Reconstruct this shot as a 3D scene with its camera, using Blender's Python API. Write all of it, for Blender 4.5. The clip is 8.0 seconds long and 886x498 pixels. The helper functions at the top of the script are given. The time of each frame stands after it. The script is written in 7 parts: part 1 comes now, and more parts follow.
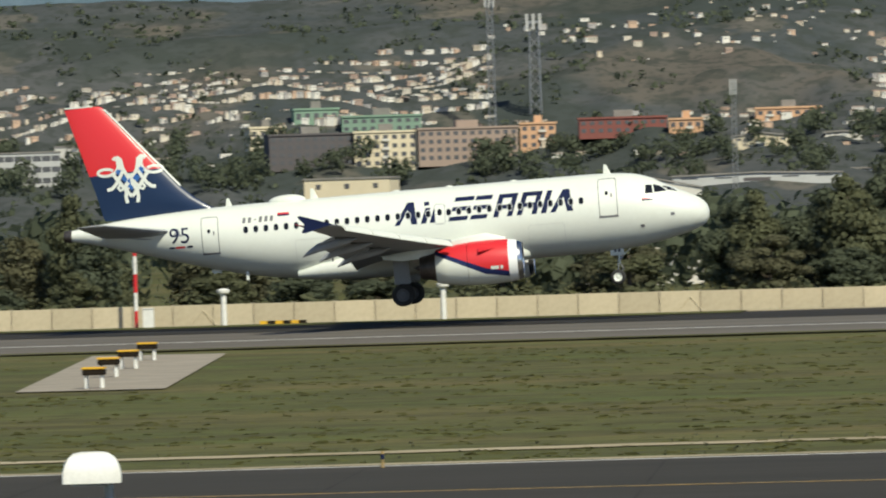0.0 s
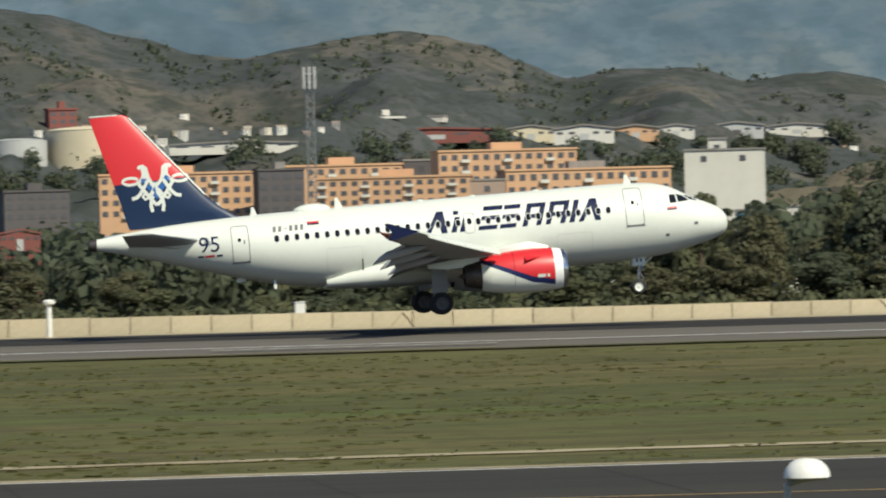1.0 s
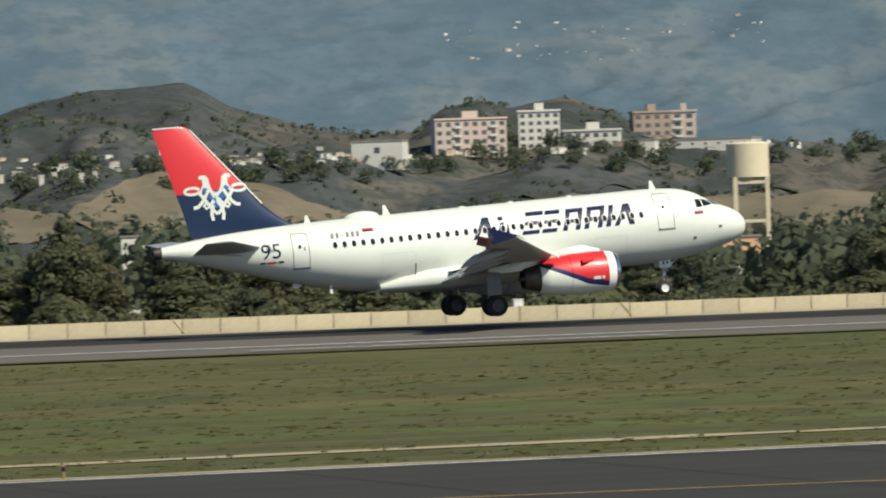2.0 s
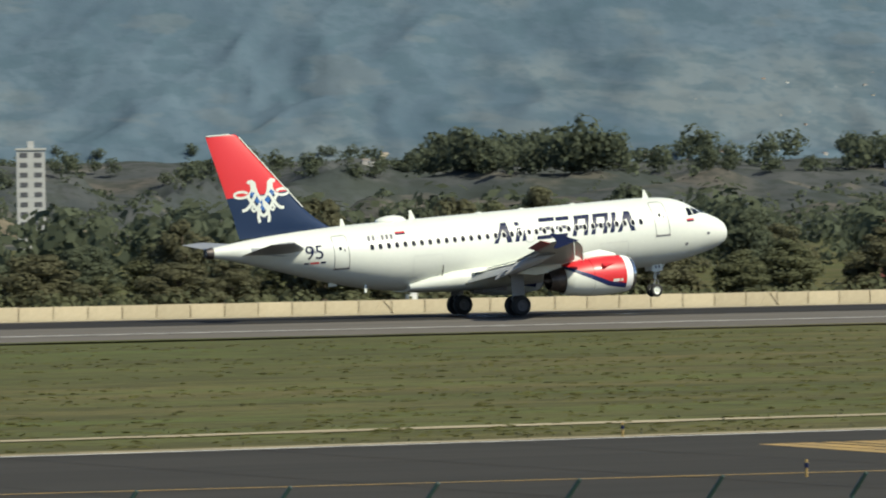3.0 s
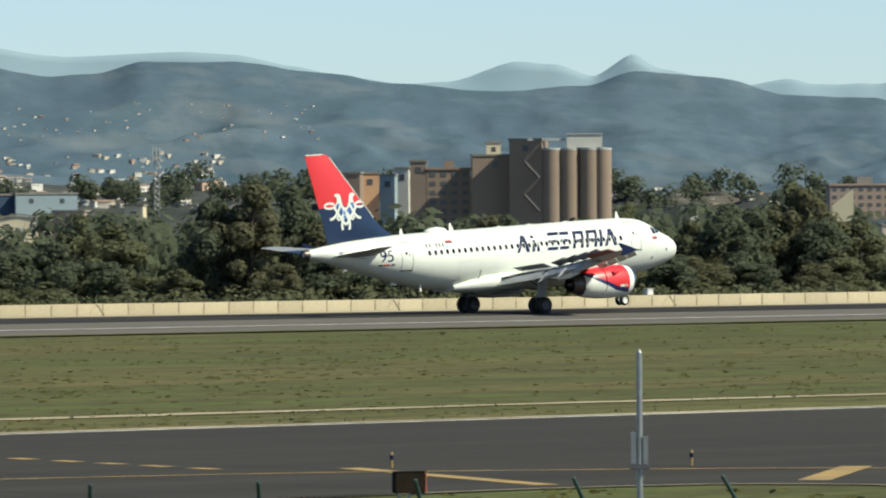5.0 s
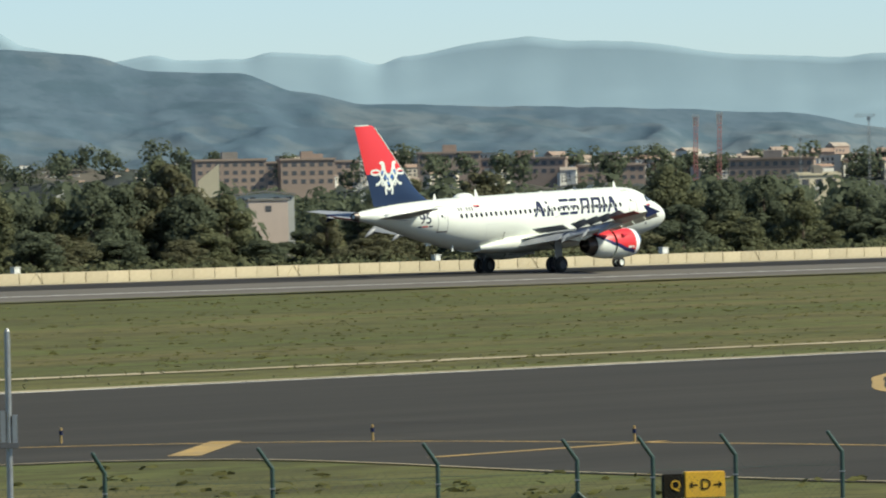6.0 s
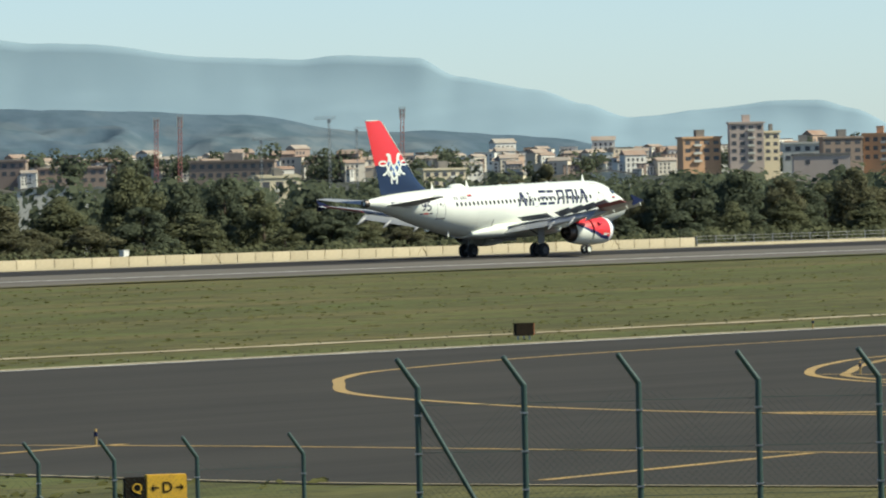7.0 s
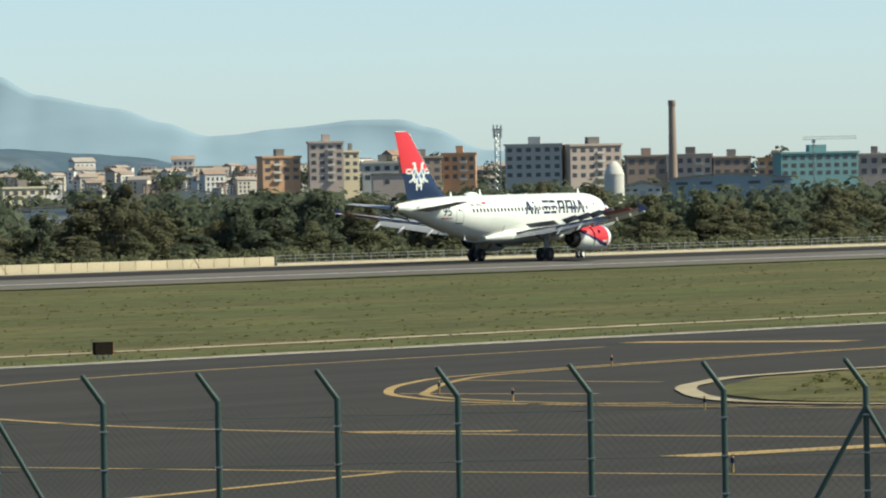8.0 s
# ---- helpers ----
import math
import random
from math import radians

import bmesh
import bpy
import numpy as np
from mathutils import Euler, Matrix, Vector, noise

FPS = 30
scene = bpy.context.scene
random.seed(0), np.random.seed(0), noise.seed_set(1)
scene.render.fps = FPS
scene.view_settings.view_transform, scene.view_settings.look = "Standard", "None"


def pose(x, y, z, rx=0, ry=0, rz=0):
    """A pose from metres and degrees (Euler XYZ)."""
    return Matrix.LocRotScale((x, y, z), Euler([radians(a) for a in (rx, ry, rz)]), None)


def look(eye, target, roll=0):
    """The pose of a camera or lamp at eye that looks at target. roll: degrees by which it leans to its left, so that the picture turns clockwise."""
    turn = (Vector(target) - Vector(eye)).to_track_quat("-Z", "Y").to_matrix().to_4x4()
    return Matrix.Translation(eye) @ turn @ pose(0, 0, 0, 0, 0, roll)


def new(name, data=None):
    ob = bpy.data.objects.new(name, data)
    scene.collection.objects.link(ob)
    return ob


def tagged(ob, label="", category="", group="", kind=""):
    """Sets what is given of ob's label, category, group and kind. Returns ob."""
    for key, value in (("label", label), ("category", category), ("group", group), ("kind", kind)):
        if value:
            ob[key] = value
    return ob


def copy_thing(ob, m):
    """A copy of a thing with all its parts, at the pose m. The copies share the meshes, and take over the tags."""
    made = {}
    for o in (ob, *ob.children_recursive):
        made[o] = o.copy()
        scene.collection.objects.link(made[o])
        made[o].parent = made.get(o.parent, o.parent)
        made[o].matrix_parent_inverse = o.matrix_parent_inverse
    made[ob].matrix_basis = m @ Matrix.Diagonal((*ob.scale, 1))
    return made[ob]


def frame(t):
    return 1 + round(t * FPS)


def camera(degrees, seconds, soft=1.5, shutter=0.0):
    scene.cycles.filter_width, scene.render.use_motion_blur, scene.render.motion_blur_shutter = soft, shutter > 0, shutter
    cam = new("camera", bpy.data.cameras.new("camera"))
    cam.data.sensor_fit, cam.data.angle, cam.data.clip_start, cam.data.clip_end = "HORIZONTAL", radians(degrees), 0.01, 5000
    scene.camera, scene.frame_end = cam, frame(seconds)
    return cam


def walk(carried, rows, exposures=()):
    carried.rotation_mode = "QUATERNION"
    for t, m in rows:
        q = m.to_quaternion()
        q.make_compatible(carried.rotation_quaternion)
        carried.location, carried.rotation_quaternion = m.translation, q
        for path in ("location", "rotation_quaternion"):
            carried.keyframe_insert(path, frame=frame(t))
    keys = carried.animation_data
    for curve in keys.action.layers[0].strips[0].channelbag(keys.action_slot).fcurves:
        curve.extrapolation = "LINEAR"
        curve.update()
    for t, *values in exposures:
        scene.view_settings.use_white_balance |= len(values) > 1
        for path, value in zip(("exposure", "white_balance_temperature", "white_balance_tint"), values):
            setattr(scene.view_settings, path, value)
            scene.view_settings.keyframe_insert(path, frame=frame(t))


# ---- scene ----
import functools

# ================= camera =================
EYE = 6.54
cam = camera(7.488, 8.0, soft=2.0, shutter=0.07)


def aim(yaw, pitch, roll):
    """The camera on its stand, turned by yaw from north (y) to east (x), tilted up by pitch."""
    a, b = radians(yaw), radians(pitch)
    return look((0, 0, EYE), (math.sin(a) * math.cos(b), math.cos(a) * math.cos(b), EYE + math.sin(b)), roll)


# seconds, yaw, pitch, roll
VIEW = [
    (0, -3.453, -0.364, -1.721),
    (0.5, 1.507, -0.338, -1.612),
    (1, 7.222, -0.299, -1.481),
    (1.5, 12.177, -0.276, -1.708),
    (2, 17.141, -0.281, -1.931),
    (2.2, 19.041, -0.295, -1.935),
    (3.3, 28.784, -0.318, -0.459),
    (3.5, 30.411, -0.325, -0.364),
    (4, 33.762, -0.332, -0.434),
    (4.5, 37.382, -0.243, -0.276),
    (4.7, 38.734, -0.221, -0.263),
    (5.8, 44.821, -0.386, -1.014),
    (6, 45.9, -0.479, -1.177),
    (6.5, 48.295, -0.571, -1.206),
    (7, 50.46, -0.554, -1.307),
    (7.5, 52.306, -0.537, -1.199),
    (8, 54.02, -0.468, -1.166),
]
walk(cam, [(t, aim(a, b, c)) for t, a, b, c in VIEW], [(0.0, 0.1, 6500, 7), (2.0, 0.16, 6500, 8), (4.0, 0.31, 6500, 5), (8.0, 0.42, 6500, 4)])

# ================= light =================
SUN_YAW, SUN_UP = 150.0, 45.0
world = bpy.data.worlds.new("sky")
scene.world = world
world.use_nodes = True
wt = world.node_tree
sky = wt.nodes.new("ShaderNodeTexSky")
sky.sky_type = "NISHITA"
sky.sun_disc = False
sky.sun_elevation, sky.sun_rotation = radians(SUN_UP), radians(SUN_YAW)
sky.air_density, sky.dust_density, sky.ozone_density = 0.65, 0.35, 3.5
wt.nodes["Background"].inputs["Strength"].default_value = 0.105
wt.links.new(sky.outputs[0], wt.nodes["Background"].inputs["Color"])
sun = new("sun", bpy.data.lights.new("sun", "SUN"))
sun.data.energy, sun.data.angle, sun.data.color = 4.7, radians(0.5), (1.0, 0.945, 0.77)
a, b = radians(SUN_YAW), radians(SUN_UP)
sun.matrix_world = look((0, 0, 0), (-math.sin(a) * math.cos(b), -math.cos(a) * math.cos(b), -math.sin(b)))


# ================= materials =================
def material(name, color, rough=0.7, metal=0.0, second=None, scale=1.0, bump=0.0, stretch=(1, 1, 1), contrast=0.5, coat=0.0,
             per_piece=0.0):
    """A surface of one colour, broken up by a second colour at two scales, with relief."""
    m = bpy.data.materials.new(name)
    m.use_nodes = True
    nt = m.node_tree
    bsdf = nt.nodes["Principled BSDF"]
    bsdf.inputs["Roughness"].default_value = rough
    bsdf.inputs["Metallic"].default_value = metal
    bsdf.inputs["Coat Weight"].default_value = coat
    bsdf.inputs["Coat Roughness"].default_value = 0.12
    if second is None:
        second = tuple(c * 0.8 for c in color)
    geo = nt.nodes.new("ShaderNodeNewGeometry")
    tex = nt.nodes.new("ShaderNodeTexCoord")
    mapping = nt.nodes.new("ShaderNodeMapping")
    mapping.inputs["Scale"].default_value = stretch
    nt.links.new(tex.outputs["Object"], mapping.inputs["Vector"])
    big = nt.nodes.new("ShaderNodeTexNoise")
    big.inputs["Scale"].default_value, big.inputs["Detail"].default_value = scale, 5
    small = nt.nodes.new("ShaderNodeTexNoise")
    small.inputs["Scale"].default_value, small.inputs["Detail"].default_value = scale * 9.3, 4
    for n in (big, small):
        nt.links.new(mapping.outputs["Vector"], n.inputs["Vector"])
    add = nt.nodes.new("ShaderNodeMath")
    add.operation = "MULTIPLY_ADD"
    add.inputs[1].default_value = 0.55
    nt.links.new(small.outputs["Fac"], add.inputs[0])
    nt.links.new(big.outputs["Fac"], add.inputs[2])
    ramp = nt.nodes.new("ShaderNodeValToRGB")
    ramp.color_ramp.elements[0].position = 0.78 - contrast * 0.35
    ramp.color_ramp.elements[1].position = 0.78 + contrast * 0.35
    ramp.color_ramp.elements[0].color = (*second, 1)
    ramp.color_ramp.elements[1].color = (*color, 1)
    nt.links.new(add.outputs[0], ramp.inputs["Fac"])
    out = ramp.outputs["Color"]
    if per_piece:
        info = nt.nodes.new("ShaderNodeObjectInfo")
        both = nt.nodes.new("ShaderNodeMath")
        both.operation = "ADD"
        nt.links.new(info.outputs["Random"], both.inputs[0])
        nt.links.new(geo.outputs["Random Per Island"], both.inputs[1])
        wrap = nt.nodes.new("ShaderNodeMath")
        wrap.operation = "FRACT"
        nt.links.new(both.outputs[0], wrap.inputs[0])
        rng = nt.nodes.new("ShaderNodeMapRange")
        rng.inputs["To Min"].default_value, rng.inputs["To Max"].default_value = 1 - per_piece, 1 + per_piece
        nt.links.new(wrap.outputs[0], rng.inputs["Value"])
        hsv = nt.nodes.new("ShaderNodeHueSaturation")
        nt.links.new(rng.outputs["Result"], hsv.inputs["Value"])
        nt.links.new(out, hsv.inputs["Color"])
        out = hsv.outputs["Color"]
    nt.links.new(out, bsdf.inputs["Base Color"])
    if bump:
        bp = nt.nodes.new("ShaderNodeBump")
        bp.inputs["Strength"].default_value, bp.inputs["Distance"].default_value = 0.6, bump
        nt.links.new(small.outputs["Fac"], bp.inputs["Height"])
        nt.links.new(bp.outputs["Normal"], bsdf.inputs["Normal"])
    return m


def grass_material():
    """Mown airfield grass: long bands along the runway, brown dry patches, short blades."""
    m = material("grass", (0.113, 0.115, 0.042), 0.95, second=(0.06, 0.066, 0.025), scale=0.9, bump=0.04, stretch=(0.35, 1, 1), contrast=0.8)
    nt = m.node_tree
    bsdf = nt.nodes["Principled BSDF"]
    bsdf.inputs["Specular IOR Level"].default_value = 0.1
    tex = nt.nodes["Texture Coordinate"]
    src = bsdf.inputs["Base Color"].links[0].from_socket
    for scale, stretch, low, high, tint in ((0.05, (0.25, 1, 1), 0.44, 0.62, (0.14, 0.115, 0.05)), (0.11, (0.06, 1, 1), 0.5, 0.72, (0.096, 0.126, 0.036)),
                                            (0.5, (0.2, 1, 1), 0.54, 0.68, (0.06, 0.052, 0.026)),
                                            (0.22, (0.35, 1, 1), 0.5, 0.62, (0.072, 0.07, 0.03)), (1.6, (0.4, 1, 1), 0.52, 0.64, (0.05, 0.05, 0.022))):
        mp = nt.nodes.new("ShaderNodeMapping")
        mp.inputs["Scale"].default_value = stretch
        nz = nt.nodes.new("ShaderNodeTexNoise")
        nz.inputs["Scale"].default_value, nz.inputs["Detail"].default_value = scale, 6
        rp = nt.nodes.new("ShaderNodeMapRange")
        rp.inputs["From Min"].default_value, rp.inputs["From Max"].default_value, rp.inputs["To Max"].default_value = low, high, 0.8
        mix = nt.nodes.new("ShaderNodeMix")
        mix.data_type = "RGBA"
        nt.links.new(tex.outputs["Object"], mp.inputs["Vector"])
        nt.links.new(mp.outputs["Vector"], nz.inputs["Vector"])
        nt.links.new(nz.outputs["Fac"], rp.inputs["Value"])
        nt.links.new(rp.outputs["Result"], mix.inputs["Factor"])
        nt.links.new(src, mix.inputs["A"])
        mix.inputs["B"].default_value = (*tint, 1)
        src = mix.outputs["Result"]
    nt.links.new(src, bsdf.inputs["Base Color"])
    return m


GRASS = grass_material()
ASPHALT = material("asphalt", (0.054, 0.05, 0.043), 0.95, second=(0.036, 0.034, 0.03), scale=0.25, bump=0.01, stretch=(0.08, 1, 1), contrast=0.9)
RUNWAY = material("runway_asphalt", (0.15, 0.135, 0.115), 0.95, second=(0.105, 0.096, 0.085), scale=0.3, bump=0.01, stretch=(0.05, 1, 1), contrast=0.9)
RUBBER = material("rubbered_asphalt", (0.028, 0.026, 0.024), 0.95, second=(0.045, 0.042, 0.038), scale=0.2, bump=0.01, stretch=(0.03, 1, 1), contrast=0.8)
DIRT = material("dry_dirt", (0.42, 0.36, 0.25), 0.95, second=(0.24, 0.2, 0.12), scale=0.4, bump=0.03, stretch=(0.3, 1, 1), contrast=0.8)
CONCRETE = material("concrete", (0.53, 0.46, 0.325), 0.9, second=(0.41, 0.35, 0.245), scale=0.5, bump=0.01, contrast=0.8, per_piece=0.1)
SLAB = material("concrete_slab", (0.34, 0.3, 0.24), 0.9, second=(0.25, 0.22, 0.18), scale=0.4, bump=0.01, contrast=0.8)
for dull in (ASPHALT, RUNWAY, RUBBER, DIRT, CONCRETE, SLAB):
    dull.node_tree.nodes["Principled BSDF"].inputs["Specular IOR Level"].default_value = 0.08
WHITE_LINE = material("white_road_paint", (0.62, 0.6, 0.55), 0.7, second=(0.34, 0.33, 0.3), scale=0.8, contrast=0.9)
YELLOW_LINE = material("yellow_road_paint", (0.44, 0.28, 0.075), 0.7, second=(0.22, 0.16, 0.07), scale=0.8, contrast=0.9)
def patched(m, layers):
    """Fields and thickets with a shape of their own, laid over a hillside."""
    nt = m.node_tree
    bsdf = nt.nodes["Principled BSDF"]
    tex = nt.nodes["Texture Coordinate"]
    src = bsdf.inputs["Base Color"].links[0].from_socket
    for scale, stretch, low, high, most, tint in layers:
        mp = nt.nodes.new("ShaderNodeMapping")
        mp.inputs["Scale"].default_value = stretch
        nz = nt.nodes.new("ShaderNodeTexNoise")
        nz.inputs["Scale"].default_value, nz.inputs["Detail"].default_value = scale, 4
        rp = nt.nodes.new("ShaderNodeMapRange")
        rp.inputs["From Min"].default_value, rp.inputs["From Max"].default_value, rp.inputs["To Max"].default_value = low, high, most
        mix = nt.nodes.new("ShaderNodeMix")
        mix.data_type = "RGBA"
        nt.links.new(tex.outputs["Object"], mp.inputs["Vector"])
        nt.links.new(mp.outputs["Vector"], nz.inputs["Vector"])
        nt.links.new(nz.outputs["Fac"], rp.inputs["Value"])
        nt.links.new(rp.outputs["Result"], mix.inputs["Factor"])
        nt.links.new(src, mix.inputs["A"])
        mix.inputs["B"].default_value = (*tint, 1)
        src = mix.outputs["Result"]
    nt.links.new(src, bsdf.inputs["Base Color"])


# Aerial haze is mixed into these base colours as blue, more with distance.
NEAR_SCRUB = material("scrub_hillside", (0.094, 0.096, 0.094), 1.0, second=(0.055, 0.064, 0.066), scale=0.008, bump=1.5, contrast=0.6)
FAR_SCRUB = material("hazed_wooded_mountainside", (0.106, 0.147, 0.182), 1.0, second=(0.07, 0.105, 0.138), scale=0.006, bump=2.0, contrast=0.7)
FAR_ROCK = material("hazed_distant_mountainside", (0.255, 0.342, 0.395), 1.0, second=(0.232, 0.318, 0.372), scale=0.003, bump=0.5, contrast=0.8)
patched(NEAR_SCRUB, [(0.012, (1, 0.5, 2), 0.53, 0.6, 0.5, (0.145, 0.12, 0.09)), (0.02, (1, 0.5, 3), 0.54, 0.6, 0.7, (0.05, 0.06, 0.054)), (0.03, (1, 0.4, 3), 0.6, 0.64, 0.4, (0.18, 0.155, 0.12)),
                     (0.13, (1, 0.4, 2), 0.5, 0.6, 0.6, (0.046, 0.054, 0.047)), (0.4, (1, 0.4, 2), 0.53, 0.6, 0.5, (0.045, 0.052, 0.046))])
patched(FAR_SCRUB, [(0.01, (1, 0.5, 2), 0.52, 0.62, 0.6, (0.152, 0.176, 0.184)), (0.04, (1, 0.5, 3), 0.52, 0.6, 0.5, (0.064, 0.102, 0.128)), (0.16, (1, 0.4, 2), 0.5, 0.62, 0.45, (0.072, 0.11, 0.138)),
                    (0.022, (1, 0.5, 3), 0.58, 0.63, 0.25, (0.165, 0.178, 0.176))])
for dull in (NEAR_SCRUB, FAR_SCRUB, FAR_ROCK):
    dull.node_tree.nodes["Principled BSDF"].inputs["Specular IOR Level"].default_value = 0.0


# ================= mesh helpers =================
def mesh_object(name, verts, faces, mat, parent=None, smooth=False):
    me = bpy.data.meshes.new(name)
    me.from_pydata(verts, [], faces)
    me.materials.append(mat)
    if smooth:
        me.polygons.foreach_set("use_smooth", [True] * len(me.polygons))
    ob = new(name, me)
    if parent is not None:
        ob.parent = parent
    return ob


def part(name, bm, mat, parent=None, label="", smooth=None):
    """Links a bmesh as one mesh object under a thing or a part; smooth: degrees under which edges are soft."""
    me = bpy.data.meshes.new(name)
    bmesh.ops.recalc_face_normals(bm, faces=bm.faces)
    bm.to_mesh(me)
    bm.free()
    if smooth is not None:
        me.polygons.foreach_set("use_smooth", [True] * len(me.polygons))
        me.set_sharp_from_angle(angle=radians(smooth))
    for m in (mat if isinstance(mat, (list, tuple)) else (mat,)):
        me.materials.append(m)
    ob = new(name, me)
    if parent is not None:
        ob.parent = parent
    if label:
        ob["label"] = label
    return ob


def empty(name, m=None, label="", category="", group="", kind=""):
    ob = new(name)
    if m is not None:
        ob.matrix_basis = m
    return tagged(ob, label, category, group, kind)


def box(bm, x0, x1, y0, y1, z0, z1, m=None, bevel=0.0):
    """Adds a block to bm."""
    vs = [bm.verts.new(Vector(p) if m is None else m @ Vector(p)) for p in
          ((x0, y0, z0), (x1, y0, z0), (x1, y1, z0), (x0, y1, z0), (x0, y0, z1), (x1, y0, z1), (x1, y1, z1), (x0, y1, z1))]
    fs = [bm.faces.new([vs[i] for i in f]) for f in ((3, 2, 1, 0), (4, 5, 6, 7), (0, 1, 5, 4), (1, 2, 6, 5), (2, 3, 7, 6), (3, 0, 4, 7))]
    if bevel:
        es = list({e for f in fs for e in f.edges})
        bmesh.ops.bevel(bm, geom=es, offset=bevel, segments=2, affect="EDGES")
    return bm


def block(*a, **k):
    return box(bmesh.new(), *a, **k)


def tube(bm, p, q, r0, r1=None, n=10, caps=True):
    """Adds a tapered round bar from p to q."""
    r1 = r0 if r1 is None else r1
    p, q = Vector(p), Vector(q)
    d = (q - p).to_track_quat("Z", "Y").to_matrix()
    rings = []
    for c, r in ((p, r0), (q, r1)):
        rings.append([bm.verts.new(c + d @ Vector((r * math.cos(2 * math.pi * i / n), r * math.sin(2 * math.pi * i / n), 0))) for i in range(n)])
    for i in range(n):
        bm.faces.new((rings[0][i], rings[0][(i + 1) % n], rings[1][(i + 1) % n], rings[1][i]))
    if caps:
        bm.faces.new(rings[0][::-1])
        bm.faces.new(rings[1])
    return bm


def bar(*a, **k):
    return tube(bmesh.new(), *a, **k)


def lathe(bm, profile, axis=Vector((1, 0, 0)), origin=Vector((0, 0, 0)), n=32, squash=1.0):
    """Adds a turned shape: profile of (along, radius)."""
    rot = axis.to_track_quat("Z", "Y").to_matrix()
    rings = []
    for s, r in profile:
        rings.append([bm.verts.new(origin + rot @ Vector((r * math.cos(2 * math.pi * i / n), squash * r * math.sin(2 * math.pi * i / n), s))) for i in range(n)])
    for a, b in zip(rings, rings[1:]):
        for i in range(n):
            bm.faces.new((a[i], a[(i + 1) % n], b[(i + 1) % n], b[i]))
    return bm


def place(yaw, dist, z=0.0, turn=0.0):
    """A pose seen from the stand at a bearing and a distance; its -y side faces the stand, turned by turn."""
    a = radians(yaw)
    return pose(dist * math.sin(a), dist * math.cos(a), z, 0, 0, -yaw + turn)


def knots(table, v):
    """Smooth height between a few known heights along a bearing."""
    xs = [p[0] for p in table]
    if v <= xs[0]:
        return table[0][1]
    if v >= xs[-1]:
        return table[-1][1]
    i = int(np.searchsorted(xs, v, side="right")) - 1
    (a, p), (b, q) = table[i], table[i + 1]
    s = (v - a) / (b - a)
    s = s * s * (3 - 2 * s) * 0.6 + s * 0.4
    return p + (q - p) * s


# ================= ground =================
def ground_height(x, y):
    """The airfield is level; the stand is on a low rise."""
    d = math.hypot(x, y)
    if d >= 112:
        return 0.0
    s = min(1.0, (112 - d) / 85)
    return 4.6 * s * s * (3 - 2 * s)


def build_ground():
    angles = list(np.arange(-180, -14, 8.0)) + list(np.arange(-14, 64, 0.75)) + list(np.arange(64, 180, 8.0))
    rings = [1.0, 8, 16, 25, 35, 45, 55, 65, 75, 85, 95, 104, 112, 130, 160, 220, 300, 380, 450, 520, 620, 760, 950, 1200, 1600, 2100, 3000, 4200, 4950]
    verts, faces = [(0, 0, ground_height(0, 0))], []
    n = len(angles)
    for r in rings:
        for g in angles:
            x, y = r * math.sin(radians(g)), r * math.cos(radians(g))
            verts.append((x, y, ground_height(x, y)))
    for i in range(n):
        faces.append((0, 1 + (i + 1) % n, 1 + i))
    for k in range(len(rings) - 1):
        for i in range(n):
            j = (i + 1) % n
            faces.append((1 + k * n + i, 1 + k * n + j, 1 + (k + 1) * n + j, 1 + (k + 1) * n + i))
    ob = mesh_object("ground", verts, [f[::-1] for f in faces], GRASS, smooth=True)
    tagged(ob, "mown green and brown airfield grass", "ground", kind="structure")


build_ground()


# ================= mountains =================
def ridged(x, y, z):
    """A sharp-backed fold: 1 on its back, falling away on both sides."""
    return 1 - 2.2 * abs(noise.noise((x, y, z)))


@functools.lru_cache(maxsize=None)
def crest_at(shape, g):
    """The crest's height at a bearing and, averaged over its neighbourhood, the one that the lower slopes follow; the crest's jags."""
    table = CRESTS[shape]
    mean = sum(w * knots(table, g + k) for k, w in ((-3.0, 0.16), (-1.5, 0.22), (0.0, 0.24), (1.5, 0.22), (3.0, 0.16)))
    return knots(table, g), mean, noise.noise((g * 2.2, 1.5, shape)) + 0.5 * noise.noise((g * 6.0, 7.2, shape))


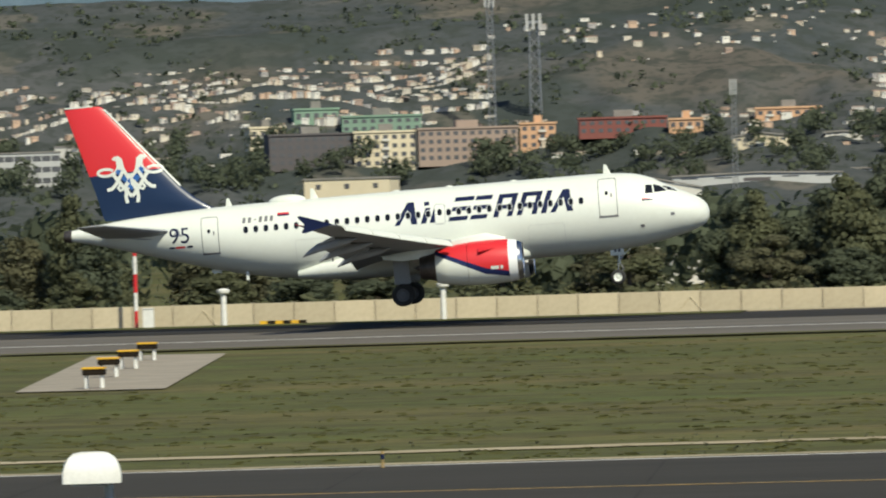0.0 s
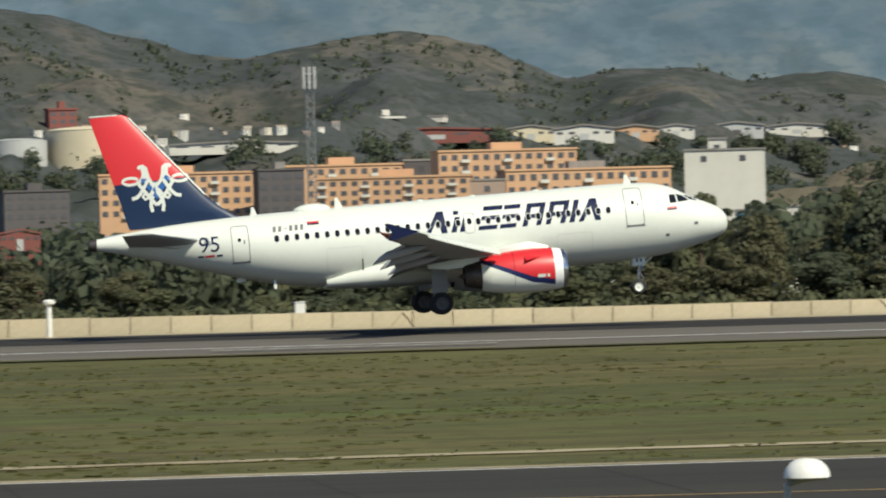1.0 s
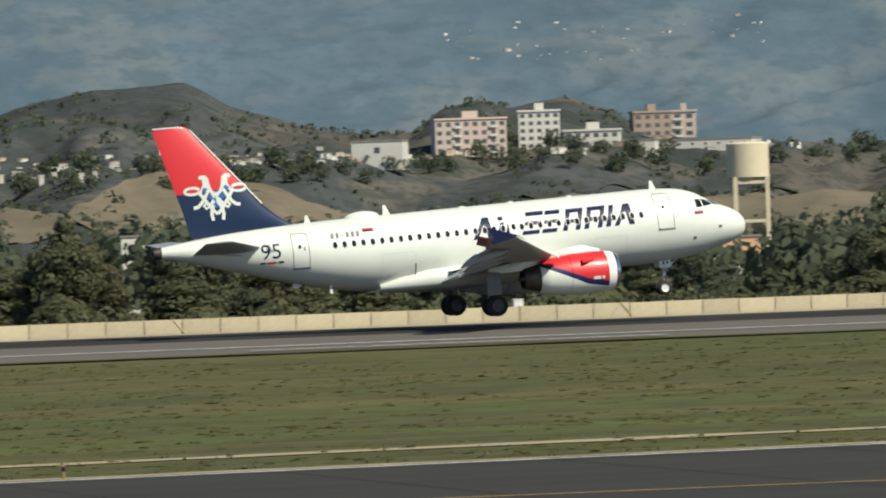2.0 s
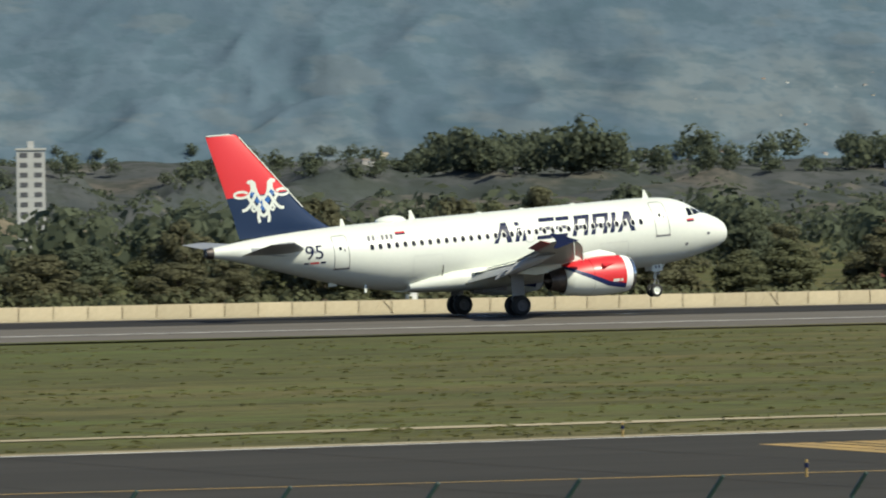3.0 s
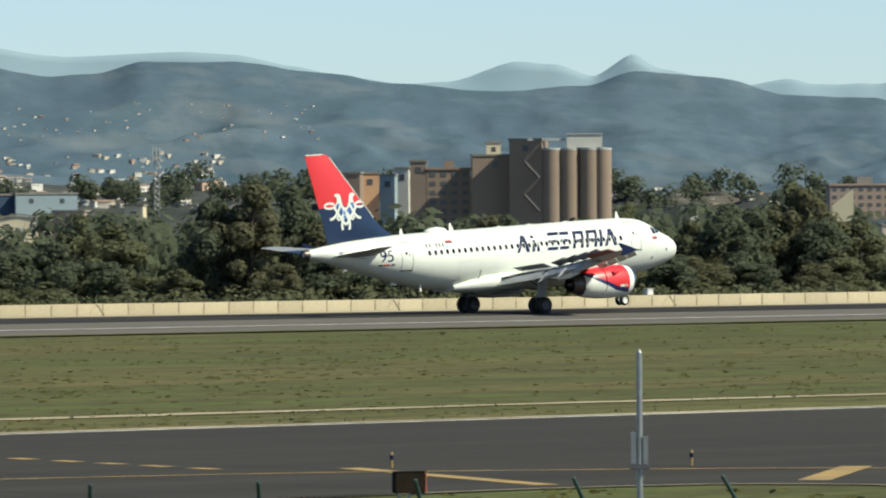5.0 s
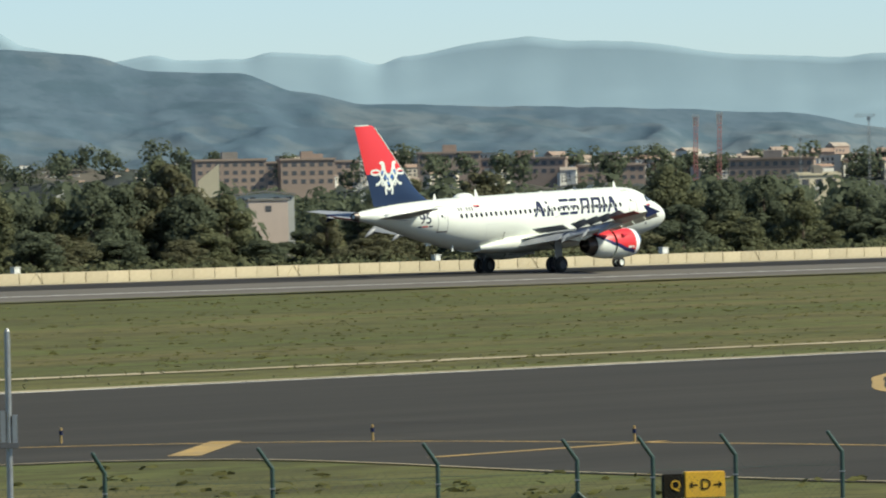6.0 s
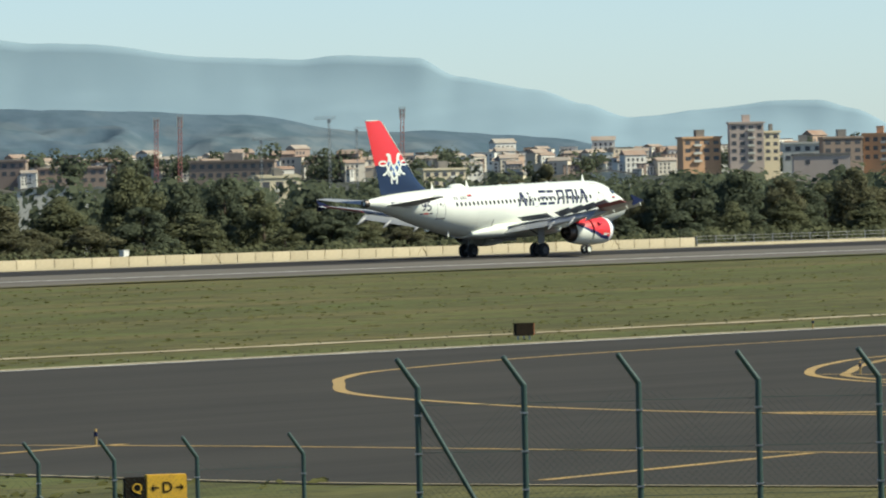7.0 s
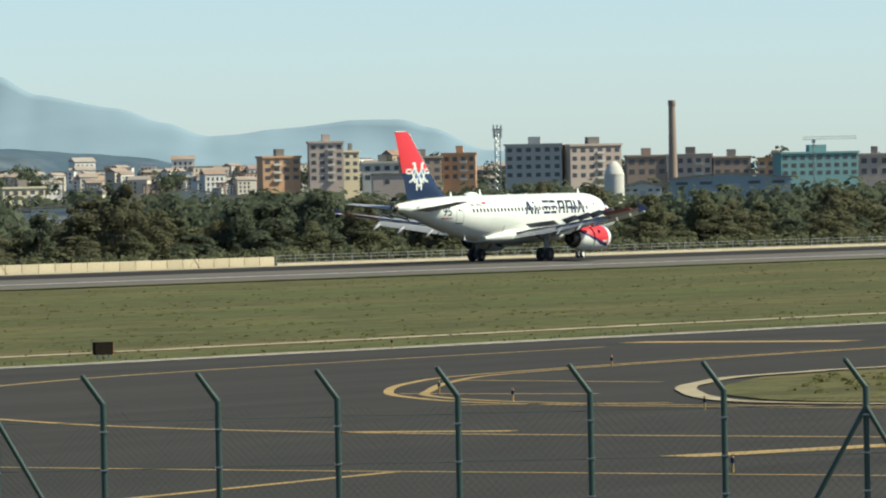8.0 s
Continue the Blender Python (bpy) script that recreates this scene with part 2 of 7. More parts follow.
def slope_height(shape, dist, depth, seed, fold, runs, amp, rough, g, s):
    """Distance and height of a hillside at bearing g, s from its foot (0) over the crest (0.8) to its back (1).
    fold: width of its spurs, amp: their height, both in metres; runs: how many follow one another up the slope."""
    top, mean, jag = crest_at(shape, g)
    crest = EYE + top * 0.001 * dist + rough * jag
    if s > 0.8:
        u = (s - 0.8) / 0.2
        return dist + depth * 0.3 * u, crest * (1 - 0.35 * u * u) - 2.0 * (1 - s)
    u = s / 0.8
    wide = EYE + mean * 0.001 * dist
    near = min(max((u - 0.12) / 0.88, 0.0), 1.0)
    h = wide * (0.06 * u + 0.94 * u ** 1.25) + (crest - wide) * near ** (3 if dist < 4000 else 10)
    # spurs and gullies run down the slope, slantwise, at four sizes
    px, py = radians(g) * dist / fold, u * runs
    px += 0.55 * noise.noise((px * 0.5, py * 0.6, seed)) + 1.1 * py * noise.noise((px * 0.16, 4.0, seed))
    py += 0.5 * noise.noise((px * 0.6, py * 0.5, seed + 20))
    spur = 0.55 * ridged(px, py, seed + 3) + 0.27 * ridged(px * 2.1, py * 2.1, seed + 7) + 0.13 * ridged(px * 4.4, py * 4.2, seed + 11) + 0.07 * noise.noise((px * 9, py * 8, seed + 15))
    h += amp * (spur - 0.5) * min(1.0, u * 2.2) * min(1.0, (1 - u) * 3.5)
    return dist - depth * (1 - u), max(h, -1.0) - 2.0 * (1 - s)


def ridge(name, shape, mat, label, step=0.05, bearing=(-12, 62), rows=72):
    """A range of hills as one sheet, with spurs and gullies down its front."""
    angles = list(np.arange(bearing[0], bearing[1], step))
    verts, faces = [], []
    for k in range(rows + 1):
        for g in angles:
            d, h = slope_height(*shape, g, k / rows)
            verts.append((d * math.sin(radians(g)), d * math.cos(radians(g)), h))
    n = len(angles)
    for k in range(rows):
        for i in range(n - 1):
            faces.append((k * n + i, k * n + i + 1, (k + 1) * n + i + 1, (k + 1) * n + i))
    ob = mesh_object(name, verts, faces, mat, smooth=True)
    return tagged(ob, label, "mountain", kind="structure")


NEAR_CREST = [(-14.3, 30.1), (-7.1, 31.6), (-6.1, 32), (-5.0, 31.5), (-3.9, 31.5), (-2.5, 32), (-0.9, 32.6), (2.1, 33), (3.2, 33), (3.93, 31.1), (4.69, 27.4), (5.2, 24.6), (5.56, 24), (6.1, 25.4), (6.57, 26.9), (6.9, 27.4), (7.2, 26.5), (7.6, 25), (7.9, 22.4), (8.3, 19.9), (8.75, 21.1), (9.4, 20.8), (9.8, 19), (10.52, 19.9), (10.9, 18.6), (11.3, 15.4), (11.6, 15.4), (12.3, 19), (13.1, 16.1), (14.2, 20.4), (14.97, 21.1), (15.44, 17.1), (16.29, 12.8), (16.9, 12.7), (17.2, 16), (17.5, 17.1), (17.73, 16), (18.2, 17.1), (18.6, 14.8), (19.0, 10.8), (20.9, 8.5), (31, 6.8), (38, 6.2), (41, 4.5), (45, 3.6), (50, 1), (64, 0)]
MAIN_CREST = [(-14.3, 46), (3.7, 43.2), (9.8, 45.3), (15.8, 39.4), (21.9, 37.5), (26.9, 34.5), (29.2, 32.6), (29.95, 31.1), (30.64, 27.7), (30.93, 28.1), (31.26, 27), (31.65, 26.9), (32.03, 27.9), (32.5, 27.4), (33.0, 28.7), (33.5, 29.8), (33.8, 29), (34.15, 27.2), (34.6, 25.4), (34.86, 25.7), (35.1, 27.8), (35.3, 29.9), (35.44, 30.9), (35.63, 31.2), (35.83, 30.3), (36.05, 28), (36.3, 25.9), (36.6, 24), (37.25, 22.2), (37.65, 22.6), (38.0, 24.3), (38.8, 24.4), (39.4, 22.7), (40.2, 21), (40.92, 19.6), (41.78, 20.6), (42.16, 22.5), (42.9, 21.4), (43.43, 18.9), (44.2, 18.5), (44.71, 15.5), (45.3, 13.3), (46.9, 12.4), (48.8, 11), (49.8, 7.9), (50.4, 8), (51.4, 6.6), (52.3, 3.6), (56, 0.4), (64, -0.1)]
FAR_CREST = [(-14.3, 28), (27.9, 28.6), (30.2, 30.5), (31.96, 31.9), (33.53, 31.6), (33.96, 29.7), (34.2, 28.3), (34.87, 27.1), (36.2, 26.1), (36.54, 26.9), (37.38, 25.1), (38.3, 25.7), (38.77, 25.3), (39.3, 23.6), (39.7, 22), (40.25, 20.7), (40.6, 21.1), (41.16, 24), (41.5, 23.6), (41.83, 21.8), (42.16, 25), (42.4, 22.8), (43.05, 20.1), (43.48, 21.2), (43.7, 20.4), (44.25, 20.3), (44.48, 21.3), (45.05, 20.7), (45.39, 19), (45.6, 20.3), (46.35, 22.4), (46.68, 23), (47.0, 22.1), (47.4, 22), (48.5, 19.6), (49.3, 18.8), (49.57, 19.4), (50.29, 18.7), (50.6, 15.9), (51.28, 13.6), (51.7, 11.3), (52.04, 8.6), (52.6, 10), (53.3, 11.1), (53.67, 11.2), (53.95, 9.9), (54.4, 6.4), (55.5, 3.9), (64, 0.9)]
MIDDLE_CREST = [(27.0, 2), (29.5, 5), (30.6, 7.5), (31.47, 10.2), (31.95, 12.4), (32.33, 14.0), (32.71, 14.8), (33.05, 13.9), (33.38, 12.2), (34.6, 10.6), (36, 8.6), (38, 7), (41, 3)]
CRESTS = (MIDDLE_CREST, NEAR_CREST, MAIN_CREST, FAR_CREST)
# crest, distance, depth, seed, width, number and height of the spurs, jaggedness of the crest
MIDDLE_HILL = (0, 2300, 150, 7.0, 70, 2.0, 5, 0.5)
NEAR_HILLS = (1, 1900, 620, 2.0, 95, 3.6, 17, 0.7)
MAIN_RANGE = (2, 3200, 190, 5.0, 130, 2.6, 15, 0.8)
FAR_RANGE = (3, 4700, 90, 9.0, 150, 2.0, 4, 0.8)
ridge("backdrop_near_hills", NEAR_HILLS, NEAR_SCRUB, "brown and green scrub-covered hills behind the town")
ridge("backdrop_middle_hill", MIDDLE_HILL, FAR_SCRUB, "wooded hill before the mountains, bluish haze in its colour", bearing=(27, 41))
ridge("backdrop_mountain_range", MAIN_RANGE, FAR_SCRUB, "wooded mountain range, blue-green with haze in its colour")
ridge("backdrop_far_mountains", FAR_RANGE, FAR_ROCK, "distant mountains, pale blue with haze in their colour", rows=40)


def seat(g, up):
    """Distance and height of the first hillside place that shows at bearing g and up thousandths above the eye's level."""
    for shape in (NEAR_HILLS, MAIN_RANGE):
        for k in range(81):
            d, h = slope_height(*shape, g, k / 100)
            if (h - EYE) / d * 1000 >= up:
                return d, h
    return slope_height(*NEAR_HILLS, g, 0.8)


def field(name, g0, g1, s0, s1, mat, label, seed):
    """A field or bare bank lying on the lower slope of the near hills, with a ragged edge."""
    n, rows = int((g1 - g0) / 0.06), 14
    verts, faces = [], []
    for k in range(rows + 1):
        for i in range(n + 1):
            g = g0 + (g1 - g0) * i / n
            taper = min(1.0, 5.0 * i / n, 5.0 * (1 - i / n))
            mid, half = (s0 + s1) / 2, (s1 - s0) / 2 * taper * (1 + 0.3 * noise.noise((g * 1.7, seed, 2.0)))
            d, h = slope_height(*NEAR_HILLS, g, mid + half * (2 * k / rows - 1) + 0.012 * noise.noise((g * 0.9, seed, 5.0)))
            verts.append((d * math.sin(radians(g)), d * math.cos(radians(g)), h + 0.35))
    for k in range(rows):
        for i in range(n):
            a = k * (n + 1) + i
            faces.append((a, a + 1, a + n + 2, a + n + 1))
    tagged(mesh_object(name, verts, faces, mat, smooth=True), label, "field", kind="structure")


TAN_SOIL = material("tan_field_soil", (0.19, 0.16, 0.115), 1.0, second=(0.125, 0.11, 0.08), scale=0.03, bump=0.3, contrast=0.8)
OCHRE_SOIL = material("ochre_bare_soil", (0.21, 0.145, 0.09), 1.0, second=(0.14, 0.105, 0.07), scale=0.04, bump=0.3, contrast=0.8)
DARK_SOIL = material("dark_field_soil", (0.075, 0.068, 0.054), 1.0, second=(0.05, 0.047, 0.04), scale=0.05, bump=0.3, contrast=0.8)
for bare in (TAN_SOIL, OCHRE_SOIL, DARK_SOIL):
    bare.node_tree.nodes["Principled BSDF"].inputs["Specular IOR Level"].default_value = 0.0
field("field_tan", 9.6, 14.2, 0.1, 0.3, TAN_SOIL, "dry tan field at the foot of the hills", 1.0)
field("field_ochre", 10.2, 13.2, 0.33, 0.41, OCHRE_SOIL, "bare ochre earth bank below the hills", 2.0)
field("field_tan", 13.8, 17.2, 0.12, 0.36, TAN_SOIL, "dry tan field at the foot of the hills", 3.0)
field("field_dark", 14.4, 16.8, 0.2, 0.24, DARK_SOIL, "dark band across a dry field", 4.0)
field("field_tan", 16.8, 23.5, 0.1, 0.26, TAN_SOIL, "dry tan field at the foot of the hills", 5.0)
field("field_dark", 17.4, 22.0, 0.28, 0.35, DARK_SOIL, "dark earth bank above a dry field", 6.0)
field("field_ochre", 24.5, 28.2, 0.1, 0.24, OCHRE_SOIL, "bare ochre earth bank below the hills", 7.0)
# a row of five small dark patches above the plain
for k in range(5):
    field("field_dark", 10.5 + k * 0.55, 10.95 + k * 0.55, 0.17, 0.24, DARK_SOIL, "small dark patch on the lower slope", 11.0 + k)


# ================= runway, taxiway, path =================
RUNWAY_Y, CROWN = 354.5, 0.3


def runway_z(y):
    """Height of the crowned runway above the grass."""
    return CROWN * max(0.0, 1 - ((y - RUNWAY_Y) / 31.0) ** 2) + 0.03


def strip(name, xs, ys, height, mat, label="", category="", parent=None, kind="structure"):
    """A paved strip over a grid of x and y lines."""
    verts = [(x, y, height(y)) for y in ys for x in xs]
    n = len(xs)
    faces = [(j * n + i, j * n + i + 1, (j + 1) * n + i + 1, (j + 1) * n + i) for j in range(len(ys) - 1) for i in range(n - 1)]
    ob = mesh_object(name, verts, faces, mat, parent)
    if parent is None:
        tagged(ob, label, category, kind=kind)
    return ob


LONG = list(np.linspace(-700, 1500, 45))
strip("runway", LONG, list(np.linspace(321, 378, 29)), runway_z, RUNWAY, "grey asphalt runway with a raised crown", "runway")
strip("runway_touchdown_rubber", LONG, list(np.linspace(347, 373, 13)), lambda y: runway_z(y) + 0.015, RUBBER, "black tyre rubber on the runway's middle", "runway")
for y in (332.0, 376.4):
    strip("runway_edge_line", LONG, [y - 0.4, y + 0.4], lambda y: runway_z(y) + 0.03, WHITE_LINE, "white painted runway edge line", "runway marking")
strip("wall_verge", LONG, [377.5, 387.6], lambda y: 0.075, DIRT, "pale dry verge before the boundary wall", "verge")


strip("grass_strip", list(np.linspace(-500, -6, 40)), list(np.linspace(364, 386.6, 12)), lambda y: runway_z(y) + 0.06, GRASS, "green grass strip between runway and wall", "grass")


def worn_strip(name, x0, x1, step, centre, half, z, mat, label, category, seed):
    """A strip with ragged sides along x."""
    verts, faces = [], []
    xs = np.arange(x0, x1, step)
    for x in xs:
        a = half * (1 + 0.6 * noise.noise((x * 0.06, seed, 0)) + 0.5 * noise.noise((x * 0.45, seed, 3)))
        b = half * (1 + 0.6 * noise.noise((x * 0.06, seed, 9)) + 0.5 * noise.noise((x * 0.4, seed, 14)))
        c = centre(x)
        verts += [(x, c - max(a, 0.05), z), (x, c + max(b, 0.05), z)]
    for i in range(len(xs) - 1):
        faces.append((2 * i, 2 * i + 2, 2 * i + 3, 2 * i + 1))
    return tagged(mesh_object(name, verts, faces, mat), label, category, kind="structure")


worn_strip("dirt_path", -200, 420, 1.0, lambda x: 179.8 + 3.4 * min(1.0, max(0.0, (x + 30) / 120)) + 0.5 * math.sin(x * 0.05), 0.85, 0.03, DIRT, "pale worn dirt track in the grass", "path", 1.0)
worn_strip("grass_verge_dirt", -200, 420, 1.0, lambda x: 171.6, 0.55, 0.025, DIRT, "dusty soil beside the taxiway", "path", 5.0)
worn_strip("runway_grass_edge", -250, 900, 1.5, lambda x: 320.6, 1.3, 0.09, GRASS, "grass creeping over the runway shoulder", "grass", 8.0)


def flat(name, outline_, z, mat, label, category, kind="structure", parent=None):
    """A flat paved or painted area."""
    ob = mesh_object(name, [(x, y, z) for x, y in outline_], [tuple(range(len(outline_)))], mat, parent)
    if parent is None:
        tagged(ob, label, category, kind=kind)
    return ob


flat("taxiway", [(-400, 125), (100, 124.6), (110, 124.6), (114.5, 123.5), (116.6, 121), (117, 117.5), (115.4, 111.5), (114, 107), (112.5, 97), (113.5, 88), (115, 80), (118, 55), (420, 55), (600, 100),
                 (600, 170.5), (-400, 170.5)], 0.02, ASPHALT, "dark asphalt taxiway and turn-off", "taxiway")
flat("grass_island", [(176.5, 117.2), (180, 119.8), (183, 121.8), (186, 123.6), (188, 124.5), (193.6, 127.2), (199, 127.8), (205, 128), (236, 125), (228, 92), (172, 99), (171, 106.5), (171.6, 110.5), (173, 113.5)], 0.06, GRASS, "rough grass island in the taxiway", "grass")


def painted_line(name, points, width, mat, label, z=0.032):
    """A painted line through a few points, smoothed."""
    pts = [Vector((p[0], p[1], 0)) for p in points]
    fine = []
    if len(pts) > 2:
        for i in range(len(pts) - 1):
            p0, p1, p2, p3 = pts[max(i - 1, 0)], pts[i], pts[i + 1], pts[min(i + 2, len(pts) - 1)]
            for k in range(8):
                u = k / 8
                fine.append(0.5 * (2 * p1 + (p2 - p0) * u + (2 * p0 - 5 * p1 + 4 * p2 - p3) * u * u + (3 * p1 - p0 - 3 * p2 + p3) * u ** 3))
        fine.append(pts[-1])
    else:
        fine = [pts[0].lerp(pts[1], k / 6) for k in range(7)]
    verts, faces = [], []
    for i, p in enumerate(fine):
        d = (fine[min(i + 1, len(fine) - 1)] - fine[max(i - 1, 0)]).normalized()
        n = Vector((-d.y, d.x, 0)) * width / 2
        verts += [(p.x + n.x, p.y + n.y, z), (p.x - n.x, p.y - n.y, z)]
    for i in range(len(fine) - 1):
        faces.append((2 * i, 2 * i + 1, 2 * i + 3, 2 * i + 2))
    return tagged(mesh_object(name, verts, faces, mat), label, "road marking", kind="structure")


painted_line("taxiway_edge_line", [(-400, 170.3), (600, 170.3)], 0.5, WHITE_LINE, "white painted taxiway edge line")
painted_line("taxiway_edge_line", [(-400, 125.2), (60, 125.1), (95, 125.05), (106, 125), (111, 124.7), (115, 123.4), (117, 120), (116.4, 115), (114.6, 108), (113.0, 97), (114, 86), (118, 60)], 0.22, DIRT, "worn pale taxiway edge line")
painted_line("island_rim", [(169.0, 98), (169.9, 107.2), (170.4, 110.7), (172, 114), (175.6, 117.6), (179.4, 120.6), (182.4, 122.8), (185.3, 124.6), (187.2, 125.5), (193.3, 128.2), (199.2, 128.9), (204.7, 129), (237, 126)], 0.7, DIRT, "pale concrete rim of the grass island", 0.065)
Y = "worn yellow taxi line"
painted_line("taxi_centre_line", [(-250, 157), (-120, 156.5), (-60, 156), (-9, 154.6), (25, 151.6), (54, 148.2), (79, 144.4), (107, 139.5), (119, 133.5), (126, 126.5), (128.3, 114.5), (128.1, 99), (128.2, 92), (128.6, 70)], 0.32, YELLOW_LINE, Y)
painted_line("taxi_turn_line", [(232, 160.2), (200.6, 158), (183.2, 153.4), (175.1, 149), (169.3, 144.3), (162.4, 138.1), (156.9, 130.6), (151.6, 120.6), (148.6, 108.7), (148, 90)], 0.4, YELLOW_LINE, Y)
for off in (0, 1.2):
    painted_line("taxi_turn_line", [(245 + off, 145.5 - off * 0.4), (221 + off, 145 - off * 0.5), (198 + off, 142 - off * 0.6), (188.2 + off, 138.2 - off * 0.8), (180.1 + off, 133.1 - off * 0.7), (175.1 + off, 128.6),
                                    (170.6 + off, 122.2), (168 + off, 113), (167 + off, 100)], 0.34, YELLOW_LINE, Y)
painted_line("taxi_turn_line", [(150.5, 107), (149.2, 112)], 0.8, YELLOW_LINE, Y)
painted_line("taxi_lead_line", [(91.4, 141.8), (87.6, 129)], 0.9, YELLOW_LINE, Y)
painted_line("taxi_lead_line", [(115.8, 139.3), (111.5, 126.4)], 0.7, YELLOW_LINE, Y)
painted_line("holding_bar", [(118.0, 123.6), (125.5, 129.8)], 0.85, YELLOW_LINE, "worn yellow holding bar")
painted_line("taxi_lead_line", [(119.4, 116.2), (129, 117.2)], 0.4, YELLOW_LINE, Y)
painted_line("taxi_lead_line", [(115.0, 92.3), (127.8, 94.4)], 0.4, YELLOW_LINE, Y)
painted_line("taxi_lead_line", [(136.6, 92.2), (146, 89.8)], 1.5, YELLOW_LINE, Y)
painted_line("taxi_lead_line", [(238.9, 163.5), (239.2, 152.6)], 2.2, YELLOW_LINE, Y)
painted_line("taxi_lead_line", [(191.3, 138.6), (189.3, 128.4)], 0.35, YELLOW_LINE, Y)
painted_line("taxi_lead_line", [(168.8, 122), (171.2, 115.8)], 0.35, YELLOW_LINE, Y)
painted_line("taxi_lead_line", [(178.2, 131.3), (178.4, 123.5)], 0.35, YELLOW_LINE, Y)
for k in range(7):
    painted_line("dashed_line", [(115.3 - 0.37 * k, 157.6 - 2.5 * k), (115.1 - 0.37 * k, 156.3 - 2.5 * k)], 0.5, YELLOW_LINE, "dashed yellow line")
for k in range(4):
    painted_line("hatched_line", [(108.8 + 1.5 * k, 161.4 - 0.3 * k), (109.9 + 1.5 * k, 161.1 - 0.3 * k)], 0.75, YELLOW_LINE, "hatched yellow marking")
for k in range(5):
    painted_line("ground_marking", [(89.9 + 0.9 * k, 162.4), (89.0 + 0.95 * k, 153.2)], 0.78 if k != 2 else 0.5, YELLOW_LINE, "large yellow painted ground marking")
for k in range(30):
    painted_line("pavement_joint", [(-80 + k * 7.5, 126.5), (-80 + k * 7.5 + 0.2, 169.5)], 0.06, RUBBER, "dark sealed pavement joint", 0.026)
painted_line("touchdown_stripe", [(30, 327), (44, 327)], 0.8, WHITE_LINE, "white painted stripe beside the runway", 0.2)
painted_line("touchdown_stripe", [(90, 325), (112, 325)], 0.8, WHITE_LINE, "white painted stripe beside the runway", 0.16)

# ---- lights on a slab beside the runway
flat("light_slab", [(-31.4, 251.8), (-25.7, 251.4), (-28.9, 311), (-35.4, 313.4)], 0.05, SLAB, "pale concrete slab in the grass", "slab")
BLACK_PAINT = material("black_brown_paint", (0.014, 0.011, 0.008), 0.9, second=(0.022, 0.016, 0.01), scale=4)
BLACK_PAINT.node_tree.nodes["Principled BSDF"].inputs["Specular IOR Level"].default_value = 0.1
YELLOW_PAINT = material("yellow_paint", (0.72, 0.42, 0.02), 0.5, second=(0.6, 0.34, 0.03), scale=5)
ORANGE_PAINT = material("orange_paint", (0.62, 0.17, 0.06), 0.55, second=(0.5, 0.14, 0.06), scale=5)
GREEN_POST = material("green_painted_steel", (0.018, 0.05, 0.042), 0.5, second=(0.03, 0.055, 0.045), scale=8)
GALVANISED = material("galvanised_steel", (0.36, 0.37, 0.37), 0.45, metal=0.7, second=(0.28, 0.28, 0.28), scale=6)
MATT_WHITE = material("matt_white_paint", (0.78, 0.77, 0.72), 0.5, second=(0.66, 0.65, 0.6), scale=3)


def slope_light(m):
    ob = empty("approach_light_box", m, "black and yellow light box on white legs", "airfield light", "light boxes on the slab")
    part("housing", block(-0.42, 0.42, -0.4, 0.4, 0.5, 0.72, bevel=0.03), BLACK_PAINT, ob)
    part("hood", block(-0.44, 0.44, -0.44, 0.42, 0.722, 0.8, bevel=0.02), YELLOW_PAINT, ob, "yellow hood")
    for x in (-0.3, 0.3):
        part("leg", bar((x, -0.25, 0.0), (x, -0.25, 0.5), 0.05, 0.05, 10), MATT_WHITE, ob, "white leg")
        part("leg", bar((x, 0.25, 0.0), (x, 0.25, 0.5), 0.05, 0.05, 10), MATT_WHITE, ob, "white leg")
    return ob


first = slope_light(pose(-28.7, 254.5, 0.05))
for x, y in ((-30.0, 271.4), (-30.7, 285.4), (-31.5, 300.8)):
    copy_thing(first, pose(x, y, 0.05))


def white_mast(m):
    ob = empty("instrument_mast", m, "short white mast with a round cap beside the runway", "mast", "white masts beside the runway")
    part("pole", bar((0, 0, 0), (0, 0, 1.95), 0.17, 0.15, 14), MATT_WHITE, ob, smooth=50)
    part("cap", lathe(bmesh.new(), [(1.9, 0.16), (1.98, 0.34), (2.12, 0.36), (2.2, 0.26), (2.24, 0.0)], Vector((0, 0, 1)), Vector((0, 0, 0)), 18), MATT_WHITE, ob, smooth=40)
    part("footing", block(-0.28, 0.28, -0.28, 0.28, -0.05, 0.12, bevel=0.02), CONCRETE, ob, "concrete footing")
    return ob


mast = white_mast(pose(-35.4, 380, 0.04))
for x, y in ((-23.0, 380), (25.9, 382)):
    copy_thing(mast, pose(x, y, 0.04))


def striped_pole():
    ob = empty("striped_pole", pose(-41, 386, 0.0), "tall red and white banded pole by the wall", "pole")
    for k in range(5):
        part("band", bar((0, 0, 1.05 * k), (0, 0, 1.05 * (k + 1)), 0.11, 0.11, 14), RED_PAINT if k % 2 == 0 else MATT_WHITE, ob, "red band" if k % 2 == 0 else "white band", smooth=50)


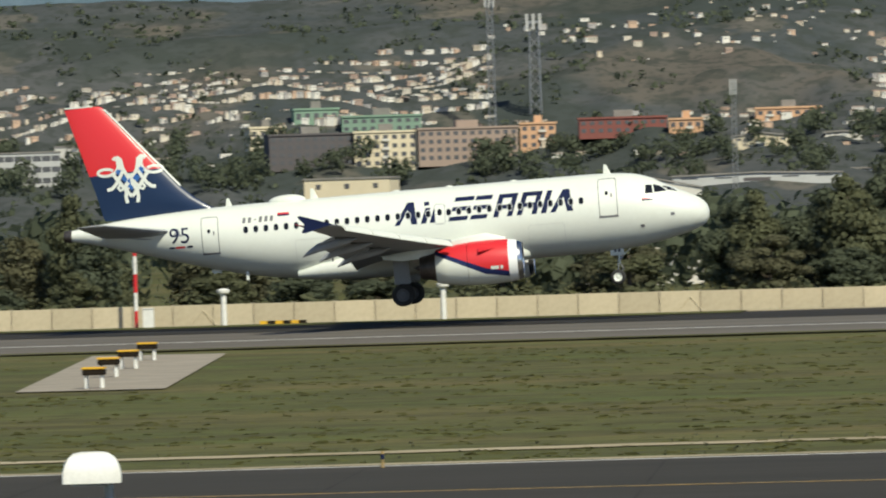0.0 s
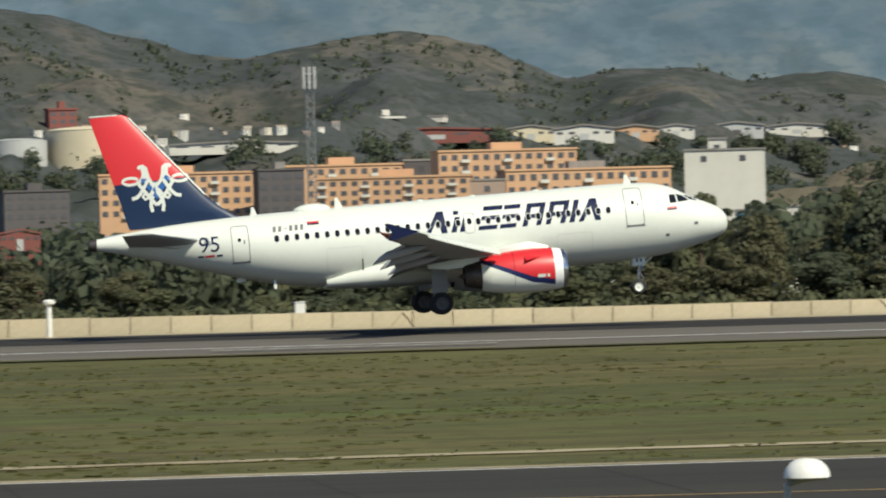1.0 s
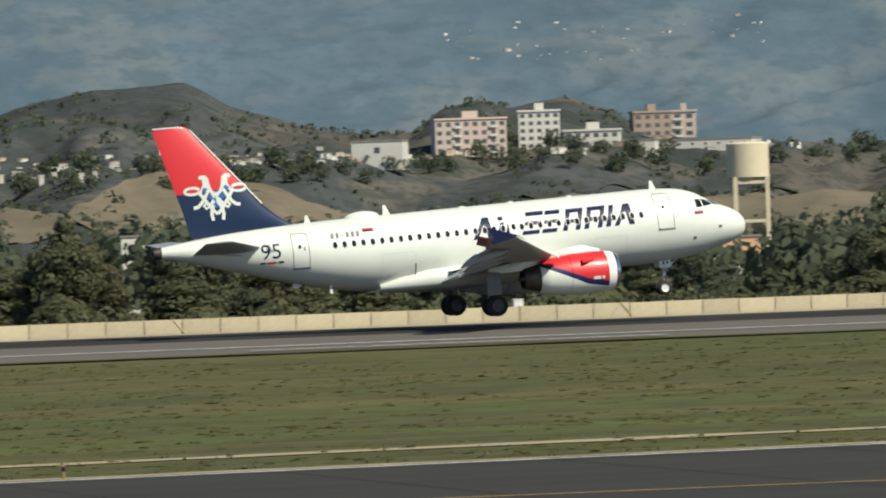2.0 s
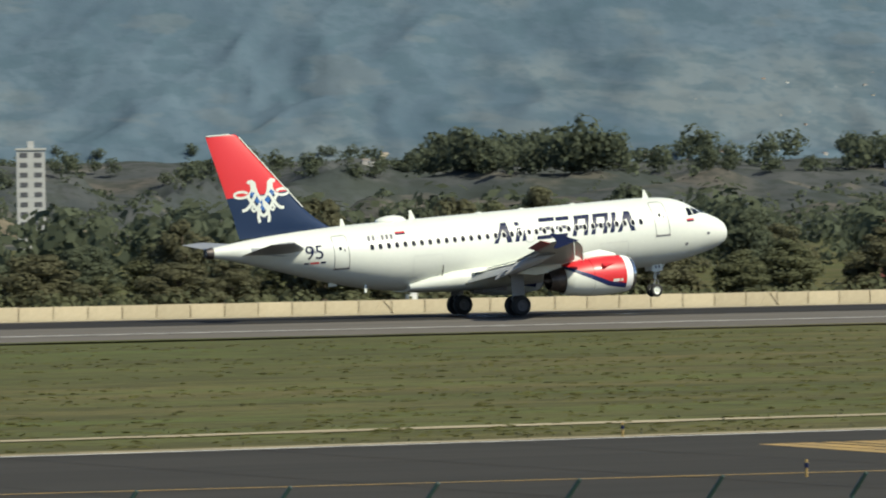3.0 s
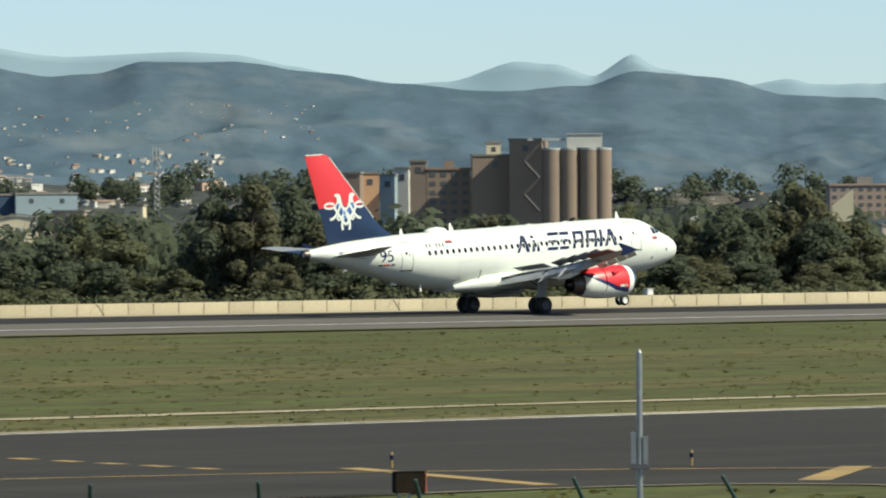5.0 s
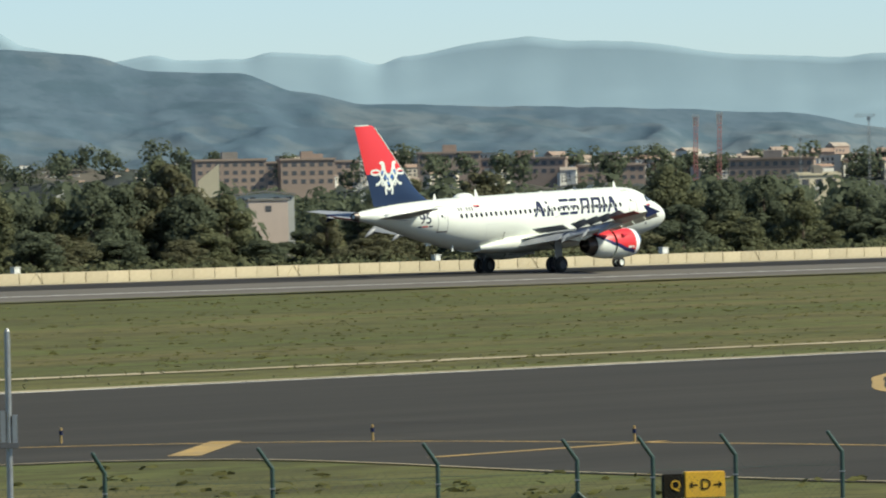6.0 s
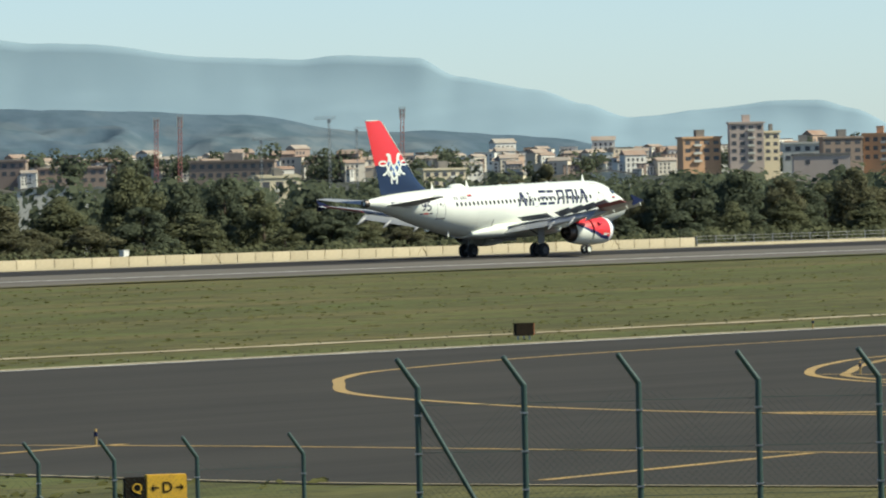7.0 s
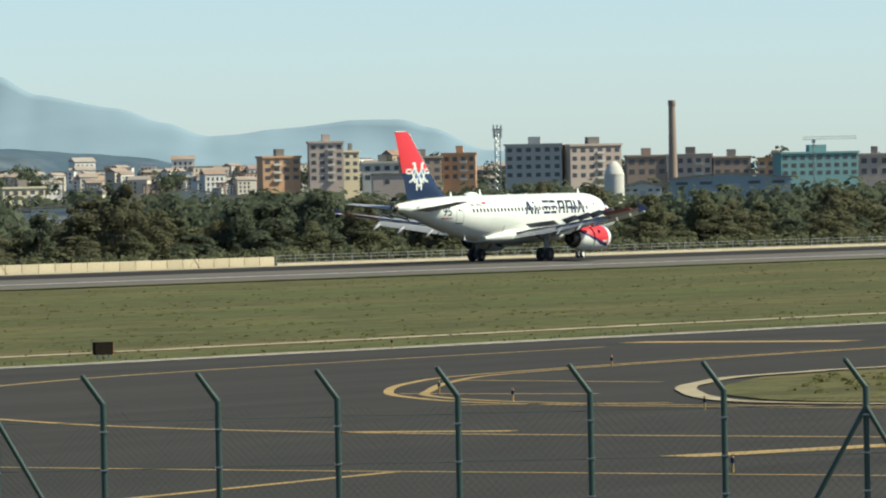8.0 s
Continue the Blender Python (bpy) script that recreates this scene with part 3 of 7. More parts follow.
def cabinet(x, y, w, h, label):
    ob = empty("equipment_cabinet", pose(x, y, 0.0), label, "cabinet", "cabinets along the wall")
    part("body", block(-w / 2, w / 2, -0.25, 0.25, 0.08, h, bevel=0.02), MATT_WHITE, ob)
    part("roof", block(-w / 2 - 0.04, w / 2 + 0.04, -0.3, 0.3, h + 0.002, h + 0.06, bevel=0.015), MATT_WHITE, ob)
    part("plinth", block(-w / 2 - 0.03, w / 2 + 0.03, -0.27, 0.27, -0.03, 0.078), CONCRETE, ob, "concrete plinth")


def warning_board():
    ob = empty("low_barrier_board", pose(-32, 379, 0.03), "low yellow and black barrier board on feet", "barrier")
    for k in range(6):
        part("stripe", block(-1.3 + k * 0.44, -0.862 + k * 0.44, -0.05, 0.05, 0.12, 0.36), YELLOW_PAINT if k % 2 == 0 else BLACK_PAINT, ob)
    for x in (-1.1, 1.1):
        part("foot", block(x - 0.08, x + 0.08, -0.2, 0.2, 0.0, 0.118), GALVANISED, ob)


warning_board()


def box_sign(x, y, w, h, turn, side_mat, label, z=0.0, d=0.32, panel=None):
    """An airfield sign: a dark box on short legs."""
    ob = empty("airfield_sign", pose(x, y, z, 0, 0, turn), label, "sign", "airfield signs")
    part("box", block(-w / 2, w / 2, -d / 2, d / 2, 0.17, 0.17 + h, bevel=0.02), BLACK_PAINT, ob, "dark box")
    part("end_plate", block(w / 2 + 0.002, w / 2 + 0.02, -d / 2, d / 2, 0.18, 0.16 + h), side_mat, ob, "orange end plate")
    part("rim", block(-w / 2 - 0.015, w / 2 + 0.015, -d / 2 - 0.012, d / 2 + 0.012, 0.172 + h, 0.19 + h), BLACK_PAINT, ob)
    if panel:
        part("panel", block(-w * 0.05, w * 0.42, -d / 2 - 0.014, -d / 2 - 0.002, 0.24, 0.1 + h), panel, ob, "dull yellow panel")
    for sx in (-0.32, 0.0, 0.32):
        part("leg", block(w * sx - 0.03, w * sx + 0.03, -0.04, 0.04, -0.02, 0.168), GALVANISED, ob)
    return ob


def taxi_sign():
    """A black location panel and a yellow direction panel, side by side."""
    ob = empty("taxiway_direction_sign", pose(98.8, 89.0, 0.06, 0, 0, -38), "yellow direction sign with a black location panel on legs", "sign")
    part("black_panel", block(-0.64, -0.24, -0.12, 0.12, 0.38, 0.86, bevel=0.015), BLACK_PAINT, ob, "black panel")
    part("yellow_panel", block(-0.21, 0.59, -0.13, 0.13, 0.39, 0.9, bevel=0.015), YELLOW_PAINT, ob, "yellow panel")
    for body, x, size, mat in (("D", 0.2, 0.3, BLACK_PAINT), ("Q", -0.4, 0.26, YELLOW_PAINT)):
        cu = bpy.data.curves.new("letter", "FONT")
        cu.body, cu.size, cu.extrude, cu.align_x, cu.align_y = body, size, 0.004, "CENTER", "CENTER"
        tmp = new("letter_tmp", cu)
        bm = bmesh.new()
        bm.from_mesh(tmp.to_mesh())
        tmp.to_mesh_clear()
        bpy.data.objects.remove(tmp)
        bpy.data.curves.remove(cu)
        bmesh.ops.transform(bm, matrix=pose(x, -0.137, 0.64, 90, 0, 0), verts=bm.verts)
        part("letter", bm, mat, ob, "black letter D" if body == "D" else "yellow letter Q")
    for s, cx in ((-1, -0.04), (1, 0.44)):
        bm = bmesh.new()
        box(bm, cx - 0.075, cx + 0.075, -0.139, -0.131, 0.63, 0.655)
        for k in (-1, 1):
            box(bm, -0.08, 0.0, -0.139, -0.131, -0.013, 0.013, Matrix.Translation((cx + s * 0.075, 0, 0.642)) @ Matrix.Rotation(radians(k * 45), 4, "Y") @ Matrix.Scale(s, 4, (1, 0, 0)))
        part("arrow", bm, BLACK_PAINT, ob, "black arrow")
    for x in (-0.5, 0.0, 0.45):
        part("leg", bar((x, 0, -0.05), (x, 0, 0.4), 0.03, 0.03, 8), GALVANISED, ob)
    part("footing", block(-0.75, 0.7, -0.2, 0.2, -0.12, 0.0), CONCRETE, ob, "concrete footing")


def edge_marker(m):
    ob = empty("edge_marker", m, "small yellow and blue taxiway edge marker", "marker", "taxiway edge markers")
    part("stem", bar((0, 0, -0.02), (0, 0, 0.22), 0.035, 0.035, 8), YELLOW_LINE, ob, "dull yellow stem", smooth=50)
    part("collar", bar((0, 0, 0.222), (0, 0, 0.34), 0.05, 0.05, 8), NAVY, ob, "dark blue reflector", smooth=50)
    part("head", bar((0, 0, 0.342), (0, 0, 0.42), 0.04, 0.03, 8), YELLOW_LINE, ob, smooth=50)
    return ob


# ---- posts, fence and lamps near the stand
def fence_post(m, height, brace=(), arm=0.0):
    ob = empty("fence_post", m, "green steel fence post with a bent top arm", "fence post", "posts of the perimeter fence")
    part("pole", bar((0, 0, -0.1), (0, 0, height - 0.3), 0.034, 0.034, 10), GREEN_POST, ob, smooth=50)
    ax, ay = -0.22 * math.cos(radians(arm)), -0.22 * math.sin(radians(arm))
    part("arm", bar((0, 0, height - 0.31), (ax, ay, height), 0.034, 0.03, 10), GREEN_POST, ob, smooth=50)
    part("cap", bar((ax, ay, height + 0.002), (ax * 1.04, ay * 1.04, height + 0.02), 0.033, 0.02, 10), GREEN_POST, ob)
    for s, drop, run in brace:
        part("brace", bar((0.0, -0.02, height - drop), (s * run * (height - drop), -0.02, 0.05), 0.028, 0.028, 8), GREEN_POST, ob, "green diagonal brace", smooth=50)
    for k in range(5):
        part("wire_clip", block(-0.042, 0.042, -0.042, 0.042, height - 0.62 - 0.42 * k, height - 0.6 - 0.42 * k), GALVANISED, ob)
    return ob


def fence_run(bearings, top, far, near, braces, arms):
    """Posts at bearings, with wires and mesh between neighbours."""
    spots = []
    for i, g in enumerate(bearings):
        d = far + (near - far) * i / max(1, len(bearings) - 1)
        arm = knots(arms, g)
        g += math.degrees(0.22 * math.cos(radians(arm)) / d)
        x, y = d * math.sin(radians(g)), d * math.cos(radians(g))
        z = ground_height(x, y)
        fence_post(pose(x, y, z, 0, 0, -g), top - z, braces.get(i, ()), arm)
        spots.append(Vector((x, y, z)))
    for a, b in zip(spots, spots[1:]):
        if (a - b).length > 5:
            continue
        ob = empty("fence_mesh", pose(a.x, a.y, a.z), "dark green chain-link mesh with tension wires", "fence", "mesh panels of the perimeter fence")
        d = b - a
        side = Vector((d.y, -d.x, 0)).normalized()
        h = top - a.z - 0.45
        for k in range(5):
            part("tension_wire", bar((0, 0, 0.1 + (h - 0.15) * k / 4), (d.x, d.y, d.z + 0.1 + (h - 0.15) * k / 4), 0.003, n=4, caps=False), GREEN_POST, ob)
        bm = bmesh.new()
        n = 16
        for s in (-1, 1):
            for k in range(-n, 2 * n):
                p0, p1 = k / n, (k + s * n * h / d.length) / n
                q0, q1 = 0.0, h
                if s > 0:
                    lo, hi = max(p0, 0.0), min(p1, 1.0)
                else:
                    lo, hi = max(p1, 0.0), min(p0, 1.0)
                if hi - lo < 0.02:
                    continue
                za, zb = [(v - p0) / (p1 - p0) * h for v in (lo, hi)]
                tube(bm, (d.x * lo, d.y * lo, d.z * lo + za + 0.05), (d.x * hi, d.y * hi, d.z * hi + zb + 0.05), 0.0013, n=3, caps=False)
        tagged(part("chain_link", bm, GREEN_POST, ob), kind="stuff")


def street_lamp(g, d, top, w, kind):
    """A lamp head on a pole; a hood or a half dome."""
    x, y = d * math.sin(radians(g)), d * math.cos(radians(g))
    z0 = ground_height(x, y)
    ob = empty("street_lamp", place(g, d, z0), "white hooded lamp on a grey pole", "street lamp")
    h = top - z0
    if kind == "hood":
        rings = []
        for s, k in ((1.0, 0.0), (1.0, 0.16), (0.93, 0.3), (0.8, 0.42), (0.62, 0.49), (0.35, 0.52)):
            rings.append([(w / 2 * s * sx * a, w * 0.36 * s * sy * a, h - w * 0.52 + w * k) for sx, sy, a in ((-1, -1, 0.97), (0, -1, 1.08), (1, -1, 0.97), (1, 0, 1.0), (1, 1, 0.97), (0, 1, 1.08), (-1, 1, 0.97), (-1, 0, 1.0))])
        part("hood", loft(bmesh.new(), rings), MATT_WHITE, ob, "white lamp hood", smooth=35)
        part("diffuser", block(-w * 0.36, w * 0.36, -w * 0.26, w * 0.26, h - w * 0.56, h - w * 0.522, bevel=0.01), GALVANISED, ob)
        part("pole", bar((w * 0.34, 0, -0.2), (w * 0.28, 0, h - w * 0.562), 0.06, 0.045, 12), GALVANISED, ob, smooth=50)
    else:
        prof = [(0.0, w * 0.5), (w * 0.12, w * 0.485), (w * 0.24, w * 0.43), (w * 0.34, w * 0.33), (w * 0.4, w * 0.2), (w * 0.42, 0.0)]
        part("dome", lathe(bmesh.new(), prof, Vector((0, 0, 1)), Vector((0, 0, h - w * 0.42)), 28), MATT_WHITE, ob, "white half-dome hood", smooth=50)
        part("diffuser", lathe(bmesh.new(), [(0.0, w * 0.46), (-0.03, w * 0.4), (-0.05, 0.0)], Vector((0, 0, 1)), Vector((0, 0, h - w * 0.43)), 24), GALVANISED, ob, smooth=50)
        part("pole", bar((-w * 0.5, 0.1, -0.2), (-w * 0.42, 0.1, h - w * 0.55), 0.05, 0.04, 12), GALVANISED, ob, smooth=50)
        part("arm", bar((-w * 0.42, 0.1, h - w * 0.56), (0, 0, h - w * 0.46), 0.035, 0.03, 10), GALVANISED, ob)


def steel_mast(g, d, top):
    x, y = d * math.sin(radians(g)), d * math.cos(radians(g))
    z0 = ground_height(x, y)
    h = top - z0
    ob = empty("steel_mast", place(g, d, z0), "slim galvanised steel mast with a clamp", "mast")
    part("pole", bar((0, 0, -0.2), (0, 0, h), 0.03, 0.026, 12), GALVANISED, ob, smooth=50)
    part("clamp", block(-0.085, 0.085, -0.05, 0.05, h - 1.03, h - 0.985), DARK_GREY, ob, "dark clamp")
    part("bracket", block(0.03, 0.075, -0.03, 0.03, h - 1.0, h - 0.74), GALVANISED, ob)
    part("bracket", block(-0.075, -0.03, -0.03, 0.03, h - 0.98, h - 0.7), GALVANISED, ob)
    part("tip", bar((0, 0, h + 0.001), (0, 0, h + 0.03), 0.026, 0.008, 10), GALVANISED, ob)


# ================= the airliner =================
WHITE_PAINT = material("white_aircraft_paint", (0.71, 0.73, 0.655), 0.4, second=(0.655, 0.675, 0.61), scale=0.5, contrast=0.9, coat=0.1)
GREY_PAINT = material("grey_aircraft_paint", (0.31, 0.32, 0.33), 0.45, second=(0.25, 0.26, 0.27), scale=0.8, contrast=0.9)
PALE_GREY = material("pale_grey_paint", (0.6, 0.61, 0.58), 0.4)
DARK_GREY = material("dark_grey_paint", (0.1, 0.1, 0.105), 0.6, scale=1.5)
SEAM = material("door_seam", (0.16, 0.16, 0.17), 0.6)
NAVY = material("navy_paint", (0.009, 0.015, 0.055), 0.4, second=(0.008, 0.013, 0.045))
NAVY.node_tree.nodes["Principled BSDF"].inputs["Specular IOR Level"].default_value = 0.15
LOGO_BLUE = material("mid_blue_paint", (0.03, 0.13, 0.4), 0.35)
RED_PAINT = material("red_paint", (0.62, 0.025, 0.03), 0.35, second=(0.55, 0.02, 0.025), coat=0.2)
DARK_RED = material("dark_red_paint", (0.2, 0.02, 0.025), 0.5)
GLASS = material("dark_window_glass", (0.012, 0.014, 0.018), 0.08, second=(0.01, 0.01, 0.012))
METAL = material("bare_metal", (0.62, 0.62, 0.62), 0.22, metal=1.0, second=(0.5, 0.5, 0.5), scale=3)
HOT_METAL = material("scorched_metal", (0.14, 0.12, 0.11), 0.45, metal=0.8, second=(0.07, 0.06, 0.055), scale=2)
STRUT = material("grey_strut_metal", (0.3, 0.3, 0.3), 0.4, metal=0.6, scale=4)
TYRE = material("black_tyre_rubber", (0.02, 0.02, 0.021), 0.85, second=(0.03, 0.029, 0.028), scale=6)


def painted(name, bands):
    """Paint in areas: bands of (a, b, c, colour), each painted where a*x + b*z > c, later ones on top."""
    m = material(name, (0.71, 0.73, 0.66), 0.4, second=(0.66, 0.68, 0.615), coat=0.1)
    nt = m.node_tree
    bsdf = nt.nodes["Principled BSDF"]
    src = bsdf.inputs["Base Color"].links[0].from_socket
    sep = nt.nodes.new("ShaderNodeSeparateXYZ")
    nt.links.new(nt.nodes["Texture Coordinate"].outputs["Object"], sep.inputs[0])
    for a, b, c, color in bands:
        dot = nt.nodes.new("ShaderNodeMath")
        dot.operation = "MULTIPLY_ADD"
        dot.inputs[1].default_value = a
        low = nt.nodes.new("ShaderNodeMath")
        low.operation = "MULTIPLY_ADD"
        low.inputs[1].default_value = b
        low.inputs[2].default_value = -c
        nt.links.new(sep.outputs["Z"], low.inputs[0])
        nt.links.new(sep.outputs["X"], dot.inputs[0])
        nt.links.new(low.outputs[0], dot.inputs[2])
        step = nt.nodes.new("ShaderNodeMath")
        step.operation = "GREATER_THAN"
        step.inputs[1].default_value = 0.0
        nt.links.new(dot.outputs[0], step.inputs[0])
        mix = nt.nodes.new("ShaderNodeMix")
        mix.data_type = "RGBA"
        nt.links.new(step.outputs[0], mix.inputs["Factor"])
        nt.links.new(src, mix.inputs["A"])
        mix.inputs["B"].default_value = (*color, 1)
        src = mix.outputs["Result"]
    nt.links.new(src, bsdf.inputs["Base Color"])
    return m


FIN_PAINT = painted("red_over_navy_paint", [(0, 1, -99, (0.005, 0.02, 0.062)), (-0.04, 1, 8.81, (0.62, 0.025, 0.03))])
NACELLE_PAINT = painted("red_navy_white_nacelle", [(0.463, 1, 3.42, (0.006, 0.015, 0.085)), (0.42, 1, 3.537, (0.62, 0.025, 0.03)), (-0.2, -1, -2.536, (0.006, 0.015, 0.085)),
                                                     (-0.463, -1, -3.42, (0.71, 0.73, 0.66)), (-0.177, -1, -2.137, (0.71, 0.73, 0.66)), (1, 0, 5.72, (0.8, 0.8, 0.78))])

# station from the nose, half width, top, bottom
HULL = [(0.0, 0.03, 3.58, 3.52), (0.12, 0.46, 3.98, 3.1), (0.45, 0.84, 4.32, 2.84), (1.0, 1.14, 4.62, 2.62), (1.6, 1.34, 4.88, 2.46), (2.3, 1.5, 5.25, 2.3), (2.9, 1.65, 5.58, 2.18),
        (3.8, 1.81, 5.86, 2.04), (5.0, 1.92, 5.98, 1.94), (6.5, 1.975, 6.02, 1.88), (20.5, 1.975, 6.02, 1.88), (22.3, 1.96, 6.02, 1.98), (24.2, 1.9, 6.02, 2.28), (26, 1.74, 5.99, 2.72),
        (28, 1.44, 5.92, 3.28), (30, 1.06, 5.8, 3.88), (32, 0.64, 5.6, 4.46), (33.2, 0.38, 5.45, 4.76), (33.84, 0.26, 5.36, 4.86)]
NOSE_X = 16.1


def hull_at(x):
    """Half width, middle height and half height of the fuselage at x, eased between stations."""
    s = min(max(NOSE_X - x, 0.0), 33.84)
    i = min(max(j for j in range(len(HULL)) if HULL[j][0] <= s), len(HULL) - 2)
    u = (s - HULL[i][0]) / (HULL[i + 1][0] - HULL[i][0])
    p0, p1, p2, p3 = HULL[max(i - 1, 0)], HULL[i], HULL[i + 1], HULL[min(i + 2, len(HULL) - 1)]
    out = []
    for k in (1, 2, 3):
        d = (p2[0] - p1[0])
        m1 = (p2[k] - p0[k]) / (p2[0] - p0[0]) * d
        m2 = (p3[k] - p1[k]) / (p3[0] - p1[0]) * d
        if i == 0:
            m1 = (p2[k] - p1[k]) * 2.2
        out.append((2 * u ** 3 - 3 * u * u + 1) * p1[k] + (u ** 3 - 2 * u * u + u) * m1 + (3 * u * u - 2 * u ** 3) * p2[k] + (u ** 3 - u * u) * m2)
    w, top, bottom = out
    return w, (top + bottom) / 2, (top - bottom) / 2


def hull_y(x, z, lift=0.006):
    """The starboard skin at x and z."""
    w, mid, half = hull_at(x)
    u = max(-0.999, min(0.999, (z - mid) / half))
    return -(w * math.sqrt(1 - u * u) + lift)


def loft(bm, rings, close=True):
    rows = [[bm.verts.new(p) for p in r] for r in rings]
    for a, b in zip(rows, rows[1:]):
        n = len(a)
        for i in range(n if close else n - 1):
            j = (i + 1) % n
            if (a[i].co - b[i].co).length + (a[j].co - b[j].co).length > 1e-7:
                bm.faces.new((a[i], a[j], b[j], b[i]))
    if close:
        for r in (rows[0], rows[-1]):
            bm.faces.new(r)
    return bm


def fuselage():
    stations = [0.0, 0.03, 0.07, 0.12, 0.2, 0.3] + list(np.linspace(0.45, 7, 34)) + list(np.linspace(7.6, 20, 16)) + list(np.linspace(20.5, 33.84, 36))
    rings = []
    for s in stations:
        w, mid, half = hull_at(NOSE_X - s)
        rings.append([(NOSE_X - s, w * math.sin(2 * math.pi * i / 56), mid + half * math.cos(2 * math.pi * i / 56)) for i in range(56)])
    return loft(bmesh.new(), rings)


def skin_patch(polygon, cut=0.18, lift=0.006):
    """A flat outline in (x, z) laid on the starboard skin, with holes none; cut into strips so that it follows the curve."""
    bm = bmesh.new()
    bm.faces.new([bm.verts.new((x, 0, z)) for x, z in polygon])
    return wrap(bm, cut, lift)


def wrap(bm, cut=0.18, lift=0.006):
    zs = [v.co.z for v in bm.verts]
    z = min(zs) + cut
    while z < max(zs):
        bmesh.ops.bisect_plane(bm, geom=bm.verts[:] + bm.edges[:] + bm.faces[:], plane_co=(0, 0, z), plane_no=(0, 0, 1))
        z += cut
    xs = [v.co.x for v in bm.verts]
    x = max(min(xs), 11.5) + 0.1
    while x < max(xs):
        bmesh.ops.bisect_plane(bm, geom=bm.verts[:] + bm.edges[:] + bm.faces[:], plane_co=(x, 0, 0), plane_no=(1, 0, 0))
        x += 0.1
    for v in bm.verts:
        v.co.y = hull_y(v.co.x, v.co.z, lift)
    return bm


def rounded(cx, cz, w, h, r, n=5):
    """A rounded rectangle outline."""
    pts = []
    for sx, sz, a0 in ((1, 1, 0), (-1, 1, 90), (-1, -1, 180), (1, -1, 270)):
        for k in range(n):
            a = radians(a0 + 90 * k / (n - 1))
            pts.append((cx + sx * (w / 2 - r) + r * math.cos(a), cz + sz * (h / 2 - r) + r * math.sin(a)))
    return pts


def outline(cx, cz, w, h, r, line=0.045):
    """A thin rounded rectangular seam."""
    a, b = rounded(cx, cz, w, h, r), rounded(cx, cz, w - 2 * line, h - 2 * line, max(r - line, 0.01))
    bm = bmesh.new()
    va, vb = [bm.verts.new((x, 0, z)) for x, z in a], [bm.verts.new((x, 0, z)) for x, z in b]
    n = len(va)
    for i in range(n):
        bm.faces.new((va[i], va[(i + 1) % n], vb[(i + 1) % n], vb[i]))
    return wrap(bm, 0.2, 0.009)


def airfoil(chord, thick, n=11):
    """Upper then lower side of a section, leading edge at 0, going back to -chord."""
    xs = [0.5 * (1 - math.cos(math.pi * i / n)) for i in range(n + 1)]
    yt = [5 * thick * (0.2969 * math.sqrt(x) - 0.126 * x - 0.3516 * x * x + 0.2843 * x ** 3 - 0.1036 * x ** 4) for x in xs]
    up = [(-x * chord, y * chord) for x, y in zip(xs, yt)]
    low = [(-x * chord, -y * chord) for x, y in zip(xs, yt)][1:-1]
    return up + low[::-1]


def blade(levels, upright=False, thick=0.11):
    """A wing, fin or stabiliser: levels of (span, leading x, trailing x, height)."""
    rings = []
    for span, le, te, z, *t in levels:
        sec = airfoil(le - te, t[0] if t else thick)
        rings.append([(le + a, b, z) if upright else (le + a, span, z + b) for a, b in sec])
    return loft(bmesh.new(), rings)


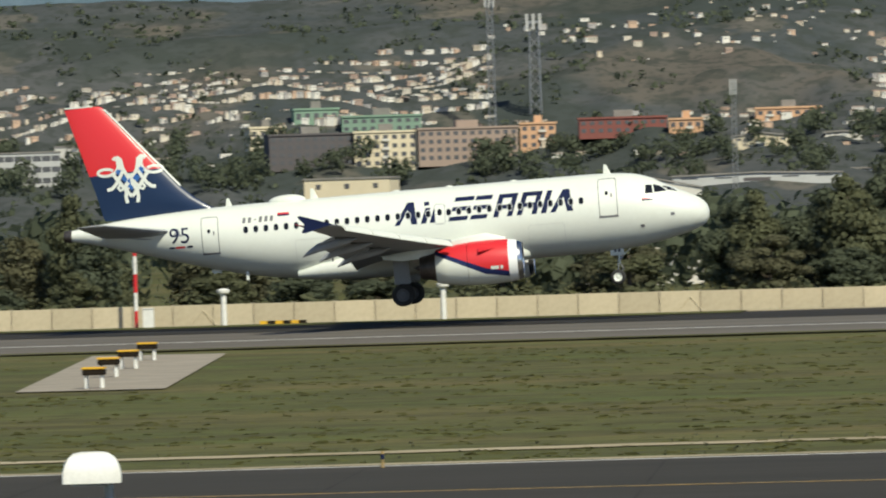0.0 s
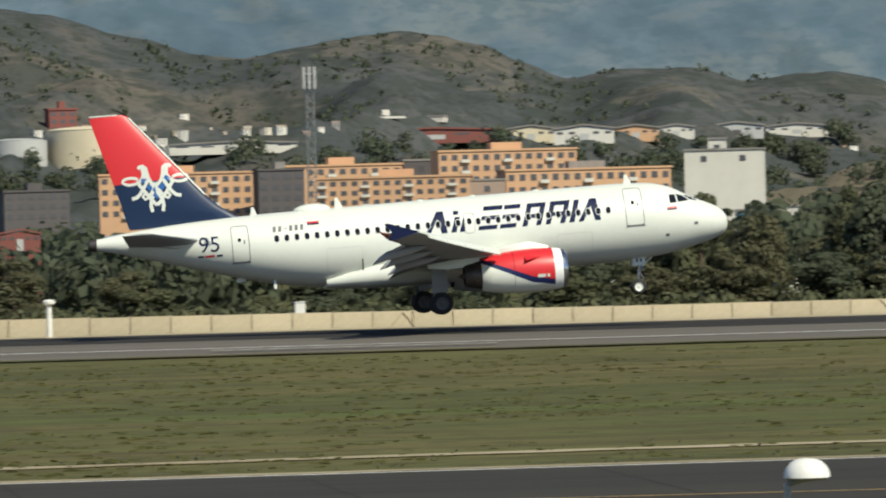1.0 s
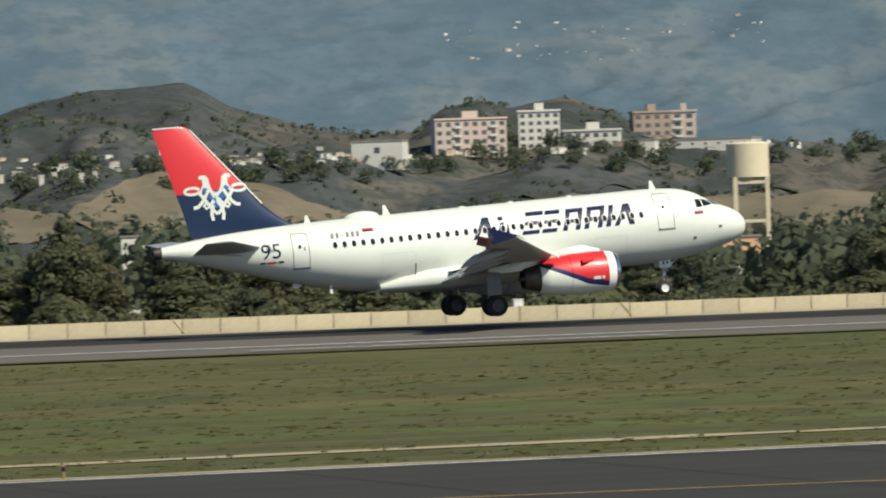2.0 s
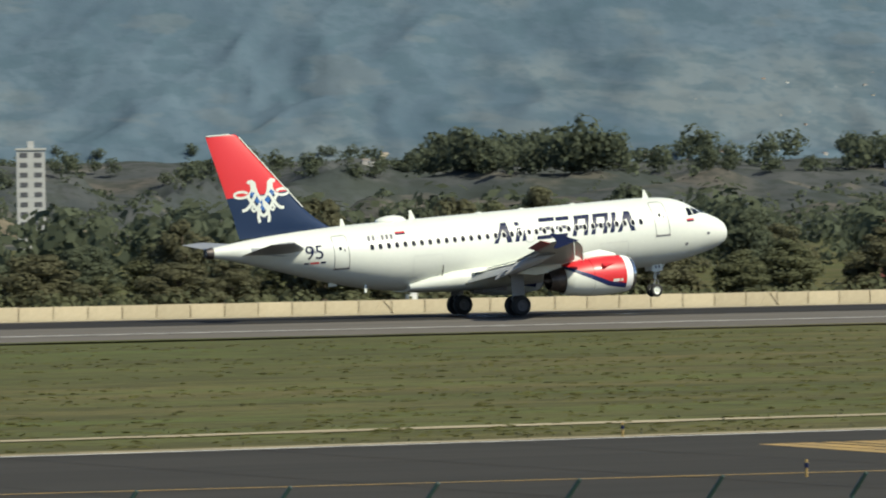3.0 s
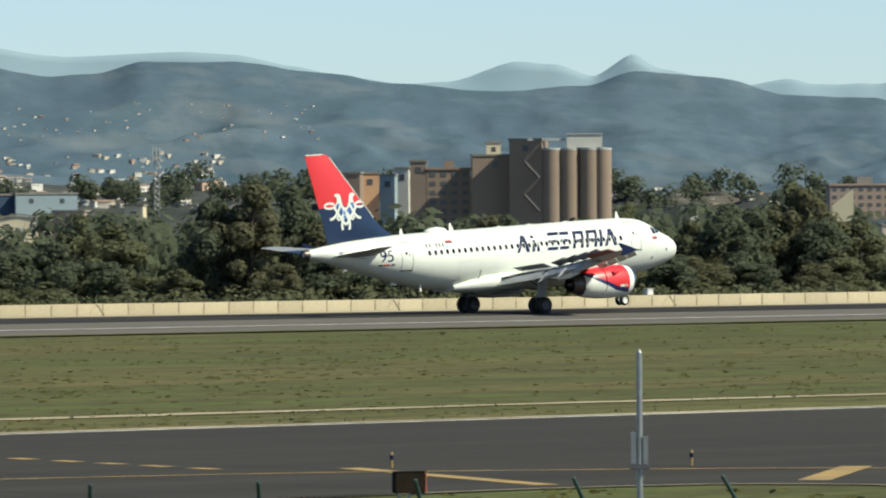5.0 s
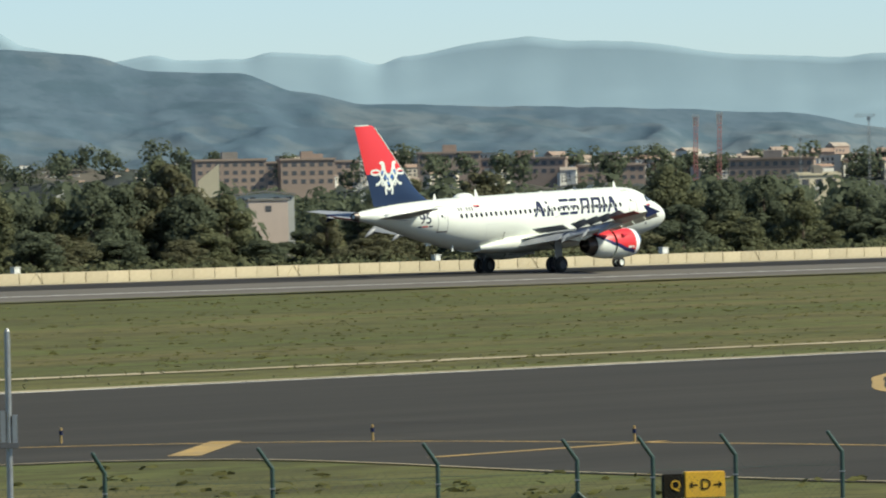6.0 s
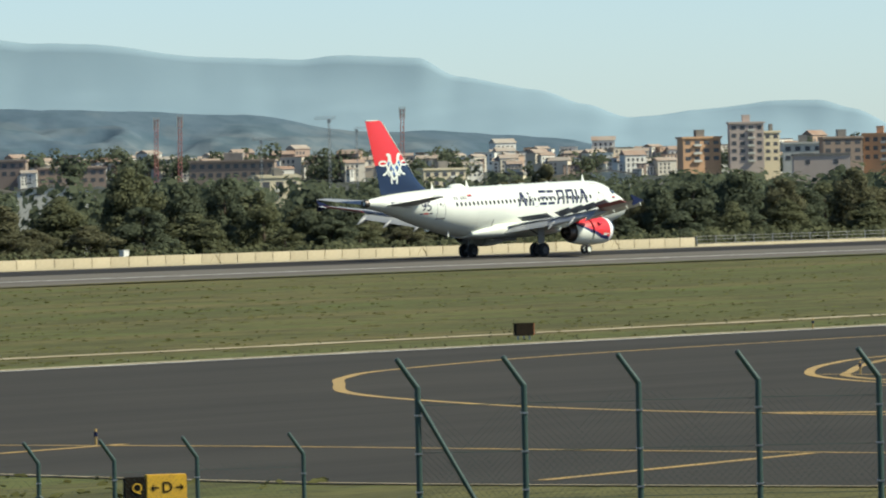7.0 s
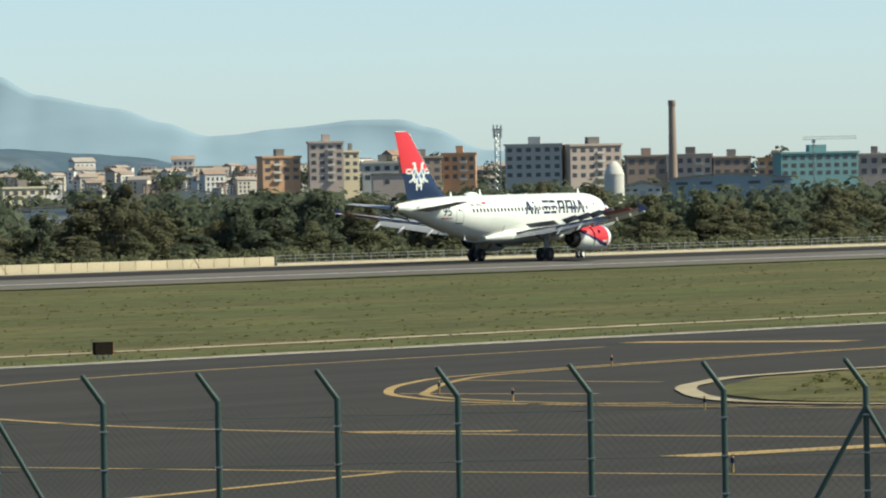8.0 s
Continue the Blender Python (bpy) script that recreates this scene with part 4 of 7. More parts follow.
def build_airliner():
    plane = empty("airliner", label="white twin-engined airliner with red and navy tail, landing gear down", category="airplane")
    body = part("fuselage", fuselage(), WHITE_PAINT, plane, "glossy white fuselage", smooth=40)
    part("exhaust_cone", lathe(bmesh.new(), [(0, 0.355), (0.2, 0.315), (0.42, 0.27), (0.43, 0.2), (0.3, 0.17), (0.29, 0.0)], Vector((-1, 0, 0.05)), Vector((-17.42, 0, 5.105)), 24), HOT_METAL, plane,
         "dark scorched tail exhaust", smooth=40)
    # belly fairing between the wings
    rings = []
    for x, w, top, low in ((6.6, 1.2, 2.6, 1.9), (5.9, 1.75, 2.85, 1.74), (4.2, 2.05, 3.05, 1.62), (1.5, 2.12, 3.1, 1.58), (-1.5, 2.12, 3.1, 1.58), (-3.0, 2.06, 3.0, 1.62), (-4.4, 1.8, 2.7, 1.72),
                           (-5.6, 1.3, 2.4, 1.85)):
        ring = []
        for i in range(28):
            a = 2 * math.pi * i / 28
            c, s_ = math.cos(a), math.sin(a)
            ring.append((x, w * math.copysign(abs(s_) ** 0.7, s_), (top + low) / 2 + (top - low) / 2 * math.copysign(abs(c) ** 0.75, c)))
        rings.append(ring)
    part("belly_fairing", loft(bmesh.new(), rings), WHITE_PAINT, plane, smooth=60)
    part("fairing_seal", skin_patch([(-3.64, 2.2), (-3.72, 2.2), (-3.74, 3.25), (-3.66, 3.25)], lift=0.16), DARK_GREY, plane, "dark rubber seal behind the wing root")
    # fin with dorsal fillet
    fin = part("tail_fin", blade([(0, -9.3, -15.6, 5.75, 0.045), (0, -10.05, -15.72, 6.12, 0.075), (0, -10.75, -15.83, 6.6, 0.1), (0, -11.35, -15.95, 7.15, 0.1), (0, -15.22, -17.24, 11.7, 0.095),
                                (0, -15.45, -17.27, 11.82, 0.05)], True), FIN_PAINT, plane, "red fin with a navy lower part", smooth=50)
    lead = []
    for z in np.linspace(7.3, 11.65, 8):
        u = (z - 7.15) / (11.7 - 7.15)
        le = -11.35 - u * 3.87
        lead.append([(le + 0.012, -0.085, z), (le + 0.05, 0, z), (le + 0.012, 0.085, z), (le - 0.06, 0.13 - 0.04 * u, z), (le - 0.06, -0.13 + 0.04 * u, z)])
    part("leading_edge", loft(bmesh.new(), lead), WHITE_PAINT, fin, "pale leading edge")
    part("tip_cap", block(-17.25, -15.75, -0.07, 0.07, 11.79, 11.87, bevel=0.02), WHITE_PAINT, fin, "white tip cap")
    build_emblem(fin)
    for side in (-1, 1):
        part("tailplane", blade([(side * 0.5, -11.7, -15.75, 4.85, 0.1), (side * 6.1, -14.95, -16.5, 5.5, 0.09), (side * 6.22, -15.3, -16.52, 5.52, 0.04)]), GREY_PAINT, plane, "grey tailplane", smooth=50)
        part("tailplane_seal", skin_seal(side), GREY_PAINT, plane)
        build_wing(plane, side)
        build_engine(plane, side)
        build_main_gear(plane, side)
    build_cabin(plane)
    # aerials and domes on the back
    for x, h, lean, z in ((-9.0, 0.42, 0.16, 5.99), (-4.55, 0.55, 0.28, 6.0), (10.9, 0.5, 0.24, 5.96)):
        part("blade_aerial", blade([(0, x + lean, x - 0.24 + lean * 0.2, z - 0.05, 0.1), (0, x, x - 0.14, z + h, 0.12)], True), WHITE_PAINT, plane, smooth=50)
    dome = bmesh.new()
    bmesh.ops.create_uvsphere(dome, u_segments=24, v_segments=12, radius=1.0)
    for v in dome.verts:
        v.co = Vector((v.co.x * (1.05 if v.co.x < 0 else 0.95) - 5.9, v.co.y * 0.5, 6.0 + v.co.z * 0.34))
    part("satellite_dome", dome, WHITE_PAINT, plane, smooth=60)
    for x in (-0.2, 2.6, 6.0):
        part("roof_beacon", lathe(bmesh.new(), [(0, 0.22), (0.05, 0.18), (0.09, 0.0)], Vector((0, 0, 1)), Vector((x, 0, 6.0)), 12), WHITE_PAINT, plane, smooth=60)
    part("drain_mast", block(-8.35, -8.2, -0.9, -0.82, 2.05, 2.5), WHITE_PAINT, plane)
    part("drain_mast", block(-10.2, -9.7, -0.05, 0.05, 2.55, 2.75), WHITE_PAINT, plane)
    nose_leg = build_nose_gear(plane)
    return plane, nose_leg


def skin_seal(side):
    """The plate on which the tailplane pivots."""
    bm = skin_patch([(-11.5, 4.62), (-11.7, 5.05), (-15.3, 5.22), (-15.2, 4.88), (-13.5, 4.6)], lift=0.012)
    if side > 0:
        for v in bm.verts:
            v.co.y = -v.co.y
    return bm


def fin_y(x, z):
    """Half thickness of the fin at x and z."""
    u = (z - 7.15) / 4.55
    le, te = -11.35 - 3.87 * u, -15.95 - 1.29 * u
    c = le - te
    f = min(max((le - x) / c, 0.0), 1.0)
    return 0.5 * c * (0.2969 * math.sqrt(f) - 0.126 * f - 0.3516 * f * f + 0.2843 * f ** 3 - 0.1036 * f ** 4)


def ribbon(bm, points, width, y, loop=False):
    """A flat band along points in (x, z), standing at y(x, z)."""
    pts = [Vector((p[0], 0, p[1])) for p in points]
    n = len(pts)
    left, right = [], []
    for i, p in enumerate(pts):
        d = (pts[(i + 1) % n] - pts[i - 1]) if loop else (pts[min(i + 1, n - 1)] - pts[max(i - 1, 0)])
        d.normalize()
        nrm = Vector((-d.z, 0, d.x)) * width / 2
        left.append(bm.verts.new((p.x + nrm.x, y, p.z + nrm.z)))
        right.append(bm.verts.new((p.x - nrm.x, y, p.z - nrm.z)))
    for i in range(n if loop else n - 1):
        j = (i + 1) % n
        bm.faces.new((left[i], left[j], right[j], right[i]))
    return bm


def build_emblem(fin):
    """A plain woven emblem of white bands with blue lozenges on each side of the fin."""
    for side in (-1, 1):
        y0 = 0.0
        cx, cz = -14.05, 7.8

        def arc(ax, az, rx, rz, a0, a1, n=12):
            return [(ax + rx * math.cos(radians(a0 + (a1 - a0) * k / n)), az + rz * math.sin(radians(a0 + (a1 - a0) * k / n))) for k in range(n + 1)]

        bm = bmesh.new()
        w = 0.185
        for mir in (1, -1):
            f = lambda pts: [(cx + mir * px, cz + pz) for px, pz in pts]
            ribbon(bm, f([(0.86, 1.12), (0.78, 1.22), (0.6, 1.24), (0.46, 1.12), (0.42, 0.86), (0.36, 0.6), (0.1, 0.12), (-0.14, -0.28), (-0.3, -0.58), (-0.33, -0.88), (-0.27, -1.18)]), w, y0)
            ribbon(bm, f([(0.58, 1.2), (0.55, 1.0), (0.53, 0.8), (0.6, 0.62)]), w * 1.75, y0)
            ribbon(bm, f([(0.62, 0.7), (0.78, 0.5), (0.92, 0.36)]), w * 0.9, y0)
            ribbon(bm, f([(0.92, 0.38), (0.66, 0.0), (0.4, -0.36), (0.18, -0.66), (0.0, -0.84)]), w, y0)
            ribbon(bm, f([(0.4, 0.5), (0.64, 0.1), (0.84, -0.2), (1.06, -0.38), (1.3, -0.42)]), w, y0)
            ribbon(bm, f([(0.12, 0.36), (-0.2, -0.1), (-0.44, -0.42), (-0.6, -0.5), (-0.72, -0.36), (-0.6, -0.22)]), w * 0.8, y0)
            ribbon(bm, f(arc(1.3, 0.5, 0.42, 0.18, 200, 520)), w * 0.8, y0)
        for v in bm.verts:
            v.co.y = side * (fin_y(v.co.x, v.co.z) + 0.012)
        part("emblem_weave", bm, WHITE_PAINT, fin, "white woven emblem bands")
        for px, pz in ((-0.58, 0.5), (0.58, 0.5), (-0.3, 0.12), (0.3, 0.12), (0.0, -0.3), (0.0, -0.02)):
            bm = block(-0.15, 0.15, -0.004, 0.004, -0.15, 0.15, Matrix.Translation((cx + px, side * (fin_y(cx + px, cz + pz) + 0.006), cz + pz)) @ Matrix.Rotation(radians(40), 4, "Y"))
            part("lozenge", bm, LOGO_BLUE, fin, "mid-blue lozenge")


def wing_line(y):
    """Leading edge, trailing edge and height of the wing at a distance y from the middle."""
    u = (y - 1.6) / (16.4 - 1.6)
    le = 5.35 - (y - 1.6) * math.tan(radians(27.3))
    te = -1.35 if y < 6.4 else -1.35 - (y - 6.4) * 0.262
    return le, te, 2.62 + 1.55 * u + 0.38 * u * u


def build_wing(plane, side):
    levels = []
    for y in (1.2, 3.2, 4.8, 6.4, 9, 12, 14.5, 16.4, 16.75):
        le, te, z = wing_line(y)
        fold = 0.0 if y < 16.5 else 0.3
        levels.append((side * y, le - fold - 0.25, te + fold * 0.3, z, 0.14 - 0.0022 * y))
    wing = part("wing", blade(levels), GREY_PAINT, plane, "light grey swept wing", smooth=50)
    root = blade([(side * 1.0, 6.8, -3.4, 2.6, 0.12), (side * 2.0, 5.6, -2.0, 2.62, 0.13), (side * 3.0, 4.7, -1.5, 2.72, 0.13)])
    part("wing_root_fairing", root, WHITE_PAINT, wing, "white wing root fairing", smooth=50)
    # slats along the leading edge, out and down
    for y0, y1 in ((2.6, 4.7), (6.9, 9.1), (9.2, 11.4), (11.5, 13.7), (13.8, 16.0)):
        rings = []
        for y in (y0, y1):
            le, te, z = wing_line(y)
            c = 0.62 if y < 5 else 0.52
            rings.append([(le + dx * c + 0.05, side * y, z + dz * c - 0.1) for dx, dz in ((0.5, -0.42), (0.42, -0.1), (0.1, 0.2), (-0.5, 0.36), (-0.5, 0.31), (0.0, 0.08), (0.25, -0.15), (0.4, -0.45))])
        part("slat", loft(bmesh.new(), rings), WHITE_PAINT, wing, "extended pale slat", smooth=40)
    # flaps, drooped behind the trailing edge
    for y0, y1 in ((2.1, 6.3), (6.5, 12.4)):
        rings = []
        for y in (y0, y1):
            le, te, z = wing_line(y)
            c = 1.25 if y < 6.4 else 1.25 - 0.06 * (y - 6.4)
            rings.append([(te + 0.15 + dx * c, side * y, z - 0.06 + dz * c) for dx, dz in ((0.12, -0.1), (0.1, 0.0), (-0.02, 0.03), (-0.5, -0.14), (-0.98, -0.42), (-1.0, -0.44), (-0.5, -0.27), (0.0, -0.15))])
        part("flap", loft(bmesh.new(), rings), GREY_PAINT, wing, "lowered grey flap", smooth=40)
    rings = []
    for y in (12.6, 15.9):
        le, te, z = wing_line(y)
        rings.append([(te + 0.5 + dx, side * y, z + 0.04 + dz) for dx, dz in ((0, 0), (-0.4, 0.03), (-1.0, 0.2), (-1.02, 0.17), (-0.4, -0.06), (0, -0.05))])
    part("aileron", loft(bmesh.new(), rings), DARK_RED, wing, "raised dark red aileron", smooth=40)
    # flap track fairings
    for y in (7.2, 9.9, 12.2):
        le, te, z = wing_line(y)
        rings = []
        for dx, w, h, dz in ((1.3, 0.03, 0.03, -0.2), (0.8, 0.15, 0.16, -0.28), (0.0, 0.21, 0.24, -0.38), (-0.7, 0.2, 0.23, -0.5), (-1.15, 0.12, 0.15, -0.7), (-1.5, 0.02, 0.03, -0.9)):
            rings.append([(te + dx, side * y + w * math.cos(2 * math.pi * k / 12), z + dz + h * math.sin(2 * math.pi * k / 12)) for k in range(12)])
        part("flap_track_fairing", loft(bmesh.new(), rings), GREY_PAINT, wing, "grey canoe-shaped fairing", smooth=60)
    # tip fence
    le, te, z = wing_line(16.6)
    fence = [(0.1, -0.04), (-0.5, 0.25), (-1.5, 0.72), (-1.66, 0.66), (-1.3, 0.08), (-1.32, -0.1), (-1.5, -0.46), (-1.3, -0.53), (-0.55, -0.26)]
    bm = bmesh.new()
    vs = [[bm.verts.new((le - 0.1 + dx, side * (16.72 + dy), z + dz * 0.72)) for dx, dz in fence] for dy in (0, 0.07)]
    n = len(fence)
    bm.faces.new(vs[0])
    bm.faces.new(vs[1])
    for i in range(n):
        bm.faces.new((vs[0][i], vs[0][(i + 1) % n], vs[1][(i + 1) % n], vs[1][i]))
    part("tip_fence", bm, NAVY, wing, "navy wing tip fence")
    # spoilers: hinged plates on top
    for y0, y1 in ((2.6, 5.6), (6.6, 8.3), (8.4, 10.0), (10.1, 11.6), (11.7, 13.1)):
        ym = (y0 + y1) / 2
        le, te, z = wing_line(ym)
        hinge_x, hinge_z = te + 0.95, z + 0.2
        slope0, slope1 = wing_line(y0), wing_line(y1)
        bm = bmesh.new()
        vs = []
        for lift in (0.0, 0.035):
            for y, li in ((y0, slope0), (y1, slope1)):
                for dx in (0.0, -0.85):
                    vs.append(bm.verts.new((li[1] - te + dx, side * (y - ym), li[2] - z + lift - (0.1 if dx else 0.0))))
        for f in ((0, 1, 3, 2), (4, 5, 7, 6), (0, 1, 5, 4), (2, 3, 7, 6), (0, 2, 6, 4), (1, 3, 7, 5)):
            bm.faces.new([vs[i] for i in f])
        sp = part("spoiler", bm, GREY_PAINT, wing, "grey hinged spoiler panel")
        sp.matrix_basis = pose(hinge_x, side * ym, hinge_z)
        SPOILERS.append((sp, hinge_x, side * ym, hinge_z))


SPOILERS, SLEEVES = [], []


def build_engine(plane, side):
    c = Vector((0, side * 5.75, 1.93))
    engine = part("engine_cowl", lathe(bmesh.new(), [(6.38, 0.86), (6.42, 0.9), (6.4, 0.94), (6.3, 0.99), (6.05, 1.06), (5.6, 1.11), (4.8, 1.15), (4.0, 1.14), (3.62, 1.115), (3.6, 1.0)],
                                             Vector((1, 0, 0)), c, 48), NACELLE_PAINT, plane, "white, red and navy engine cowl", smooth=50)
    sleeve = part("reverser_sleeve", lathe(bmesh.new(), [(3.58, 1.0), (3.6, 1.112), (3.2, 1.08), (2.5, 0.98), (1.95, 0.87), (1.93, 0.84), (2.6, 0.84)], Vector((1, 0, 0)), c, 48), NACELLE_PAINT, engine,
                  "sliding rear cowl in the same paint", smooth=50)
    SLEEVES.append(sleeve)
    part("cascade_duct", lathe(bmesh.new(), [(4.2, 1.0), (2.6, 0.93)], Vector((1, 0, 0)), c, 40), DARK_GREY, engine, "dark grille under the sleeve", smooth=50)
    part("inlet_lip", lathe(bmesh.new(), [(6.18, 1.035), (6.32, 0.99), (6.43, 0.93), (6.45, 0.89), (6.42, 0.855), (6.2, 0.83), (5.9, 0.82)], Vector((1, 0, 0)), c, 48), METAL, engine,
         "polished metal inlet lip", smooth=60)
    part("inlet_duct", lathe(bmesh.new(), [(6.2, 0.825), (5.4, 0.82), (5.3, 0.8), (5.3, 0.2), (5.75, 0.0)], Vector((1, 0, 0)), c, 32), DARK_GREY, engine, smooth=30)
    part("exhaust_nozzle", lathe(bmesh.new(), [(2.6, 0.8), (1.9, 0.74), (1.1, 0.56), (1.08, 0.5), (1.6, 0.5), (1.6, 0.3), (0.95, 0.12), (0.75, 0.0)], Vector((1, 0, 0)), c, 36), HOT_METAL, engine,
         "dark scorched exhaust nozzle", smooth=40)
    rings = []
    for x, w, z0, z1 in ((5.6, 0.06, 2.95, 3.15), (4.6, 0.16, 2.8, 3.45), (3.2, 0.2, 2.7, 3.3), (1.6, 0.2, 2.4, 3.0), (0.2, 0.16, 2.35, 2.8), (-0.8, 0.04, 2.5, 2.7)):
        rings.append([(x, side * 5.75 - w, z0), (x, side * 5.75 + w, z0), (x, side * 5.75 + w, z1 - 0.1), (x, side * 5.75 + w * 0.4, z1), (x, side * 5.75 - w * 0.4, z1), (x, side * 5.75 - w, z1 - 0.1)])
    part("pylon", loft(bmesh.new(), rings), WHITE_PAINT, plane, "white engine pylon", smooth=40)
    # strake and small painted marks on the cowl
    bm = bmesh.new()
    vs = [bm.verts.new((x, c.y - 1.0 + dy, z)) for x, z, dy in ((5.1, 2.62, 0.1), (4.2, 2.72, 0.05), (4.2, 2.5, -0.25), (4.4, 2.52, -0.22))]
    bm.faces.new(vs)
    part("strake", bm, RED_PAINT, engine)
    for x, w in ((5.0, 0.42), (5.36, 0.14)):
        bm = bmesh.new()
        ring = []
        for z in (1.55, 1.72):
            for xx in (x - w / 2, x + w / 2):
                ring.append(bm.verts.new((xx, c.y - math.sqrt(1.147 ** 2 - (z - c.z) ** 2) - 0.012, z)))
        bm.faces.new((ring[0], ring[1], ring[3], ring[2]))
        part("cowl_mark", bm, WHITE_PAINT, engine, "white bar of unreadable marking")


def wheel(parent, x, y, z, r, w, hub_mat, label=""):
    """A wheel: tyre with rounded shoulders, and a rim."""
    k = [(-w / 2, r * 0.58), (-w / 2, r * 0.78), (-w * 0.42, r * 0.92), (-w * 0.26, r * 0.99), (0, r), (w * 0.26, r * 0.99), (w * 0.42, r * 0.92), (w / 2, r * 0.78), (w / 2, r * 0.58)]
    tyre = part("tyre", lathe(bmesh.new(), k, Vector((0, 1, 0)), Vector((x, y, z)), 32), TYRE, parent, "black rubber tyre", smooth=50)
    h = [(-w * 0.5, r * 0.6), (-w * 0.38, r * 0.5), (-w * 0.3, r * 0.25), (-w * 0.42, r * 0.2), (-w * 0.42, 0), (w * 0.42, 0), (w * 0.42, r * 0.2), (w * 0.3, r * 0.25), (w * 0.38, r * 0.5), (w * 0.5, r * 0.6)]
    part("rim", lathe(bmesh.new(), h, Vector((0, 1, 0)), Vector((x, y, z)), 24), hub_mat, tyre, label, smooth=40)


def build_main_gear(plane, side):
    y = side * 3.795
    gear = part("main_gear_leg", bar((0, y, 0.6), (0.1, y, 1.5), 0.09, 0.1, 14), STRUT, plane, "grey landing gear strut", smooth=50)
    part("upper_strut", bar((0.1, y, 1.4), (0.25, y + side * 0.1, 2.75), 0.15, 0.19, 14), STRUT, gear, smooth=50)
    part("side_stay", bar((0.12, y, 1.75), (0.2, y - side * 1.5, 2.5), 0.07, 0.07, 10), STRUT, gear, smooth=50)
    part("axle", bar((0, y - 0.6, 0.585), (0, y + 0.6, 0.585), 0.08, 0.08, 12), STRUT, gear, smooth=50)
    bm = bmesh.new()
    tube(bm, (-0.12, y, 0.62), (-0.36, y, 1.0), 0.045)
    tube(bm, (-0.36, y, 1.0), (-0.05, y, 1.4), 0.045)
    part("torque_link", bm, STRUT, gear)
    part("leg_door", block(-0.42, 0.42, y + side * 0.2, y + side * 0.245, 1.15, 2.7, bevel=0.015), GREY_PAINT, gear, "grey leg door")
    part("bay_door", block(-0.6, 1.0, side * 0.55, side * 0.6, 1.35, 1.75), GREY_PAINT, gear)
    for dy in (-0.465, 0.465):
        wheel(gear, 0, y + dy, 0.585, 0.585, 0.42, DARK_GREY)


def build_nose_gear(plane):
    x = 11.04
    leg = part("nose_gear_leg", bar((x, 0, 0.4), (x + 0.1, 0, 1.2), 0.055, 0.06, 12), METAL, plane, "bright nose gear strut", smooth=50)
    part("upper_strut", bar((x + 0.1, 0, 1.1), (x + 0.32, 0, 2.4), 0.09, 0.1, 12), WHITE_PAINT, leg, smooth=50)
    part("drag_stay", bar((x + 0.12, 0, 1.3), (x + 1.2, 0, 2.2), 0.05, 0.05, 8), WHITE_PAINT, leg)
    bm = bmesh.new()
    tube(bm, (x + 0.05, 0, 0.5), (x + 0.33, 0, 0.8), 0.03, n=8)
    tube(bm, (x + 0.33, 0, 0.8), (x + 0.13, 0, 1.15), 0.03, n=8)
    part("torque_link", bm, STRUT, leg)
    part("axle", bar((x, -0.32, 0.39), (x, 0.32, 0.39), 0.05, 0.05, 10), STRUT, leg)
    for s in (-1, 1):
        part("taxi_light", lathe(bmesh.new(), [(0, 0.03), (0.04, 0.1), (0.1, 0.11), (0.1, 0.0)], Vector((1, 0, 0)), Vector((x + 0.18, s * 0.17, 1.35)), 12), METAL, leg)
        door = part("gear_door", block(x - 0.28, x + 0.42, s * 0.42, s * 0.46, 1.52, 2.05, bevel=0.015), WHITE_PAINT, leg, "small white gear door")
        for dx in (-0.09, 0.12):
            part("door_mark", block(x + 0.07 + dx - 0.06, x + 0.07 + dx + 0.06, s * 0.465, s * 0.468, 1.7, 1.88), SEAM, door, "dark bar of unreadable marking")
        wheel(leg, x, s * 0.25, 0.39, 0.39, 0.22, WHITE_PAINT, "white wheel rim")
    return leg


